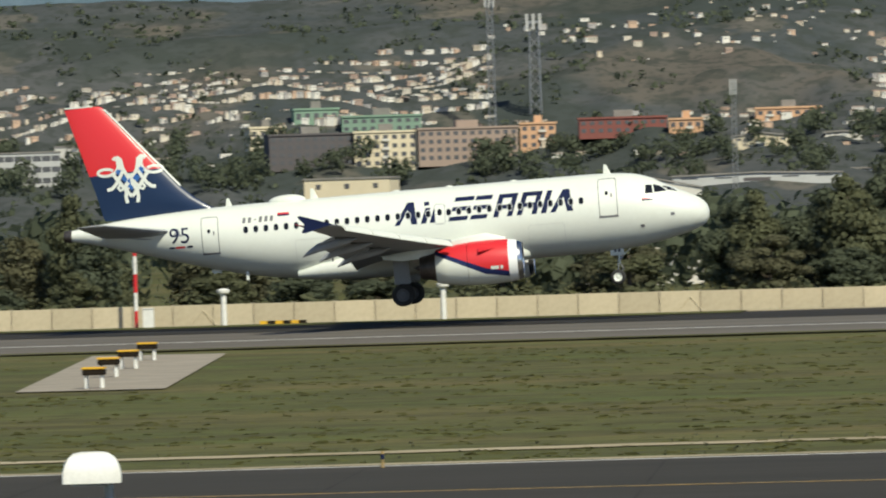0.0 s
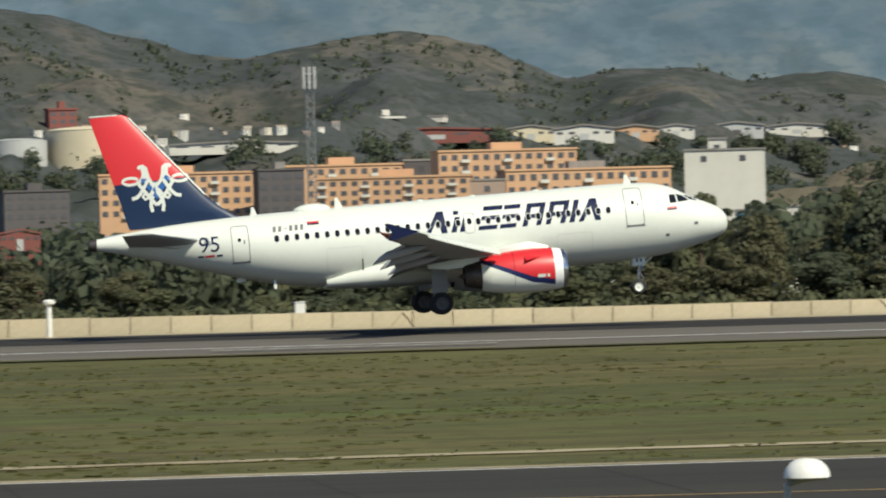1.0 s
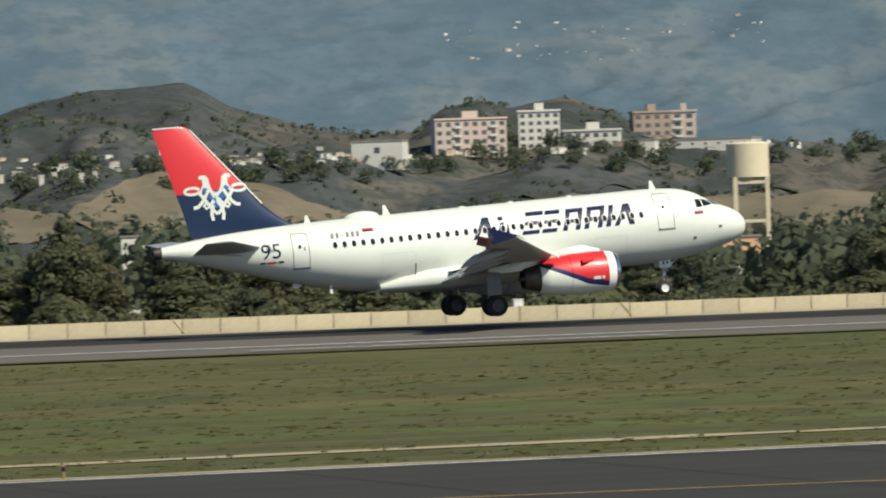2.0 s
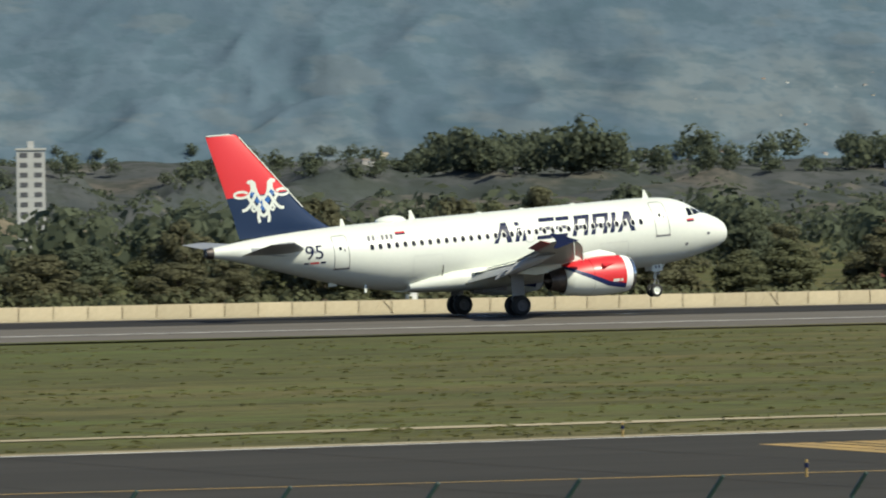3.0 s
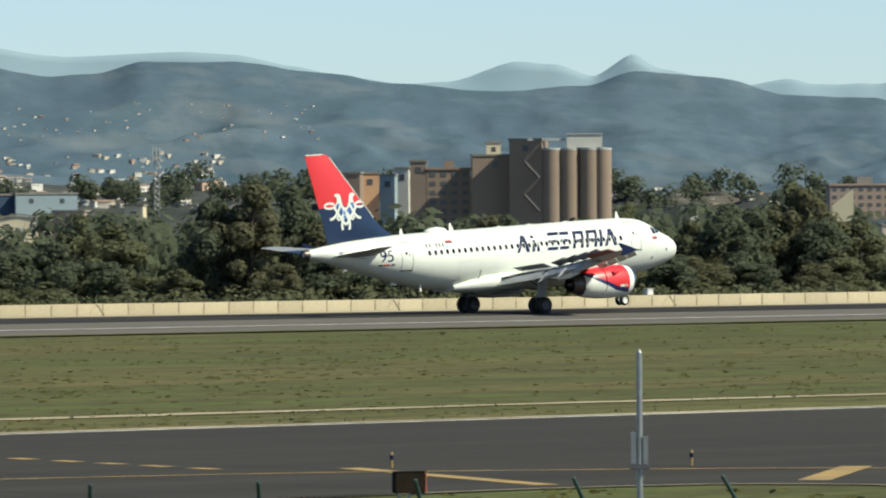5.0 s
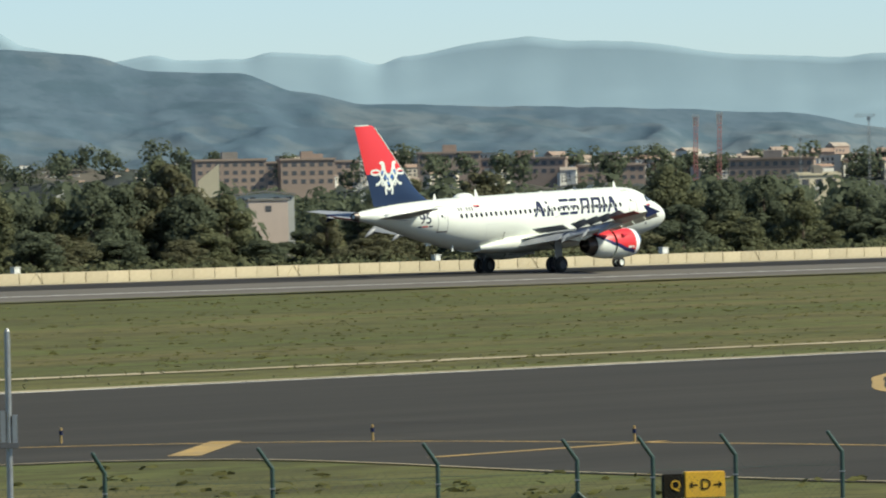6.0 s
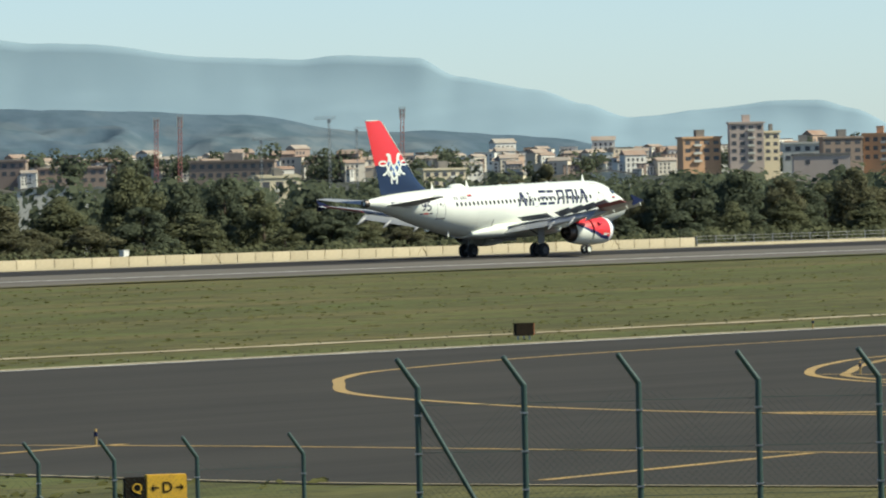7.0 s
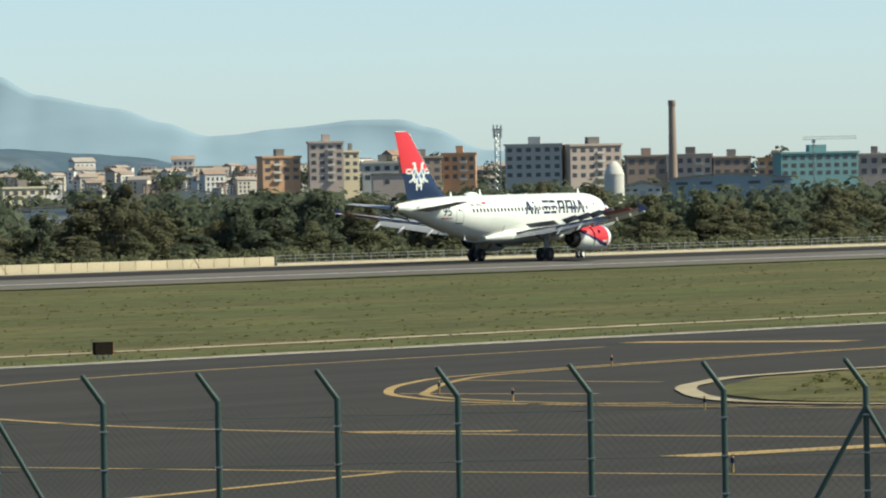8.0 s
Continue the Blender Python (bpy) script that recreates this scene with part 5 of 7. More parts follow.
def build_cabin(plane):
    # cabin windows
    pitch = 0.5335
    for i in range(34):
        x = -8.1 + i * pitch
        if abs(x - 2.1) < 0.18:
            continue
        bm = skin_patch(rounded(x, 4.68, 0.235, 0.34, 0.11), 0.12, lift=0.012)
        w = part("cabin_window", bm, GLASS, plane)
        ring = outline(x, 4.68, 0.3, 0.41, 0.14, 0.033)
        part("window_frame", ring, PALE_GREY, w)
    # doors
    for name, cx, cz, w, h in (("front_door", 10.9, 4.74, 0.98, 1.98), ("rear_door", -10.0, 4.55, 0.92, 1.92)):
        d = part(name, outline(cx, cz, w, h, 0.16, 0.035), SEAM, plane, "outlined cabin door")
        part("door_window", skin_patch(rounded(cx - 0.05, cz + 0.22, 0.16, 0.2, 0.07), lift=0.014), GLASS, d)
        part("door_sill", skin_patch([(cx - w * 0.52, cz - h / 2 - 0.06), (cx + w * 0.52, cz - h / 2 - 0.06), (cx + w * 0.52, cz - h / 2 + 0.03), (cx - w * 0.52, cz - h / 2 + 0.03)], lift=0.02), SEAM, d,
             "dark door sill")
        part("door_handle", skin_patch(rounded(cx + 0.2, cz + 0.1, 0.07, 0.2, 0.03), lift=0.014), SEAM, d)
    exit_ = part("overwing_exit", outline(2.1, 4.62, 0.56, 1.06, 0.14, 0.03), GREY_PAINT, plane, "outlined overwing exit")
    part("exit_panel", skin_patch(rounded(2.1, 4.62, 0.5, 1.0, 0.12), lift=0.0105), WHITE_PAINT, exit_)
    part("exit_window", skin_patch(rounded(2.1, 4.72, 0.235, 0.34, 0.11), 0.12, lift=0.016), GLASS, exit_)
    for cx, cz, w, h in ((7.6, 3.0, 1.9, 1.25), (-4.6, 3.3, 1.9, 1.25)):
        part("cargo_door", outline(cx, cz, w, h, 0.1, 0.014), PALE_GREY, plane)
    # flight deck windows
    for poly in ([(12.86, 4.76), (12.9, 5.22), (13.22, 5.2), (13.26, 4.78)], [(13.34, 4.79), (13.3, 5.22), (13.62, 5.12), (14.0, 4.84)], [(13.72, 5.1), (14.08, 4.86), (14.52, 4.76), (14.3, 4.93), (13.95, 5.08)]):
        part("flight_deck_window", skin_patch(poly, 0.1, lift=0.012), GLASS, plane)
        bm = skin_patch(poly, 0.1, lift=0.012)
        for v in bm.verts:
            v.co.y = -v.co.y
        part("flight_deck_window", bm, GLASS, plane)
    # airline title as plain slanted shapes
    for x, w, h, kind in ((-0.3, 1.2, 1.16, 0), (1.08, 0.28, 0.8, 1), (1.31, 0.28, 0.2, 7), (1.54, 0.56, 0.86, 2), (2.52, 0.98, 1.22, 3), (3.66, 0.86, 1.2, 4), (4.86, 1.0, 1.18, 5), (6.1, 1.04, 1.18, 6),
                          (7.36, 0.28, 1.16, 1), (7.86, 1.2, 1.16, 0)):
        title_shape(plane, x, 4.2 if kind != 7 else 5.12, w, h, kind)
    # number 95, registration bars, small flag
    number = bpy.data.curves.new("number", "FONT")
    number.body, number.size, number.align_x, number.align_y = "95", 1.15, "CENTER", "CENTER"
    tmp = new("number_tmp", number)
    me = tmp.to_mesh()
    bm = bmesh.new()
    bm.from_mesh(me)
    tmp.to_mesh_clear()
    bpy.data.objects.remove(tmp)
    bpy.data.curves.remove(number)
    bmesh.ops.triangulate(bm, faces=bm.faces)
    for v in bm.verts:
        v.co = Vector((-11.62 + v.co.x, 0, 4.62 + v.co.y))
    part("number_95", wrap(bm, 0.15, 0.012), NAVY, plane, "dark navy number 95")
    for cx, w, m in ((-12.08, 0.3, NAVY), (-11.62, 0.5, RED_PAINT), (-11.12, 0.3, NAVY)):
        part("slogan_bar", skin_patch([(cx - w / 2, 4.0), (cx + w / 2, 4.0), (cx + w / 2, 4.1), (cx - w / 2, 4.1)], lift=0.012), m, plane, "bar of unreadable lettering")
    for i in range(6):
        cx = -8.18 + i * 0.29
        h = 0.05 if i == 2 else 0.29
        part("registration_bar", skin_patch([(cx - 0.09, 5.17 - h / 2), (cx + 0.07, 5.17 - h / 2), (cx + 0.11, 5.17 + h / 2), (cx - 0.05, 5.17 + h / 2)], 0.1, lift=0.012), SEAM, plane, "dark registration bar")
    for cx, cz, w in ((-6.1, 5.26, 0.62), (12.95, 4.42, 0.55)):
        for k, m in ((0, RED_PAINT), (1, NAVY), (2, WHITE_PAINT)):
            part("flag_stripe", skin_patch([(cx - w / 2, cz + 0.07 - 0.09 * k), (cx + w / 2, cz + 0.07 - 0.09 * k), (cx + w / 2, cz + 0.16 - 0.09 * k), (cx - w / 2, cz + 0.16 - 0.09 * k)], lift=0.012), m, plane)
    for x, z in ((4.6, 2.35), (14.2, 3.6), (12.6, 3.1)):
        part("static_port", skin_patch(rounded(x, z, 0.22, 0.16, 0.06), lift=0.012), SEAM, plane)


def title_shape(plane, x, z, w, h, kind):
    """One of the plain slanted navy shapes of the airline title: a notched wedge, a bar, or a block with slots."""
    slant, s, t = 0.36, 0.27, 0.22
    if kind == 0:
        outline_ = [(0, 0), (s, 0), (0.74, h * 0.66), (w - s - 0.04, 0), (w, 0), (w - 0.12, h), (w - 0.46, h)]
        polys = [outline_]
        slant = 0.0
    else:
        boxes = {1: [(0, 0, w, h)], 7: [(0, 0, w, h)], 2: [(0, 0, s, h), (s, h - 0.24, w, h)],
                 3: [(0, 0, w, t), (0.02, h / 2 - t / 2, w, h / 2 + t / 2), (0.02, h - t, w + 0.06, h)],
                 4: [(0, 0, w, t), (0, h / 2 - t / 2, w, h / 2 + t / 2), (0, h - t, w, h)],
                 5: [(0, 0, s, h), (s, h - t, w - s, h), (s, 0.4, w - s, 0.62), (w - s, 0, w, h)],
                 6: [(0, 0, s, h), (s, h - t, w - s, h), (s, 0.4, w - s, 0.62), (w - s, 0, w, h)]}[kind]
        polys = [[(x0, z0), (x1, z0), (x1, z1), (x0, z1)] for x0, z0, x1, z1 in boxes]
    bm = bmesh.new()
    for poly in polys:
        bm.faces.new([bm.verts.new((x + px + slant * (pz + (z - 4.2)) * (kind != 7), 0, z + pz)) for px, pz in poly])
    bmesh.ops.triangulate(bm, faces=bm.faces)
    part("title_shape", wrap(bm, 0.2, 0.009), NAVY, plane, "plain slanted navy shape of the airline title")


airliner, nose_leg = build_airliner()


# ================= trees =================
def leaf_material(name, color, second):
    """Leaves: dull surface that also lets light through."""
    m = material(name, color, 0.95, second=second, scale=0.35, contrast=0.9, per_piece=0.2)
    nt = m.node_tree
    bsdf = nt.nodes["Principled BSDF"]
    bsdf.inputs["Specular IOR Level"].default_value = 0.03
    through_ = nt.nodes.new("ShaderNodeBsdfTranslucent")
    nt.links.new(bsdf.inputs["Base Color"].links[0].from_socket, through_.inputs["Color"])
    mix = nt.nodes.new("ShaderNodeMixShader")
    mix.inputs[0].default_value = 0.5
    nt.links.new(bsdf.outputs[0], mix.inputs[1])
    nt.links.new(through_.outputs[0], mix.inputs[2])
    nt.links.new(mix.outputs[0], nt.nodes["Material Output"].inputs["Surface"])
    return m


LEAVES = [leaf_material("olive_green_leaves", (0.16, 0.165, 0.092), (0.114, 0.126, 0.075)), leaf_material("dark_green_leaves", (0.124, 0.142, 0.092), (0.096, 0.112, 0.076)),
          leaf_material("brown_green_leaves", (0.16, 0.152, 0.09), (0.118, 0.122, 0.075))]
BARK = material("grey_brown_bark", (0.12, 0.09, 0.065), 0.95, second=(0.07, 0.055, 0.04), scale=3, bump=0.02)


LEAF_NORMALS = []


def leaf_cards(rng, centres, per, spread, size):
    """Small leaf sprays round clump centres: bent four-cornered pieces."""
    c = np.array(centres, float)
    c = np.repeat(c, np.maximum(1, (per * c[:, 3]).astype(int)), axis=0)
    n = len(c)
    v = rng.normal(size=(n, 3))
    v /= np.linalg.norm(v, axis=1)[:, None]
    p = c[:, :3] + v * (c[:, 3] * spread * rng.uniform(0.2, 1.0, n) ** 0.3 * 1.05)[:, None] * (1, 1, 0.85)
    # sprays lie roughly along the clump's skin
    u = np.cross(v, rng.normal(size=(n, 3)))
    u /= np.linalg.norm(u, axis=1)[:, None] + 1e-9
    w = np.cross(v, u) + v * rng.uniform(-0.25, 0.25, n)[:, None]
    s = (size * rng.uniform(0.6, 1.3, n))[:, None]
    quads = np.stack([p - u * s, p + w * s * 0.8, p + u * s, p - w * s * 0.8 + v * s * 0.12], axis=1)
    LEAF_NORMALS.append(np.repeat(v + rng.normal(size=(n, 3)) * 0.28 + (0, 0, 0.25), 4, axis=0))
    return [tuple(q) for q in quads.reshape(-1, 3).tolist()], [(4 * k + 3, 4 * k + 2, 4 * k + 1, 4 * k) for k in range(n)]


def foliage(name, verts, faces, mat, parent=None):
    """Leaves as one mesh, which shade softly as the round clumps that they make up."""
    ob = mesh_object(name, verts, faces, mat, parent, smooth=True)
    nrm = np.concatenate(LEAF_NORMALS)
    LEAF_NORMALS.clear()
    nrm /= np.linalg.norm(nrm, axis=1)[:, None] + 1e-9
    ob.data.normals_split_custom_set_from_vertices(nrm.tolist())
    return ob


def make_tree(seed, slim, mat, label):
    """A bushy tree 8 m high: tapered trunk, limbs and a ragged crown of leaf clumps."""
    rng = np.random.default_rng(seed)
    ob = empty("tree", pose(0, 0, -50), label, "tree", "trees behind the boundary wall")
    bm = bmesh.new()
    tube(bm, (0, 0, -0.3), (0.1, 0.05, 3.0), 0.24, 0.16, 9)
    tube(bm, (0.1, 0.05, 2.9), (0.0, 0.1, 6.6), 0.16, 0.05, 8)
    centres = []
    for k in range(44):
        h = rng.uniform(0.4, 7.6)
        reach = slim * 2.5 * (1 - ((h - 3.0) / 5.2) ** 2) * rng.uniform(0.45, 1.0)
        a = rng.uniform(0, 2 * math.pi)
        x, y = reach * math.cos(a), reach * math.sin(a)
        centres.append((x, y, h, rng.uniform(0.45, 1.25) * (1.0 if h < 6 else 0.7)))
        if k % 3 == 0:
            tube(bm, (0.05, 0.05, max(0.8, h - 1.4)), (x * 0.85, y * 0.85, h), 0.07, 0.025, 6)
    part("trunk", bm, BARK, ob, "grey-brown trunk with limbs", smooth=50)
    v, f = leaf_cards(rng, centres, 210, 1.05, 0.16)
    foliage("crown", v, f, mat, ob)
    return ob


TREE_LABELS = ["dense olive-green tree behind the boundary wall", "dark green bushy tree behind the boundary wall", "brownish green tree behind the boundary wall"]
TREES = [make_tree(11 + i, (1.0, 0.8, 1.15, 0.7, 0.95, 1.05)[i], LEAVES[i % 3], TREE_LABELS[i % 3]) for i in range(6)]
# tops of the trees that stand out along the wall: bearing, height over the eye's level in thousandths
TREE_TOPS = [(-12, -1), (-7.05, -1.9), (-6.56, 4), (-6.38, 0.3), (-4, -1.2), (-2, -0.8), (-1.02, 0), (-0.83, 1.5), (-0.5, -1.6), (-0.11, 2.8), (0.03, 3.6), (0.35, 3.6), (0.73, 3.8), (0.91, -2.5), (3.8, -3.4),
             (6.93, -4.5), (7.36, -3.9), (8.4, -1.5), (8.95, 0.3), (9.4, 2.6), (9.9, -0.3), (10.66, 3.2), (10.95, 3.9), (11.5, 1), (12.5, -1), (13.7, -2.7), (14.0, 2.1), (14.14, -1.3), (14.32, -5.6), (14.81, -0.4),
             (15.12, 0.2), (15.6, -1.8), (17.5, -2.5), (19.2, -3.2), (19.45, -9), (19.8, -9.5), (20.0, -5), (20.37, -3.8), (20.9, -2), (21.71, 0.4)]
TREE_TOPS += [(24, 0), (25.2, 3), (26.05, 2), (26.33, 2.8), (26.71, 1.9), (26.98, 3.6), (27.14, 1.5), (27.77, 3.9), (28.8, 1), (30.5, 2.2), (30.74, 0.4), (30.82, -6.4), (31.5, -6.6), (31.62, -0.6), (31.99, 2.8), (32.23, 1.1), (32.47, -3.1), (32.7, -5.9),
              (33.09, 0.2), (33.38, 1), (33.71, 0.1), (34.04, -1.6), (34.81, 3.3), (35.1, 4.9), (35.43, 3.6), (35.71, 4.2), (36.18, 2.3), (36.42, -1.1), (37.28, -2), (37.44, 2.2), (38.62, 4.6), (38.91, 6.2), (39.24, 6.2),
              (39.53, 1.2), (40.92, 1.9), (41.06, 2.7), (41.39, 0.2), (41.77, 1.4), (42.11, 3.5)]
TREE_TOPS += [(42.3, 0.6), (42.64, 0.8), (42.92, 3.2), (43.12, 3.6), (43.31, 1.8), (43.46, 6), (43.6, 5.1), (43.74, 1.7), (44.07, 0.7), (44.21, -2.7), (44.93, -2.9), (45.22, -0.5), (45.65, 2.2), (46.23, 3.7), (46.47, 0.7),
              (47.76, 4), (47.9, 2.7), (48.24, 2.2), (48.62, 2), (48.95, -0.2), (49.4, -0.4), (49.69, -1.8), (50.6, -1.5), (51.32, 2.6), (51.6, -1), (52.12, -2.7), (52.27, -0.3), (52.99, 1.9), (53.32, 0.1), (53.94, 1.5),
              (54.87, 1.6), (55.3, 1.5), (55.78, -0.4), (56.21, 0.3), (57.31, 0.3), (60, 0)]


def plant_trees():
    rng = np.random.default_rng(5)

    def grow(x, y, top, slim):
        s = max(top, 1.6) / 8.2
        wide = slim * s ** 0.6 * rng.uniform(0.85, 1.15)
        copy_thing(TREES[int(rng.integers(0, 6))], Matrix.LocRotScale((x, y, -0.05), Euler((rng.uniform(-0.04, 0.04), rng.uniform(-0.05, 0.05), rng.uniform(0, 6.28))), (wide, wide, s)))

    # the tall ones, each where it stands
    for g, up in TREE_TOPS[1:]:
        if up < -3.2:
            continue
        y = 405 + rng.uniform(-3, 4)
        x = y * math.tan(radians(g))
        grow(x, y, EYE + up * 0.001 * math.hypot(x, y), 0.95)
    # the lower growth between and behind them
    for y0, step, low, high in ((400, 6.6, 0.42, 0.68), (414, 8.4, 0.7, 0.95)):
        x = -64.0
        while x < 650:
            x += step * rng.uniform(0.6, 1.4)
            y = y0 + rng.uniform(-2.5, 3)
            g = math.degrees(math.atan2(x, y))
            grow(x, y, (EYE + min(knots(TREE_TOPS, g), 2.5) * 0.001 * math.hypot(x, y)) * rng.uniform(low, high), 1.45)
    for i, t in enumerate(TREES):
        t.matrix_basis = Matrix.LocRotScale((-100 - 6 * i, 406 + i, -0.05), Euler((0, 0, i)), (0.9, 0.9, 0.9))


plant_trees()


def far_woods():
    """Tree belts and single trees between the fields and the town."""
    rng = np.random.default_rng(8)
    verts, faces = [], []

    def crown(g, d, z, h, w):
        cs = []
        for _ in range(7):
            a = rng.uniform(0, 6.28)
            cs.append((d * math.sin(radians(g)) + w * 0.45 * math.cos(a) * rng.uniform(0, 1), d * math.cos(radians(g)) + w * 0.45 * math.sin(a) * rng.uniform(0, 1), z + h * rng.uniform(0.3, 0.85), w * 0.32))
        v, f = leaf_cards(rng, cs, 34 / w * 3.1, 1.0, w * 0.07)
        k = len(verts)
        verts.extend(v)
        faces.extend([tuple(i + k for i in q) for q in f])

    # a close belt behind the front trees
    x = -110.0
    while x < 760:
        x += rng.uniform(1.6, 3.2)
        y = rng.uniform(424, 470)
        g, d = math.degrees(math.atan2(x, y)), math.hypot(x, y)
        top = EYE + (min(knots(TREE_TOPS, g), 2.0) - rng.uniform(0.5, 3.5)) * 0.001 * d
        crown(g, d, 0, top * 1.12, rng.uniform(5, 8))
    for _ in range(620):
        x, y = rng.uniform(-120, 1300), rng.uniform(490, 760)
        g, d = math.degrees(math.atan2(x, y)), math.hypot(x, y)
        crown(g, d, 0, min(rng.uniform(4.5, 7.6), EYE + knots(TREE_TOPS, g) * 0.001 * d + 2.5), rng.uniform(5, 8))
    for g0, g1, up0, up1, n, size in ((-8, 12, 2, 9, 260, 5.0), (12, 27, 4, 8.5, 130, 4.5), (26.2, 31.2, 5.5, 8.0, 60, 7.5), (31, 44, 1.5, 5, 150, 6), (44, 60, 0, 2.2, 130, 6)):
        for _ in range(n):
            g, up = rng.uniform(g0, g1), rng.uniform(up0, up1)
            d, z = seat(g, up)
            crown(g, d, z - 0.5, size * rng.uniform(0.7, 1.4), size * rng.uniform(0.9, 1.5))
    # trees among the halls of the valley
    for g0, g1, n, lo, hi in ((31.5, 34.5, 26, 0.2, 2.0), (34.5, 44.2, 90, 0.6, 2.4), (44.2, 58.5, 110, -0.8, 0.6)):
        for _ in range(n):
            g, d = rng.uniform(g0, g1), rng.uniform(880, 980)
            crown(g, d, 0, (EYE + rng.uniform(lo, hi) * 0.001 * d) * 1.1, rng.uniform(5, 8))
    # the dark belt on the rise behind the fields
    for g, up in ((26.0, 8.4), (26.15, 9.5), (26.43, 11.1), (26.62, 9.4), (26.96, 9), (27.29, 11), (27.48, 11.8), (27.67, 10.6), (28.0, 9), (28.44, 8.8), (28.68, 7.4), (29.0, 7.4), (29.35, 7), (29.68, 6.8), (29.95, 7.4),
                  (30.25, 9.4), (30.4, 9.8), (30.54, 10.6), (30.75, 8.2)):
        d, z = seat(g, 5.0)
        h = (up - 5.0) * 0.001 * d
        for k in range(3):
            crown(g + rng.uniform(-0.06, 0.06), d + 4 * k, z - 0.5, h * (1.15 - 0.12 * k), h * rng.uniform(0.9, 1.25))
    ob = foliage("far_trees", verts, faces, LEAVES[1])
    tagged(ob, "dark green trees scattered before the town", "trees", kind="stuff")


far_woods()


def hill_scrub():
    """Bushes on the slopes, too many to count."""
    rng = np.random.default_rng(21)
    verts, faces = [], []
    for _ in range(11000):
        g = rng.uniform(-9, 36)
        s = rng.uniform(0.12, 0.79)
        d, z = slope_height(*NEAR_HILLS, g, s)
        if noise.noise((g * 0.9, s * 5, 2)) < -0.05:
            continue
        w = rng.uniform(1.2, 3.6)
        v, f = leaf_cards(rng, [(d * math.sin(radians(g)), d * math.cos(radians(g)), z + w * 0.2, w * 0.5)], 9 / w * 2, 0.9, w * 0.22)
        k = len(verts)
        verts.extend(v)
        faces.extend([tuple(i + k for i in q) for q in f])
    tagged(foliage("hillside_scrub", verts, faces, LEAVES[1]), "dark scrub bushes on the hillsides", "bushes", kind="stuff")


hill_scrub()


def low_shrubs():
    """Reeds and shrubs along the foot of the wall's far side, and tufts in the airfield grass."""
    rng = np.random.default_rng(31)
    verts, faces = [], []
    for _ in range(2200):
        x, y = rng.uniform(-100, 760), rng.uniform(390.5, 397.5)
        w = rng.uniform(0.7, 1.5)
        v, f = leaf_cards(rng, [(x, y, w * 0.55, w)], 17, 0.9, 0.22)
        k = len(verts)
        verts.extend(v)
        faces.extend([tuple(i + k for i in q) for q in f])
    tagged(foliage("wall_shrubs", verts, faces, LEAVES[0]), "scrubby shrubs and reeds behind the wall", "shrubs", kind="stuff")
    verts, faces = [], []
    for _ in range(900):
        x = rng.uniform(-60, 420)
        y = 183 + rng.normal() * 2.2 if rng.random() < 0.45 else 172.2 + abs(rng.normal()) * 1.2
        w = rng.uniform(0.08, 0.2)
        v, f = leaf_cards(rng, [(x, y, 0.02 + w * 0.3, w)], 34, 0.8, 0.05)
        k = len(verts)
        verts.extend(v)
        faces.extend([tuple(i + k for i in q) for q in f])
    tagged(foliage("grass_tufts", verts, faces, LEAVES[2]), "dry grass tufts in the airfield grass", "grass", kind="stuff")


low_shrubs()


def rough_grass():
    """The uneven growth of the airfield: small tufts, too many to count, in drifts."""
    rng = np.random.default_rng(41)
    spots = []
    while len(spots) < 12000:
        y = rng.uniform(173, 311)
        x = y * math.tan(radians(rng.uniform(-8, 58.5)))
        if -36 < x < -24 and y > 249:
            continue
        if noise.noise((x * 0.05, y * 0.06, 3.0)) + 0.6 * noise.noise((x * 0.3, y * 0.25, 8.0)) > rng.uniform(-0.55, 0.35):
            r = rng.uniform(0.06, 0.2)
            spots.append((x, y, -r * 0.45, r))
    while len(spots) < 12600:
        x, y = rng.uniform(20, 114), rng.uniform(96, 124)
        spots.append((x, y, ground_height(x, y) + 0.02, rng.uniform(0.05, 0.13)))
    while len(spots) < 13000:
        x, y = rng.uniform(178, 228), rng.uniform(104, 126)
        if y < 116 + (x - 176) * 0.5:
            spots.append((x, y, 0.08, rng.uniform(0.06, 0.16)))
    # drifts lie along the runway
    v, f = leaf_cards(rng, [(x / 3, y, z, r) for x, y, z, r in spots], 60, 1.0, 0.07)
    v = [(x * 3, y, z) for x, y, z in v]
    LEAF_NORMALS[-1] = LEAF_NORMALS[-1] * 0.25 + (0, 0, 1.0)
    tagged(foliage("rough_grass", v, f, TUFT_GRASS), "uneven green and dry grass tufts of the airfield", "grass", kind="stuff")


TUFT_GRASS = leaf_material("tuft_grass", (0.15, 0.15, 0.056), (0.115, 0.11, 0.048))
rough_grass()

# ================= town =================
def plaster(name, c):
    return material(name, c, 0.9, second=tuple(v * 0.86 for v in c), scale=0.12, contrast=0.9)


WHITEWALL = plaster("white_plaster", (0.64, 0.61, 0.54))
CREAM = plaster("cream_plaster", (0.66, 0.57, 0.4))
YELLOWWALL = plaster("yellow_plaster", (0.62, 0.5, 0.24))
ORANGEWALL = plaster("orange_brick", (0.6, 0.36, 0.21))
PINKWALL = plaster("pinkish_render", (0.56, 0.45, 0.38))
REDWALL = plaster("red_brown_cladding", (0.22, 0.075, 0.06))
BROWNWALL = plaster("brown_brick", (0.33, 0.25, 0.2))
DARKWALL = plaster("dark_and_shaded_render", (0.1, 0.09, 0.09))
GREYWALL = plaster("grey_concrete_wall", (0.46, 0.46, 0.44))
SILOWALL = plaster("brown_silo_concrete", (0.28, 0.21, 0.16))
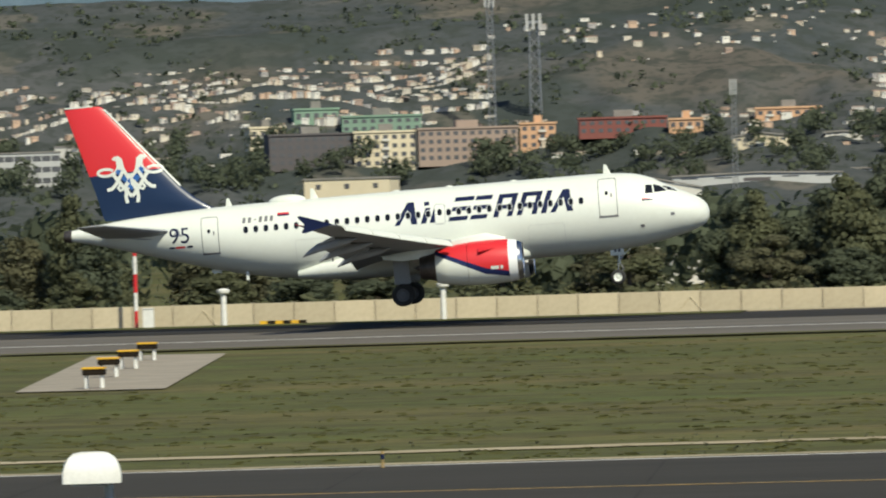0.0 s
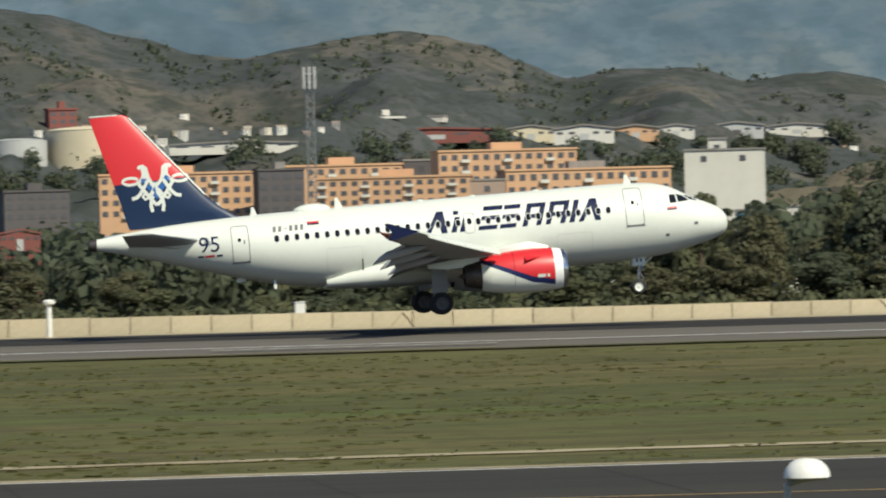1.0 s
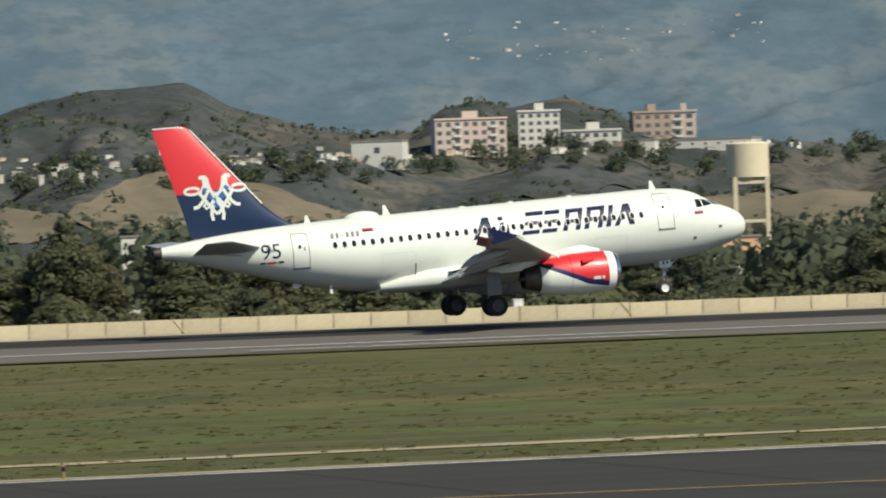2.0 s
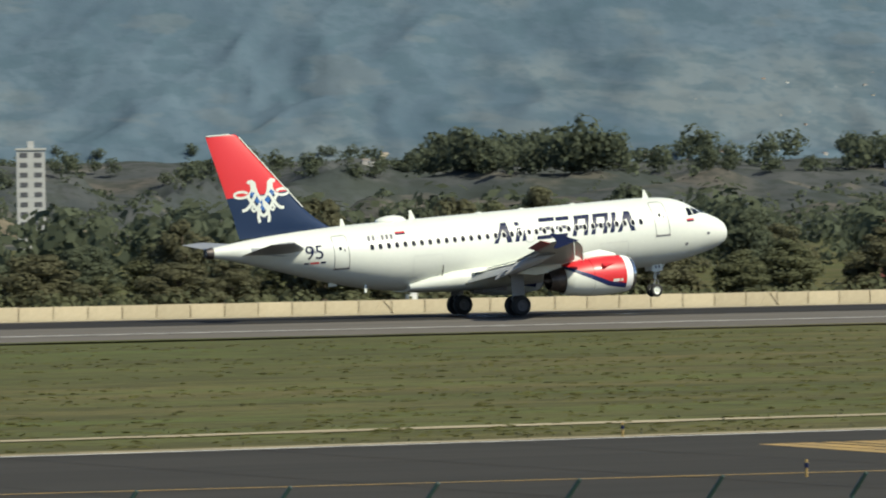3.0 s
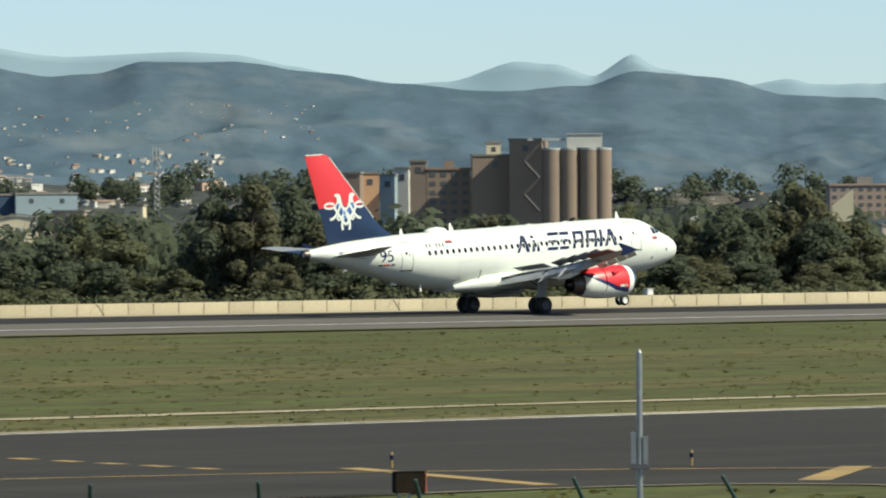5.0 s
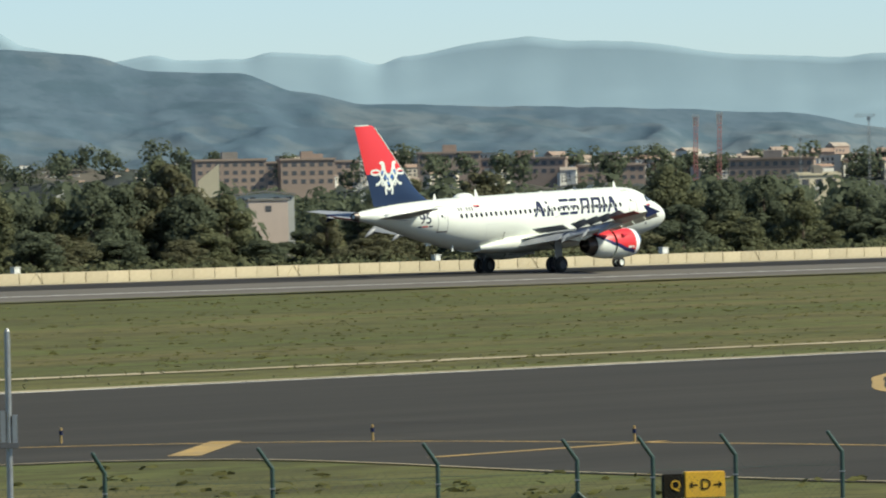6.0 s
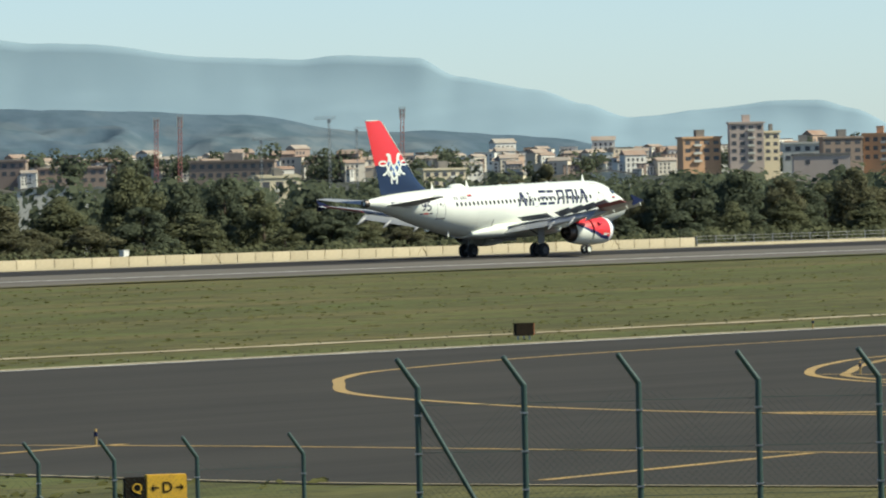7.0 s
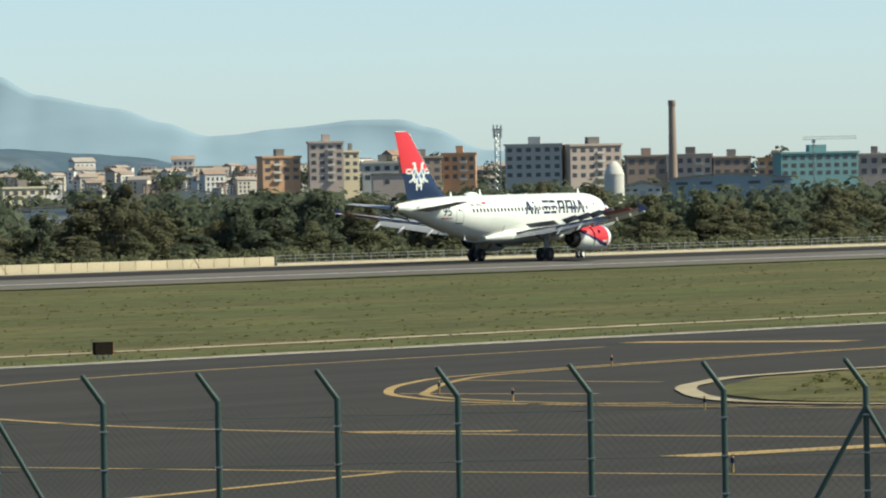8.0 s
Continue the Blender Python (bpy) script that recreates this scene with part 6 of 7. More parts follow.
BLUEWALL = plaster("blue_cladding", (0.06, 0.2, 0.36))
BLUEGREY = plaster("blue_grey_cladding", (0.3, 0.37, 0.4))
NAVYWALL = plaster("dark_blue_cladding", (0.04, 0.07, 0.12))
GREENGLASS = plaster("pale_green_cladding", (0.2, 0.3, 0.22))
TEALWALL = plaster("teal_scaffold_netting", (0.2, 0.36, 0.36))
LIMEWALL = plaster("lime_green_cladding", (0.2, 0.55, 0.12))
ROOF = material("grey_roof", (0.25, 0.23, 0.21), 0.9, second=(0.18, 0.17, 0.15), scale=0.3)
RED_STEEL = material("red_painted_steel", (0.4, 0.14, 0.13), 0.7)
WORDS = {id(m): w for m, w in ((WHITEWALL, "white"), (CREAM, "cream"), (YELLOWWALL, "yellow"), (ORANGEWALL, "orange"), (PINKWALL, "pinkish"), (REDWALL, "dark red"), (BROWNWALL, "brown"), (DARKWALL, "dark"),
                               (GREYWALL, "grey"), (SILOWALL, "brown concrete"), (BLUEWALL, "blue"), (BLUEGREY, "blue-grey"), (NAVYWALL, "dark blue"), (GREENGLASS, "pale green"), (TEALWALL, "teal"),
                               (LIMEWALL, "lime green"))}


# Dark panes lightened to grey: distance haze put into the window colour.
FAR_GLASS = material("haze_grey_window_glass", (0.11, 0.11, 0.115), 0.25, second=(0.07, 0.07, 0.075), scale=0.6)


def footing(g, up, d):
    """Where a building stands: distance, ground height."""
    if d == 0:
        return seat(g, up)
    if d <= 1280:
        return d, 0.0
    s = (d - 1280) / 620 * 0.8
    return d, max(0.0, min(slope_height(*NEAR_HILLS, g, s)[1], EYE + up * 0.001 * d))


def shell(name, g, wide, up0, up1, d, mat, turn, depth, label, category):
    """The common body of a building: returns the thing, its size and the height at which its seen front begins."""
    d, z0 = footing(g, up0, d)
    w, top = radians(wide) * d, EYE + up1 * 0.001 * d - z0
    ob = empty(name, place(g, d, z0, turn), label, category, "buildings of the town")
    return ob, d, w, top, w * depth, max(EYE + up0 * 0.001 * d - z0, 0.0)


def flats(g, wide, up0, up1, d, mat, turn=None):
    """A block of flats: body, parapet, roof huts, window by window, balconies."""
    turn = (round(g * 7.3) % 5 - 2) * 6 + 8 if turn is None else turn
    ob, d, w, h, dep, z0 = shell("apartment_block", g, wide, up0, up1, d, mat, turn, 0.45, WORDS[id(mat)] + " apartment block with rows of windows", "building")
    part("wall", block(-w / 2, w / 2, 0, dep, -1.0, h), mat, ob)
    t = 0.0006 * d
    bm = block(-w / 2 - t * 0.3, w / 2 + t * 0.3, -t * 0.3, dep + t * 0.3, h + 0.002, h + t * 0.5)
    part("parapet", bm, mat, ob)
    part("roof_hut", block(-w * 0.1, w * 0.12, dep * 0.3, dep * 0.7, h + t * 0.5 + 0.002, h + t * 2.2), ROOF if round(g * 10) % 2 else mat, ob)
    storey = 0.00135 * d if d < 1150 else 0.00105 * d
    floors = max(1, int((h - z0) / storey))
    bays = max(2, int(w / (storey * 1.15)))
    bw, bh = w / bays, (h - z0) / floors
    pane = bpy.data.meshes.new("window")
    bm = block(-bw * 0.27, bw * 0.27, -0.03, 0.02, bh * 0.24, bh * 0.74)
    bm.to_mesh(pane)
    bm.free()
    pane.materials.append(FAR_GLASS)
    sill = bpy.data.meshes.new("balcony")
    bm = block(-bw * 0.42, bw * 0.42, -bh * 0.28, -0.002, bh * 0.02, bh * 0.3)
    bm.to_mesh(sill)
    bm.free()
    sill.materials.append(WHITEWALL if mat is not WHITEWALL else GREYWALL)
    for i in range(bays):
        balcony = (i * 5 + round(g * 10)) % 4 == 0 and mat in (ORANGEWALL, CREAM, PINKWALL, YELLOWWALL)
        for k in range(floors):
            p = new("window", pane)
            p.parent = ob
            p.matrix_basis = pose(-w / 2 + (i + 0.5) * bw, -0.004, z0 + k * bh)
            if balcony:
                q = new("balcony", sill)
                q.parent = ob
                q.matrix_basis = pose(-w / 2 + (i + 0.5) * bw, -0.034, z0 + k * bh)
    return ob


def office(g, wide, up0, up1, d, mat):
    """An office block with bands of windows."""
    ob, d, w, h, dep, z0 = shell("office_building", g, wide, up0, up1, d, mat, 0, 0.4, "grey office building with long window bands", "building")
    part("wall", block(-w / 2, w / 2, 0, dep, -1.0, h), mat, ob)
    part("roof", block(-w / 2 - 0.2, w / 2 + 0.2, -0.2, dep + 0.2, h + 0.002, h + 0.3), ROOF, ob)
    n = 3
    for k in range(n):
        z = z0 + (h - z0) * (k + 0.25) / n
        for i in range(7):
            part("window", block(-w / 2 + w * (i + 0.06) / 7, -w / 2 + w * (i + 0.94) / 7, -0.03, 0.02, z, z + (h - z0) * 0.5 / n), FAR_GLASS, ob)


def plain(g, wide, up0, up1, d, mat):
    """A plain building: body, roof slab, a few openings."""
    turn = (round(g * 9.1) % 5 - 2) * 7 - 4
    ob, d, w, h, dep, z0 = shell("building", g, wide, up0, up1, d, mat, turn, 0.6, WORDS[id(mat)] + " flat-roofed building of the town", "building")
    part("wall", block(-w / 2, w / 2, 0, dep, -1.0, h), mat, ob)
    part("roof", block(-w / 2 - 0.1, w / 2 + 0.1, -0.1, dep + 0.1, h + 0.002, h + 0.0003 * d), ROOF, ob)
    s = min(0.0011 * d, (h - z0) * 0.4)
    for i in range(max(1, int(w / (s * 4)))):
        x = -w / 2 + (i + 0.5) * w / max(1, int(w / (s * 4)))
        part("window", block(x - s * 0.4, x + s * 0.4, -0.03, 0.02, h - s * 1.5, h - s * 0.7), FAR_GLASS, ob)


def shed(g, wide, up0, up1, d, mat):
    """A long low hall with a pitched roof, ribs and a door."""
    ob, d, w, h, dep, z0 = shell("industrial_hall", g, wide, up0, up1, d, mat, 0, 0.5, WORDS[id(mat)] + " industrial hall with a low pitched roof", "building")
    eave = z0 + (h - z0) * 0.72
    bm = bmesh.new()
    pts = [(-w / 2, -1.0), (w / 2, -1.0), (w / 2, eave), (0, h - 0.1), (-w / 2, eave)]
    a, b = [bm.verts.new((x, 0, z)) for x, z in pts], [bm.verts.new((x, dep, z)) for x, z in pts]
    bm.faces.new(a)
    bm.faces.new(b)
    for i in range(5):
        bm.faces.new((a[i], a[(i + 1) % 5], b[(i + 1) % 5], b[i]))
    part("wall", bm, mat, ob)
    bm = bmesh.new()
    t = 0.00025 * d
    for s in (-1, 1):
        vs = [bm.verts.new(p) for p in ((s * (w / 2 + t), -t, eave), (s * (w / 2 + t), dep + t, eave), (0, dep + t, h), (0, -t, h), (s * (w / 2 + t), -t, eave + t), (s * (w / 2 + t), dep + t, eave + t), (0, dep + t, h + t),
                                        (0, -t, h + t))]
        for f in ((0, 1, 2, 3), (4, 5, 6, 7), (0, 1, 5, 4), (1, 2, 6, 5), (2, 3, 7, 6), (3, 0, 4, 7)):
            bm.faces.new([vs[i] for i in f])
    part("roof", bm, ROOF if mat is not REDWALL else REDWALL, ob)
    part("door", block(-w * 0.08, w * 0.08, -0.04, 0.02, z0 * 0.9, z0 + (eave - z0) * 0.6), GREYWALL if mat is not GREYWALL else DARKWALL, ob)
    for i in range(5):
        if i != 2:
            x = -w / 2 + (i + 0.5) * w / 5
            part("window", block(x - w * 0.05, x + w * 0.05, -0.03, 0.02, z0 + (eave - z0) * 0.55, z0 + (eave - z0) * 0.8), FAR_GLASS, ob)


office(-6.94, 0.55, 4.58, 9.58, 0, GREYWALL)
plain(-6.6, 0.23, 7.07, 10.23, 0, WHITEWALL)
# One building: shade put into a dark wall, its lit face a cream one.
flats(-4.54, 0.72, 5.83, 11.0, 0, DARKWALL)
flats(-3.91, 0.53, 5.67, 11.09, 0, CREAM)
flats(-4.49, 0.38, 10.98, 14.73, 0, GREENGLASS)
flats(-3.94, 0.67, 10.69, 13.44, 0, GREENGLASS)
flats(-3.21, 0.85, 6.13, 11.31, 0, BROWNWALL)
flats(-2.62, 0.3, 7.83, 11.67, 0, ORANGEWALL)
flats(-1.9, 0.74, 8.78, 12.12, 0, REDWALL)
flats(-1.37, 0.28, 8.5, 11.67, 0, ORANGEWALL)
plain(-4.25, 0.74, 2.08, 4.34, 640, CREAM)
shed(-0.74, 0.47, 7.0, 9.33, 0, CREAM)
shed(-0.04, 0.31, 7.63, 9.21, 0, WHITEWALL)
shed(-0.78, 1.43, 2.2, 3.5, 0, GREYWALL)
flats(-4.91, 0.31, 8.69, 12.2, 0, CREAM)
flats(2.0, 0.19, 13.82, 17.74, 0, CREAM)
flats(2.24, 0.23, 13.87, 17.87, 0, CREAM)
flats(2.54, 0.35, 13.3, 17.72, 0, CREAM)
flats(2.91, 0.36, 11.87, 16.7, 0, CREAM)
plain(2.3, 0.78, 10.67, 13.67, 0, REDWALL)
plain(2.59, 1.52, 8.85, 11.52, 0, REDWALL)
flats(1.1, 1.03, 10.5, 12.92, 0, ORANGEWALL)
flats(-0.5, 0.55, 10.87, 12.87, 0, ORANGEWALL)
shed(-1.76, 1.02, -3.36, 3.4, 520, WHITEWALL)
shed(0.36, 2.29, 3.0, 3.7, 0, GREYWALL)
flats(4.98, 1.3, 0.4, 6.8, 720, ORANGEWALL)
flats(3.8, 0.57, 0.41, 4.75, 780, DARKWALL)
flats(5.87, 0.4, 0.48, 6.99, 715, DARKWALL)
flats(6.39, 1.02, 2.58, 7.42, 780, ORANGEWALL)
plain(7.05, 0.29, 2.87, 7.88, 785, DARKWALL)
flats(7.79, 1.18, 2.54, 9.04, 770, ORANGEWALL)
flats(6.81, 1.29, 1.31, 5.48, 690, ORANGEWALL)
plain(7.61, 0.31, 0.95, 4.7, 692, BROWNWALL)
flats(8.47, 1.41, 2.23, 5.98, 695, ORANGEWALL)
plain(9.61, 0.66, -1.04, 8.3, 560, WHITEWALL)
plain(9.56, 0.15, 5.49, 9.91, 566, WHITEWALL)
plain(9.9, 0.41, -5.09, -0.76, 510, BLUEWALL)
plain(10.15, 0.16, -5.79, -0.29, 505, WHITEWALL)
shed(7.99, 0.43, 10.37, 12.62, 0, CREAM)
shed(8.44, 0.51, 10.34, 12.51, 0, WHITEWALL)
shed(8.88, 0.38, 10.3, 12.31, 0, ORANGEWALL)
shed(9.22, 0.31, 10.4, 12.23, 0, WHITEWALL)
shed(9.73, 0.46, 10.25, 12.33, 0, GREYWALL)
shed(10.24, 0.52, 10.01, 11.93, 0, WHITEWALL)
shed(7.17, 1.19, 10.58, 12.58, 0, REDWALL)
flats(6.78, 0.3, 12.59, 14.26, 0, WHITEWALL)
plain(7.15, 0.21, 12.59, 14.26, 0, WHITEWALL)
shed(5.47, 1.08, 10.17, 11.34, 0, WHITEWALL)
shed(3.65, 0.34, -3.19, -0.77, 481, REDWALL)
flats(4.04, 0.25, 12.98, 16.72, 0, REDWALL)
plain(12.06, 0.28, 6.52, 7.85, 0, WHITEWALL)
shed(8.62, 0.42, -5.37, -0.88, 500, WHITEWALL)
plain(16.61, 0.44, 7.52, 11.19, 0, WHITEWALL)
flats(17.41, 0.61, 8.81, 14.06, 0, PINKWALL)
flats(17.99, 0.35, 8.71, 14.89, 0, WHITEWALL)
flats(18.43, 0.47, 9.29, 11.79, 0, WHITEWALL)
flats(18.95, 0.33, 10.32, 14.15, 0, BROWNWALL)
flats(19.21, 0.2, 10.16, 14.16, 0, PINKWALL)
plain(18.82, 0.29, 8.05, 10.05, 0, WHITEWALL)
plain(19.39, 0.79, 7.88, 9.88, 0, WHITEWALL)
plain(19.63, 0.4, -7.53, -4.61, 510, ORANGEWALL)
plain(19.57, 0.35, -10.41, -6.91, 509, WHITEWALL)
plain(14.58, 0.31, -5.64, -1.64, 505, WHITEWALL)
shed(22.02, 0.71, -2.81, -0.14, 600, WHITEWALL)
flats(22.75, 0.24, -1.81, 9.84, 900, GREYWALL)
shed(31.31, 0.93, -6.66, 0.18, 562, REDWALL)
plain(26.69, 0.14, -1.84, -0.59, 600, WHITEWALL)
shed(30.91, 1.98, -6.99, 0.01, 559, REDWALL)
# One hotel: shaded side coloured as a dark block, lit front as yellow.
plain(33.26, 0.32, 4.76, 8.6, 0, DARKWALL)
flats(33.69, 0.58, 5.21, 8.88, 0, YELLOWWALL)
plain(32.91, 0.79, -2.12, 0.3, 700, CREAM)
shed(27.49, 0.31, -2.77, -0.43, 560, WHITEWALL)
plain(31.03, 0.26, 0.01, 2.26, 800, GREYWALL)
plain(36.74, 0.38, 2.41, 4.58, 1000, NAVYWALL)
plain(37.2, 0.53, 2.54, 4.71, 1000, BLUEGREY)
shed(36.97, 0.55, -1.45, 1.72, 760, CREAM)
plain(37.38, 0.28, -0.81, 2.11, 765, BROWNWALL)
plain(37.93, 0.17, -0.44, 2.9, 800, CREAM)
shed(35.79, 0.67, 2.66, 4.33, 1000, WHITEWALL)
flats(33.8, 0.36, 5.32, 8.23, 0, YELLOWWALL)
# Two faces of one block: shade coloured brown, sunlit side coloured orange.
plain(39.71, 0.28, 0.33, 7.5, 820, SILOWALL)
plain(39.93, 0.16, 0.31, 7.48, 822, ORANGEWALL)
plain(40.08, 0.13, 0.3, 7.14, 830, BLUEGREY)
plain(40.2, 0.12, 0.29, 8.13, 835, WHITEWALL)
plain(40.34, 0.14, -0.14, 9.2, 820, SILOWALL)
flats(40.6, 0.37, -0.16, 8.01, 820, SILOWALL)
plain(40.99, 0.38, -0.61, 9.98, 815, SILOWALL)
plain(40.98, 0.12, 9.81, 11.9, 818, CREAM)
plain(41.25, 0.29, -0.63, 12.29, 812, SILOWALL)
plain(42.68, 0.07, 0.8, 2.72, 900, WHITEWALL)
flats(44.12, 0.6, 0.7, 5.29, 1500, BROWNWALL)
shed(44.4, 0.5, -1.23, 0.6, 700, WHITEWALL)
plain(44.43, 0.34, -4.0, -0.66, 672, PINKWALL)
flats(44.82, 0.81, 1.29, 4.79, 1600, BROWNWALL)
flats(45.97, 0.53, 2.54, 5.71, 1600, BROWNWALL)
flats(46.59, 0.72, 2.32, 4.66, 1600, BROWNWALL)
flats(47.31, 0.71, 2.23, 4.15, 1650, REDWALL)
flats(48.69, 0.72, 1.4, 3.9, 1600, BROWNWALL)
flats(49.07, 0.35, -0.65, 1.6, 1000, CREAM)
shed(47.17, 0.6, -1.23, 0.86, 706, WHITEWALL)
flats(44.77, 0.46, 1.43, 5.18, 1500, BROWNWALL)
flats(47.34, 0.57, 1.16, 3.41, 1600, BROWNWALL)
flats(49.07, 0.41, -0.56, 1.36, 1000, CREAM)
shed(51.87, 0.48, -1.34, 1.33, 1000, WHITEWALL)
plain(51.08, 0.14, -0.47, 1.2, 1000, CREAM)
flats(50.49, 0.38, -0.5, 2.0, 1500, CREAM)
flats(52.67, 0.34, 2.27, 5.77, 1500, ORANGEWALL)
flats(53.05, 0.29, 2.13, 7.8, 1500, PINKWALL)
flats(53.26, 0.14, 2.05, 6.39, 1510, CREAM)
flats(53.52, 0.33, 1.96, 4.63, 1550, WHITEWALL)
flats(53.86, 0.34, 1.83, 5.33, 1500, BROWNWALL)
flats(54.17, 0.28, 1.88, 5.72, 1505, ORANGEWALL)
plain(53.55, 0.1, 1.61, 2.95, 1000, LIMEWALL)
flats(54.8, 0.48, 1.91, 6.82, 1300, GREYWALL)
flats(55.33, 0.46, 1.71, 6.63, 1300, PINKWALL)
plain(51.08, 0.15, -0.91, 1.01, 800, CREAM)
flats(49.09, 0.35, -0.76, 1.4, 900, CREAM)
shed(50.8, 0.74, -2.06, -0.81, 759, WHITEWALL)
shed(55.72, 0.23, -0.93, 1.15, 900, WHITEWALL)
flats(55.76, 0.34, 1.98, 4.82, 1400, BROWNWALL)
flats(56.12, 0.38, 2.02, 4.86, 1400, PINKWALL)
flats(56.48, 0.32, 1.73, 4.39, 1400, BROWNWALL)
flats(56.84, 0.29, 1.6, 4.1, 1400, ORANGEWALL)
flats(57.22, 0.67, 1.46, 4.8, 1200, TEALWALL)
flats(57.68, 0.26, 1.3, 4.38, 1300, PINKWALL)
shed(56.46, 1.02, -0.43, 2.07, 869, BLUEGREY)
shed(55.72, 0.32, -1.01, 0.91, 852, WHITEWALL)
plain(53.68, 0.48, 0.8, 2.89, 900, PINKWALL)


def storage_tank(g, wide, up0, up1, d, mat, label):
    d, z0 = footing(g, up0, d)
    r, h = radians(wide) * d / 2, EYE + up1 * 0.001 * d - z0
    ob = empty("storage_tank", place(g, d, z0), label, "tank")
    part("shell", lathe(bmesh.new(), [(-6.0, r), (h * 0.84, r)], Vector((0, 0, 1)), Vector((0, 0, 0)), 40), mat, ob, smooth=40)
    part("roof", lathe(bmesh.new(), [(h * 0.84, r * 1.01), (h * 0.92, r * 0.75), (h * 0.98, r * 0.35), (h, 0.0)], Vector((0, 0, 1)), Vector((0, 0, 0)), 40), mat, ob, smooth=60)
    if mat is not CREAM:
        return
    a = radians(-72)
    part("stripe", block(r * math.cos(a) - r * 0.09, r * math.cos(a) + r * 0.09, r * math.sin(a) - 0.25, r * math.sin(a) + 0.4, 0.3, h * 0.83), BLUEWALL, ob, "blue painted stripe")


storage_tank(4.28, 0.79, 9.4, 14.3, 0, CREAM, "large cream storage tank with a blue stripe")
storage_tank(3.66, 0.48, 9.9, 12.7, 0, GREYWALL, "grey round storage tank beside the larger one")
storage_tank(55.48, 0.17, -1.0, 4.4, 800, WHITEWALL, "white upright storage tank")


def lattice_mast(g, up0, up1, d, wide, mat, name, label, jib=None, lean=0.0):
    """A lattice tower of four legs with cross bracing, and a jib where it is a crane."""
    d, z0 = footing(g, up0, d)
    h, w = EYE + up1 * 0.001 * d - z0, wide * 0.001 * d
    ob = empty(name, place(g, d, z0), label, "mast" if jib is None else "crane")
    r = w * 0.09
    for sx in (-1, 1):
        for sy in (-1, 1):
            part("leg", bar((sx * w / 2, sy * w / 2, -0.5), (sx * w * 0.4 + lean * h, sy * w * 0.4, h), r, r, 5), mat, ob)
    bm = bmesh.new()
    n = max(5, min(26, int(h / (w * 1.1))))
    for k in range(n):
        za, zb = h * k / n, h * (k + 1) / n
        for s in (-1, 1):
            x0, x1 = lean * za, lean * zb
            tube(bm, (-s * w * 0.45 + x0, -w * 0.45, za), (s * w * 0.45 + x1, -w * 0.45, zb), r * 0.6, n=4, caps=False)
            tube(bm, (-s * w * 0.45 + x0, w * 0.45, za), (s * w * 0.45 + x1, w * 0.45, zb), r * 0.6, n=4, caps=False)
    part("bracing", bm, mat, ob)
    if jib:
        a, b, t = (v * 0.001 * d for v in jib)
        bm = bmesh.new()
        for z in (h, h + t):
            tube(bm, (a, 0, z), (b, 0, z), r * 0.8, n=4)
        m = max(4, int((b - a) / (t * 1.5)))
        for k in range(m):
            tube(bm, (a + (b - a) * k / m, 0, h), (a + (b - a) * (k + 1) / m, 0, h + t), r * 0.5, n=4)
        part("jib", bm, mat, ob)
        part("cab", block(-w * 0.7, w * 0.7, -w * 0.7, w * 0.7, h - w * 1.6, h - 0.01), mat, ob)
    else:
        part("platform", block(-w * 0.8 + lean * h, w * 0.8 + lean * h, -w * 0.8, w * 0.8, h + 0.002, h + w * 0.25), mat, ob)
        for k in range(3):
            part("antenna", block(-w * 0.75 + k * w * 0.6 + lean * h, -w * 0.5 + k * w * 0.6 + lean * h, -w * 0.9, -w * 0.81, h * 0.93, h + w * 0.9), GREYWALL, ob)


LM = "grey steel lattice mast above the town"
for g, up0, up1, d, wide in ((6.13, 2, 21, 760, 1.3), (-3.0, 10, 30.5, 0, 1.0), (-2.63, 12, 26.5, 0, 1.6), (-0.96, 4, 16.8, 850, 0.7), (3.08, 3, 13, 800, 0.8), (38.13, 3, 10.8, 900, 0.8), (45.23, 0, 8.6, 880, 0.6),
                             (54.5, 0, 9.2, 890, 0.9), (31.81, 1, 7.2, 850, 0.5), (4.9, 3, 10.5, 800, 0.6)):
    lattice_mast(g, up0, up1, d, wide, GALVANISED, "lattice_mast", LM)
for g, up0, up1, d, wide, jib in ((49.52, 1, 9.9, 895, 0.35, (-2.1, 1.0, 0.35)), (49.75, 1, 8.3, 895, 0.3, (-0.4, 1.6, 0.3)), (48.94, 1, 7.0, 895, 0.3, (-1.3, 2.4, 0.3)), (57.17, 1, 6.9, 895, 0.35, (-1.6, 6.4, 0.4))):
    lattice_mast(g, up0, up1, d, wide, GALVANISED, "tower_crane", "slender grey tower crane above the city", jib)
for g, up1 in ((48.04, 10.2), (48.24, 10.5), (50.12, 10.9)):
    lattice_mast(g, 1, up1, 895, 0.6, RED_STEEL, "harbour_crane", "tall red harbour crane above the city", lean=0.02)


def chimney():
    d = 890
    ob = empty("brick_chimney", place(55.98, d, 0), "tall brown brick factory chimney", "chimney")
    h = EYE + 13.1 * 0.001 * d
    part("shaft", lathe(bmesh.new(), [(-0.5, 0.72), (h - 0.8, 0.44)], Vector((0, 0, 1)), Vector((0, 0, 0)), 24), BROWNWALL, ob, smooth=50)
    part("crown", lathe(bmesh.new(), [(h - 0.8, 0.45), (h - 0.7, 0.52), (h, 0.5), (h, 0.38), (h - 1.0, 0.36)], Vector((0, 0, 1)), Vector((0, 0, 0)), 24), BROWNWALL, ob, smooth=40)
    part("base", block(-1.0, 1.0, -1.0, 1.0, -0.5, 2.5), BROWNWALL, ob)


chimney()


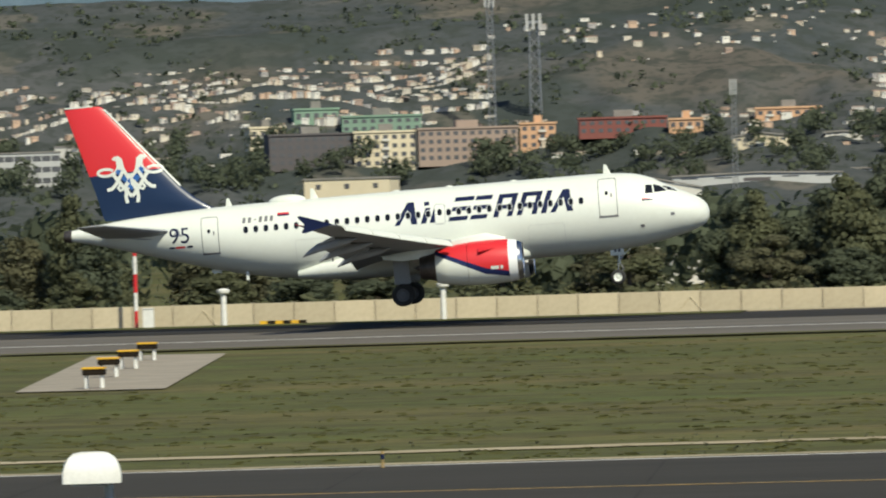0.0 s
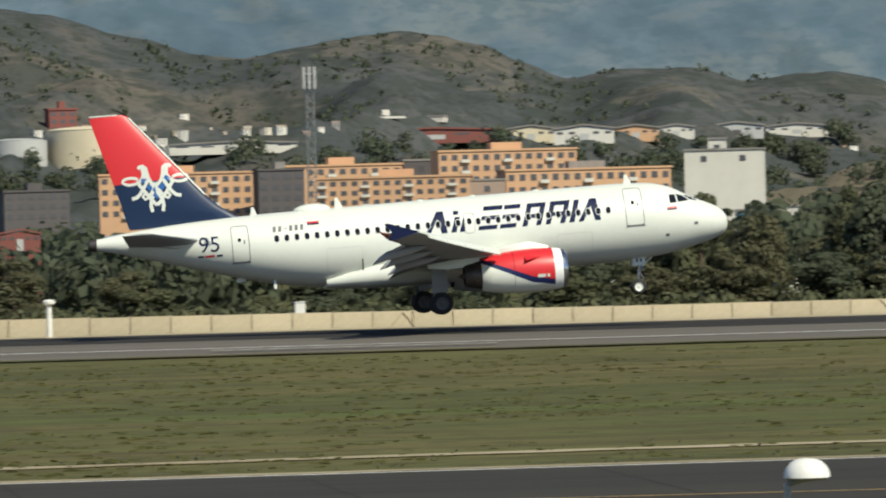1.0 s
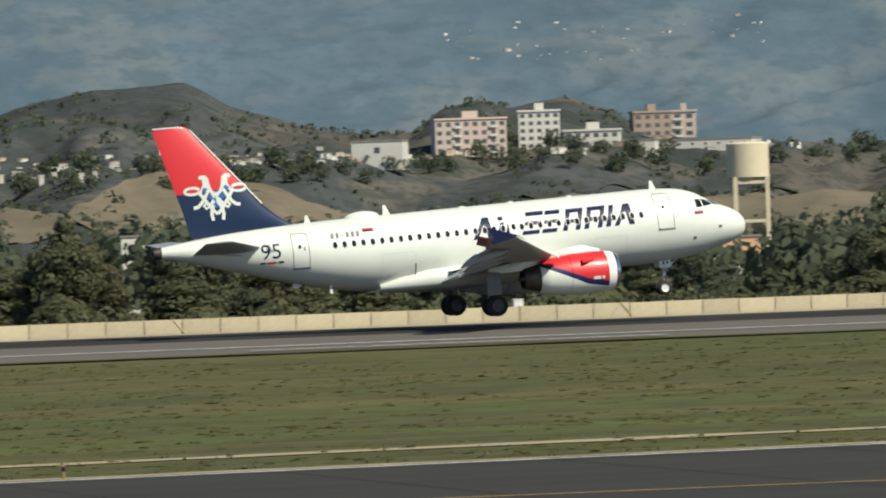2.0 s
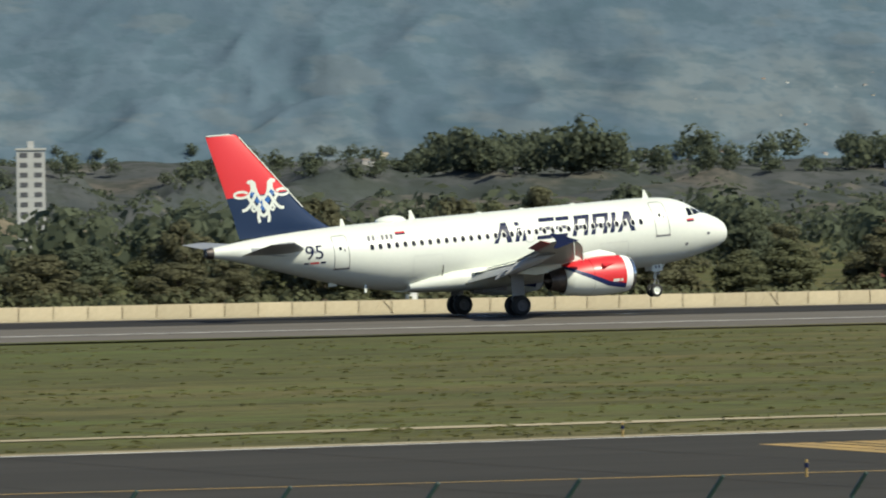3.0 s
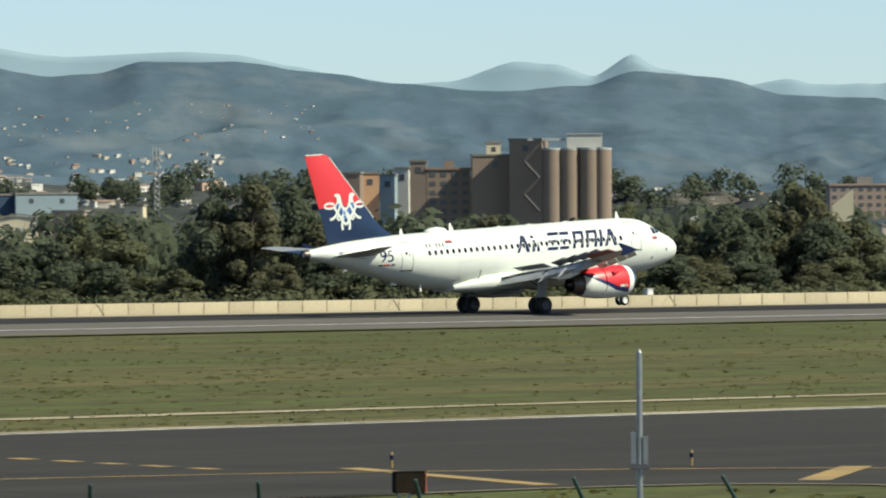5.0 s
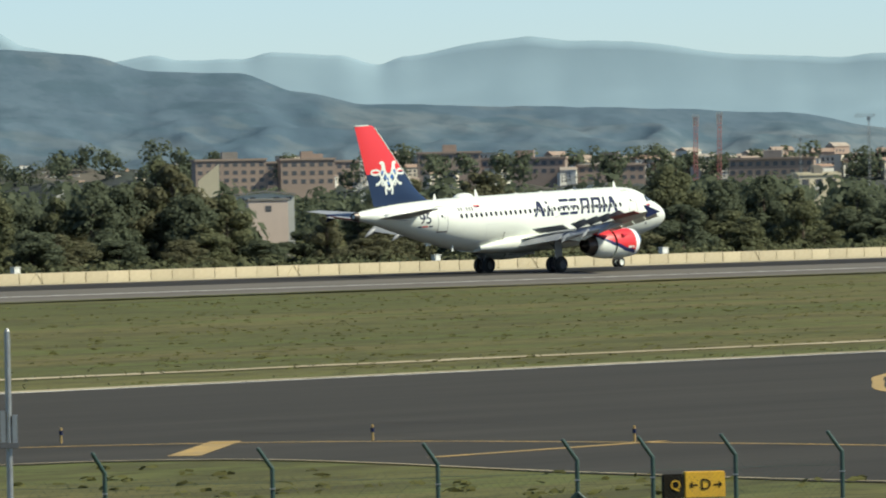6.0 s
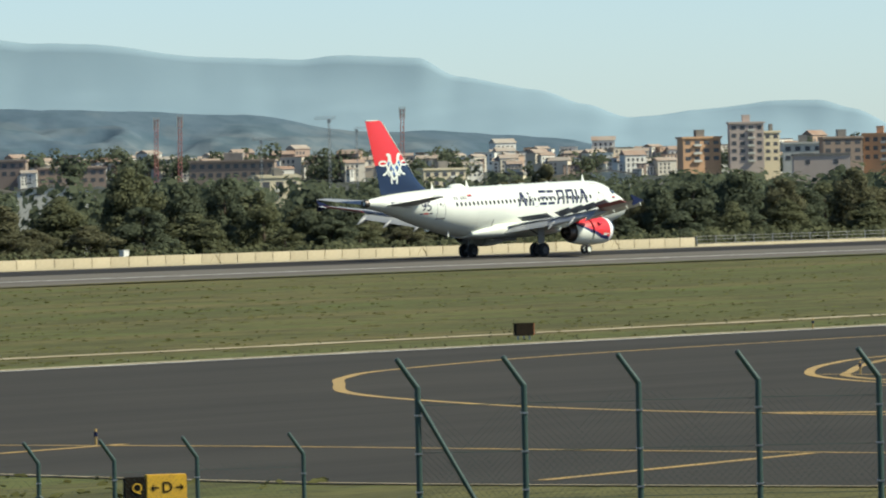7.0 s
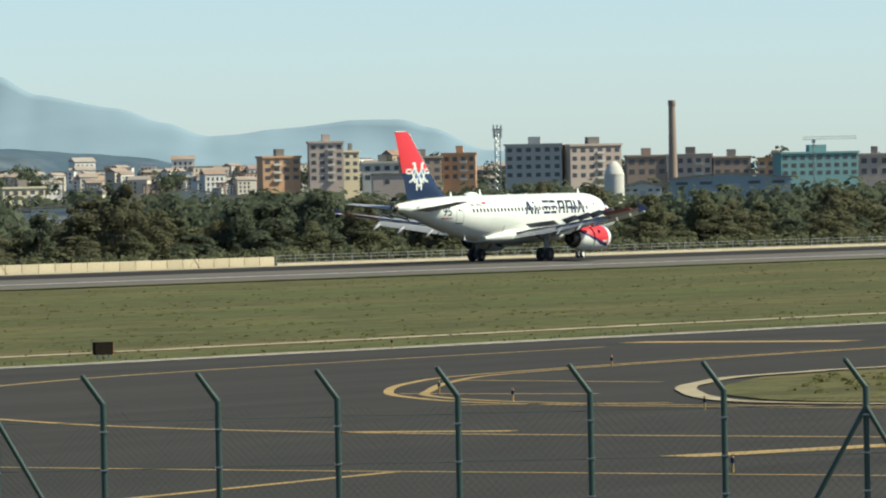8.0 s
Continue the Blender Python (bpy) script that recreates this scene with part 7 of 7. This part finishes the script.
def silos():
    d = 812
    for g, r in ((41.47, 1.25), (41.62, 1.2), (41.79, 1.25), (41.9, 1.1)):
        ob = empty("grain_silo", place(g, d, 0), "round brown concrete grain silo", "silo", "grain silos")
        h = EYE + 10.8 * 0.001 * d
        part("shaft", lathe(bmesh.new(), [(-0.5, r), (h, r)], Vector((0, 0, 1)), Vector((0, 0, 0)), 28), SILOWALL, ob, smooth=50)
        part("lid", lathe(bmesh.new(), [(h + 0.002, r * 1.03), (h + 0.25, r * 1.03), (h + 0.3, 0.0)], Vector((0, 0, 1)), Vector((0, 0, 0)), 28), GREYWALL, ob)
    ob = empty("silo_penthouse", place(41.75, d, EYE + 10.8 * 0.001 * d + 0.3), "white machine house on top of the silos", "building")
    part("wall", block(-2.1, 2.1, -0.9, 0.9, 0.0, 1.55), WHITEWALL, ob)
    part("roof", block(-2.2, 2.2, -1.0, 1.0, 1.552, 1.7), GREYWALL, ob)
    ob = empty("conveyor_bridge", place(41.48, d, EYE + 12.2 * 0.001 * d), "grey conveyor bridge between silo tower and silos", "bridge")
    part("deck", block(-3.0, 1.5, -0.4, 0.4, 0.0, 0.3), GREYWALL, ob)
    ob = empty("zigzag_stair", place(41.3, d - 1.2, 0), "brown zigzag outside stair on the silo tower", "stairs")
    for k in range(4):
        s = 1 if k % 2 else -1
        part("flight", bar((-s * 0.9, 0, 8 + k * 2.0), (s * 0.9, 0, 10 + k * 2.0), 0.22, 0.22, 6), DARKWALL, ob)


silos()


def water_tower():
    d = 640
    ob = empty("water_tower", place(19.74, d, 0), "pale concrete water tower on four legs", "water tower")
    z0, z1, r = EYE + 4.2 * 0.001 * d, EYE + 9.1 * 0.001 * d, radians(0.36) * d / 2
    part("tank", lathe(bmesh.new(), [(z0, 0.0), (z0, r), (z1, r * 1.0), (z1 + 0.15, r * 0.9), (z1 + 0.25, 0.0)], Vector((0, 0, 1)), Vector((0, 0, 0)), 36), CREAM, ob, smooth=40)
    w = radians(0.27) * d / 2
    for x in (-w, w):
        for y in (-w, w):
            part("leg", block(x - 0.2 + 0.3, x + 0.2 + 0.3, y - 0.2, y + 0.2, -0.5, z0 - 0.002), CREAM, ob)
    for z in (z0 - 0.5, z0 * 0.55):
        part("beam", block(-w + 0.55, w + 0.05, -w - 0.18, -w + 0.18, z - 0.15, z + 0.15), CREAM, ob)


water_tower()


def bridge_columns():
    for k in range(8):
        g = 13.43 + k * 0.113
        d, z = seat(g, 6.4)
        ob = empty("bridge_pier", place(g, d, z - 1.0), "white concrete bridge pier", "pier", "row of bridge piers")
        part("shaft", block(-0.6, 0.6, -0.4, 0.4, -1, 2.9, bevel=0.05), WHITEWALL, ob)
        part("cap", block(-0.75, 0.75, -0.5, 0.5, 2.902, 3.2), WHITEWALL, ob)


bridge_columns()


def gable_sign():
    ob = empty("gabled_hall", place(43.93, 800, 0), "cream hall with one tall slanting gable", "building")
    bm = bmesh.new()
    h0, h1, h2 = EYE + 1.0 * 0.8, EYE + 2.4 * 0.8, EYE + 4.9 * 0.8
    pts = [(-1.25, -1), (1.25, -1), (1.25, h2), (-1.25, h1)]
    a, b = [bm.verts.new((x, 0, z)) for x, z in pts], [bm.verts.new((x, 4, z)) for x, z in pts]
    bm.faces.new(a)
    bm.faces.new(b)
    for i in range(4):
        bm.faces.new((a[i], a[(i + 1) % 4], b[(i + 1) % 4], b[i]))
    part("wall", bm, CREAM, ob)
    part("door", block(-0.3, 0.3, -0.03, 0.02, -0.5, 2.0), GREYWALL, ob)


gable_sign()


# ---- houses too many and too small to count
def town_material():
    m = material("town_plaster", (0.7, 0.67, 0.6), 0.9, scale=0.2)
    nt = m.node_tree
    ramp = nt.nodes.new("ShaderNodeValToRGB")
    ramp.color_ramp.interpolation = "CONSTANT"
    for pos, col in ((0.0, (0.68, 0.65, 0.58, 1)), (0.42, (0.56, 0.48, 0.37, 1)), (0.6, (0.5, 0.35, 0.25, 1)), (0.7, (0.34, 0.25, 0.2, 1)), (0.78, (0.6, 0.54, 0.44, 1)), (0.9, (0.36, 0.34, 0.32, 1))):
        e = ramp.color_ramp.elements.new(pos)
        e.color = col
    nt.links.new(nt.nodes["Geometry"].outputs["Random Per Island"], ramp.inputs["Fac"])
    nt.links.new(ramp.outputs["Color"], nt.nodes["Principled BSDF"].inputs["Base Color"])
    return m


TOWN = town_material()


def houses(name, label, clusters, seed):
    rng = np.random.default_rng(seed)
    bodies, roofs, holes = ([], []), ([], []), ([], [])

    def add(store, m, x0, x1, y0, y1, z0, z1, ridge_=0.0):
        v, f = store
        k = len(v)
        for p in ((x0, y0, z0), (x1, y0, z0), (x1, y1, z0), (x0, y1, z0), (x0, y0, z1), (x1, y0, z1), (x1, y1, z1), (x0, y1, z1)):
            q = m @ Vector(p)
            v.append(tuple(q))
        if ridge_:
            ym = (y0 + y1) / 2
            v.append(tuple(m @ Vector((x0, ym, z1 + ridge_))))
            v.append(tuple(m @ Vector((x1, ym, z1 + ridge_))))
            f.extend([tuple(k + i for i in q) for q in ((4, 5, 9, 8), (7, 8, 9, 6), (4, 8, 7), (5, 6, 9), (4, 7, 6, 5))])
        else:
            f.extend([tuple(k + i for i in q) for q in ((4, 5, 6, 7), (0, 1, 5, 4), (1, 2, 6, 5), (2, 3, 7, 6), (3, 0, 4, 7))])

    for g0, g1, up0, up1, n, size, tall in clusters:
        for _ in range(n):
            u = rng.random()
            g = g0 + (g1 - g0) * u
            up = up0 + (up1 - up0) * rng.random()
            d, z = seat(g, up)
            w = size * 0.00058 * d * rng.uniform(0.45, 1.5)
            h = w * rng.uniform(0.4, 0.75) * tall
            m = place(g, d, z - 0.3, rng.uniform(-20, 55))
            add(bodies, m, -w / 2, w / 2, -w * 0.3, w * 0.3, -1.0, h)
            add(roofs, m, -w * 0.54, w * 0.54, -w * 0.34, w * 0.34, h, h + 0.02, ridge_=h * 0.22 if rng.random() < 0.55 else 0.01)
            for k in range(int(rng.integers(2, 5))):
                x = -w * 0.4 + k * w * 0.22
                for zz in ((0.5,) if tall <= 1 else (0.2, 0.45, 0.7)):
                    add(holes, m, x, x + w * 0.1, -w * 0.3 - 0.02, -w * 0.29, h * zz, h * (zz + 0.17))
    ob = empty(name, None, label, "houses", kind="stuff")
    for nm, store, mat in (("walls", bodies, TOWN), ("roofs", roofs, ROOF_TILE), ("windows", holes, FAR_GLASS)):
        tagged(mesh_object(nm, store[0], store[1], mat, ob), kind="stuff")


ROOF_TILE = material("weathered_roof_tiles", (0.26, 0.16, 0.11), 0.9, second=(0.36, 0.32, 0.27), scale=0.02, contrast=0.6)
houses("hillside_houses", "white and cream houses climbing the hillside", [(-7.2, -3.0, 11, 18, 480, 1.5, 1.0), (-6.0, -3.0, 16, 20.5, 240, 1.4, 1.0), (-4.2, -3.0, 18, 22.5, 60, 1.5, 1.0), (-3.0, -1.6, 22.5, 26.5, 22, 1.6, 1.0),
                                                                         (-2.2, 0.6, 20.5, 29, 70, 1.4, 1.0), (0.2, 1.6, 14, 21, 80, 1.7, 1.1), (-8, 3, 6, 12, 90, 2.2, 0.8), (-2.2, 2.5, 10, 12.5, 60, 1.9, 0.9),
                                                                         (3, 6.5, 10, 13, 50, 2.0, 1.2)], 3)
houses("valley_houses", "pale houses and halls scattered in the valley", [(12.8, 16.5, 8.2, 9.4, 120, 1.5, 0.8), (16.3, 20.2, 8.0, 9.0, 50, 2.0, 0.8), (17.2, 20.0, 22, 28, 45, 0.7, 0.8), (10, 14, 6, 8, 20, 1.6, 0.8),
                                                                        (25.5, 31, 6.0, 8.0, 40, 1.5, 0.8), (30, 34.5, 1.5, 6.5, 300, 2.6, 0.8), (33.5, 38.8, 2.0, 7, 300, 2.4, 0.8), (35.8, 38.8, 7, 10.5, 80, 1.2, 0.8),
                                                                        (36, 39.5, 12, 18, 80, 0.65, 0.8), (28, 36, 10, 20, 30, 0.6, 0.8), (41, 44.5, 2, 5, 60, 1.3, 0.8)], 4)
houses("city_blocks", "brown and cream apartment blocks of the distant city", [(44.3, 52.5, 0.5, 3.0, 330, 3.9, 1.2), (49, 58.5, 0.2, 2.4, 330, 3.9, 1.3), (52.5, 58.8, 1.4, 2.4, 50, 4.0, 1.4)], 6)


# ================= small things on the field =================
OCHRE_PANEL = material("dull_ochre_panel", (0.16, 0.09, 0.02), 0.5, second=(0.1, 0.06, 0.02), scale=3)
striped_pole()
street_lamp(-6.48, 67, 6.54 - 0.0347 * 67, 0.59, "hood")
street_lamp(10.25, 80, 6.54 - 0.0374 * 80, 0.55, "dome")
steel_mast(42.2, 60, 6.54 - 0.0192 * 60)
cabinet(-40.2, 385, 0.62, 1.15, "white equipment cabinet on a plinth before the wall")
for x, y, w, h in ((41.0, 390.2, 0.6, 1.6), (88, 390.4, 0.7, 1.35), (125, 390.4, 0.6, 1.3), (190, 390.4, 0.6, 1.35), (240, 390.4, 0.6, 1.35), (264, 390.4, 0.6, 1.35), (355, 390.4, 0.6, 1.35), (402, 390.4, 0.6, 1.35),
                   (430, 390.4, 0.7, 1.4)):
    cabinet(x, y, w, h, "pale equipment cabinet standing behind the wall")
box_sign(105.6, 175.5, 1.2, 0.56, -12, ORANGE_PAINT, "dark airfield sign box with an orange end", panel=OCHRE_PANEL)
box_sign(12.5, 318, 0.8, 0.75, -20, ORANGE_PAINT, "dark runway sign box with an orange end beside the runway")
box_sign(218.2, 175.9, 0.8, 0.5, -30, ORANGE_PAINT, "dark square airfield sign beside the taxiway")
box_sign(103.6, 122.4, 0.75, 0.5, -26, ORANGE_PAINT, "dark airfield sign with a red end on the near verge")
taxi_sign()
marker = edge_marker(pose(-11.9, 169.4, 0.02))
for x, y in ((42.2, 170.9), (89.8, 170.9), (79.7, 142.2), (116.8, 138.7), (123.2, 133.8), (127.3, 126.1), (128.5, 117.8), (206.2, 142.1), (179.1, 130.3), (172, 122.3), (165.7, 110.9), (129.3, 85.8), (231.7, 171)):
    copy_thing(marker, pose(x, y, 0.02))
ARMS = [(23, 175), (32, 150), (36, 95), (39, 85), (42, 50), (44, 20), (60, 0)]
fence_run([23.6, 24.9, 26.15, 27.35, 28.56, 29.77, 30.98, 32.12], 2.75, 93, 97, {}, ARMS)
fence_run([33.4, 34.86, 36.2, 37.55, 38.97, 40.3, 41.64, 42.9, 44.3, 45.7, 46.88, 47.52, 48.22, 49.12], 2.75, 98, 104, {7: ((-1, 0.8, 1.0), (1, 0.8, 1.0)), 10: ((-1, 0.8, 1.0), (1, 0.8, 1.0))}, ARMS)
fence_run([50.05, 50.95, 51.92, 52.93, 53.95, 55.07, 56.2, 57.4, 58.6], 4.62, 74, 75, {0: ((1, 0.45, 0.54),), 7: ((-1, 0.52, 0.55), (1, 0.52, 0.55))}, ARMS)


# ---- boundary wall in panels
def boundary_wall():
    ob = empty("wall_boundary", pose(0, 388, 0), kind="structure", label="low pale concrete panel wall along the runway", category="wall")
    length, pitch = 2.285, 2.335
    bm = block(-length / 2, length / 2, -0.06, 0.06, -0.3, 1.1, bevel=0.02)
    me = bpy.data.meshes.new("panel")
    bm.to_mesh(me)
    bm.free()
    me.materials.append(CONCRETE)
    post = bpy.data.meshes.new("wall_post")
    bm = block(-0.075, 0.075, -0.1, 0.04, -0.1, 1.13)
    bm.to_mesh(post)
    bm.free()
    post.materials.append(SLAB)
    for k in range(270):
        x = -122 + k * pitch
        p = new("panel", me)
        p.parent = ob
        lift = 0.17 - 0.34 * min(1.0, max(0.0, (x + 10) / 70))
        p.matrix_basis = pose(x, noise.noise((k * 0.7, 0, 0)) * 0.03, lift + noise.noise((k * 1.3, 4, 0)) * 0.03, 0, 0, noise.noise((k * 2.1, 8, 0)) * 0.5)
        q = new("wall_post", post)
        q.parent = ob
        q.matrix_basis = pose(x + pitch / 2, 0.12, lift)
    # slanted props on the wall's near face here and there
    prop = bpy.data.meshes.new("prop")
    bm = bar((-0.75, -0.09, 0.05), (0.0, -0.09, 0.95), 0.035, 0.035, 6)
    tube(bm, (0.75, -0.09, 0.05), (0.0, -0.09, 0.95), 0.035, 0.035, 6)
    bm.to_mesh(prop)
    bm.free()
    prop.materials.append(CONCRETE)
    for k in range(0, 270, 12):
        q = new("prop", prop)
        q.parent = ob
        q.matrix_basis = pose(-122 + k * pitch + 0.6, 0, 0)


boundary_wall()


def wire_fence():
    """A low wire fence that carries on where the wall ends."""
    ob = empty("wire_fence", pose(507.6, 388, 0), "low wire fence on thin posts along the runway", "fence")
    bm = bmesh.new()
    for z in (0.35, 0.7, 1.0):
        tube(bm, (0, 0, z), (420, 0, z), 0.02, n=4, caps=False)
    part("wires", bm, GALVANISED, ob)
    me = bpy.data.meshes.new("post")
    bm = bar((0, 0, -0.1), (0, 0, 1.08), 0.05, 0.05, 6)
    bm.to_mesh(me)
    bm.free()
    me.materials.append(GALVANISED)
    for k in range(140):
        p = new("post", me)
        p.parent = ob
        p.matrix_basis = pose(3.0 * k, 0, 0)
    part("rail", block(0, 420, -0.1, 0.1, -0.02, 0.28), CONCRETE, ob, "low concrete kerb")


wire_fence()


# ================= tyre smoke =================
def smoke_material():
    m = bpy.data.materials.new("thin_tyre_smoke")
    m.use_nodes = True
    nt = m.node_tree
    bsdf = nt.nodes["Principled BSDF"]
    bsdf.inputs["Base Color"].default_value = (0.55, 0.63, 0.72, 1)
    bsdf.inputs["Roughness"].default_value = 1.0
    clear = nt.nodes.new("ShaderNodeBsdfTransparent")
    mix = nt.nodes.new("ShaderNodeMixShader")
    nz = nt.nodes.new("ShaderNodeTexNoise")
    nz.inputs["Scale"].default_value = 1.2
    rng = nt.nodes.new("ShaderNodeMapRange")
    rng.inputs["From Min"].default_value, rng.inputs["From Max"].default_value, rng.inputs["To Max"].default_value = 0.35, 0.8, 0.26
    nt.links.new(nz.outputs["Fac"], rng.inputs["Value"])
    nt.links.new(rng.outputs["Result"], mix.inputs[0])
    nt.links.new(clear.outputs[0], mix.inputs[1])
    nt.links.new(bsdf.outputs[0], mix.inputs[2])
    nt.links.new(mix.outputs[0], nt.nodes["Material Output"].inputs["Surface"])
    return m


SMOKE = smoke_material()
PUFFS = []
for k in range(9):
    bm = bmesh.new()
    bmesh.ops.create_icosphere(bm, subdivisions=3, radius=1.0)
    for v in bm.verts:
        r = 1 + 0.35 * noise.noise(v.co * 1.7 + Vector((k, 0, 0)))
        v.co = Vector((v.co.x * 2.4 * r, v.co.y * 0.8 * r, v.co.z * (0.55 + 0.05 * k) * r))
    puff = part("tyre_smoke_puff", bm, SMOKE, None, smooth=180)
    puff.visible_shadow = False
    tagged(puff, "thin bluish tyre smoke puff over the runway", "smoke", "tyre smoke puffs")
    PUFFS.append((puff, 192.0 - 2.3 * k, RUNWAY_Y + (3.9 if k % 2 else -3.7), 0.55 + 0.07 * k))


# ================= what moves =================
# seconds, place along the runway, height of the wheels, nose up, nose strut out
FLIGHT = [
    (0, -23.23, 1.06, 3.24, -0.15),
    (0.5, 9.28, 1.02, 3.99, -0.06),
    (1, 44.3, 0.94, 3.42, -0.09),
    (1.5, 76.51, 0.86, 3.31, -0.1),
    (2, 111.04, 0.65, 3.57, -0.09),
    (2.2, 124.51, 0.55, 3.64, -0.09),
    (3.3, 197.37, 0.01, 4.07, -0.09),
    (3.5, 210.66, 0.03, 3.86, -0.08),
    (4, 244.6, 0.03, 3.34, -0.18),
    (4.5, 276.23, 0.01, 3.81, 0.01),
    (4.7, 289.12, -0.01, 3.54, 0.11),
    (5.8, 361.55, -0.01, 2.1, 0.22),
    (6, 374.27, -0.0, 1.91, 0.21),
    (6.5, 405.12, -0.01, 1.61, 0.18),
    (7, 437.39, -0.03, 1.24, 0.19),
    (7.5, 467.33, -0.02, 0.21, 0.0),
    (8, 498.69, -0.0, 0.24, -0.01),
]


def motions():
    walk(airliner, [(t, pose(x, RUNWAY_Y, z + CROWN + 0.03, 0, -up, 0)) for t, x, z, up, out in FLIGHT])
    walk(nose_leg, [(t, pose(0, 0, -out)) for t, x, z, up, out in FLIGHT])
    for sp, x, y, z in SPOILERS:
        walk(sp, [(t, pose(x, y, z, 0, turn, 0)) for t, turn in ((0, 0), (4.5, 0), (5.2, 32), (8, 32))])
    for sleeve in SLEEVES:
        walk(sleeve, [(t, pose(x, 0, 0)) for t, x in ((0, 0), (4.7, 0), (5.5, -0.22), (8, -0.22))])
    # smoke rises where the tyres first touch, and drifts back
    for k, (puff, x, y, z) in enumerate(PUFFS):
        walk(puff, [(0, pose(x + 3, y, -1.6)), (2.85, pose(x + 3, y, -1.6)), (3.15, pose(x + 1, y, z)), (4.0, pose(x - 4, y, z + 0.5)), (8, pose(x - 20, y, z + 2.5))])


motions()
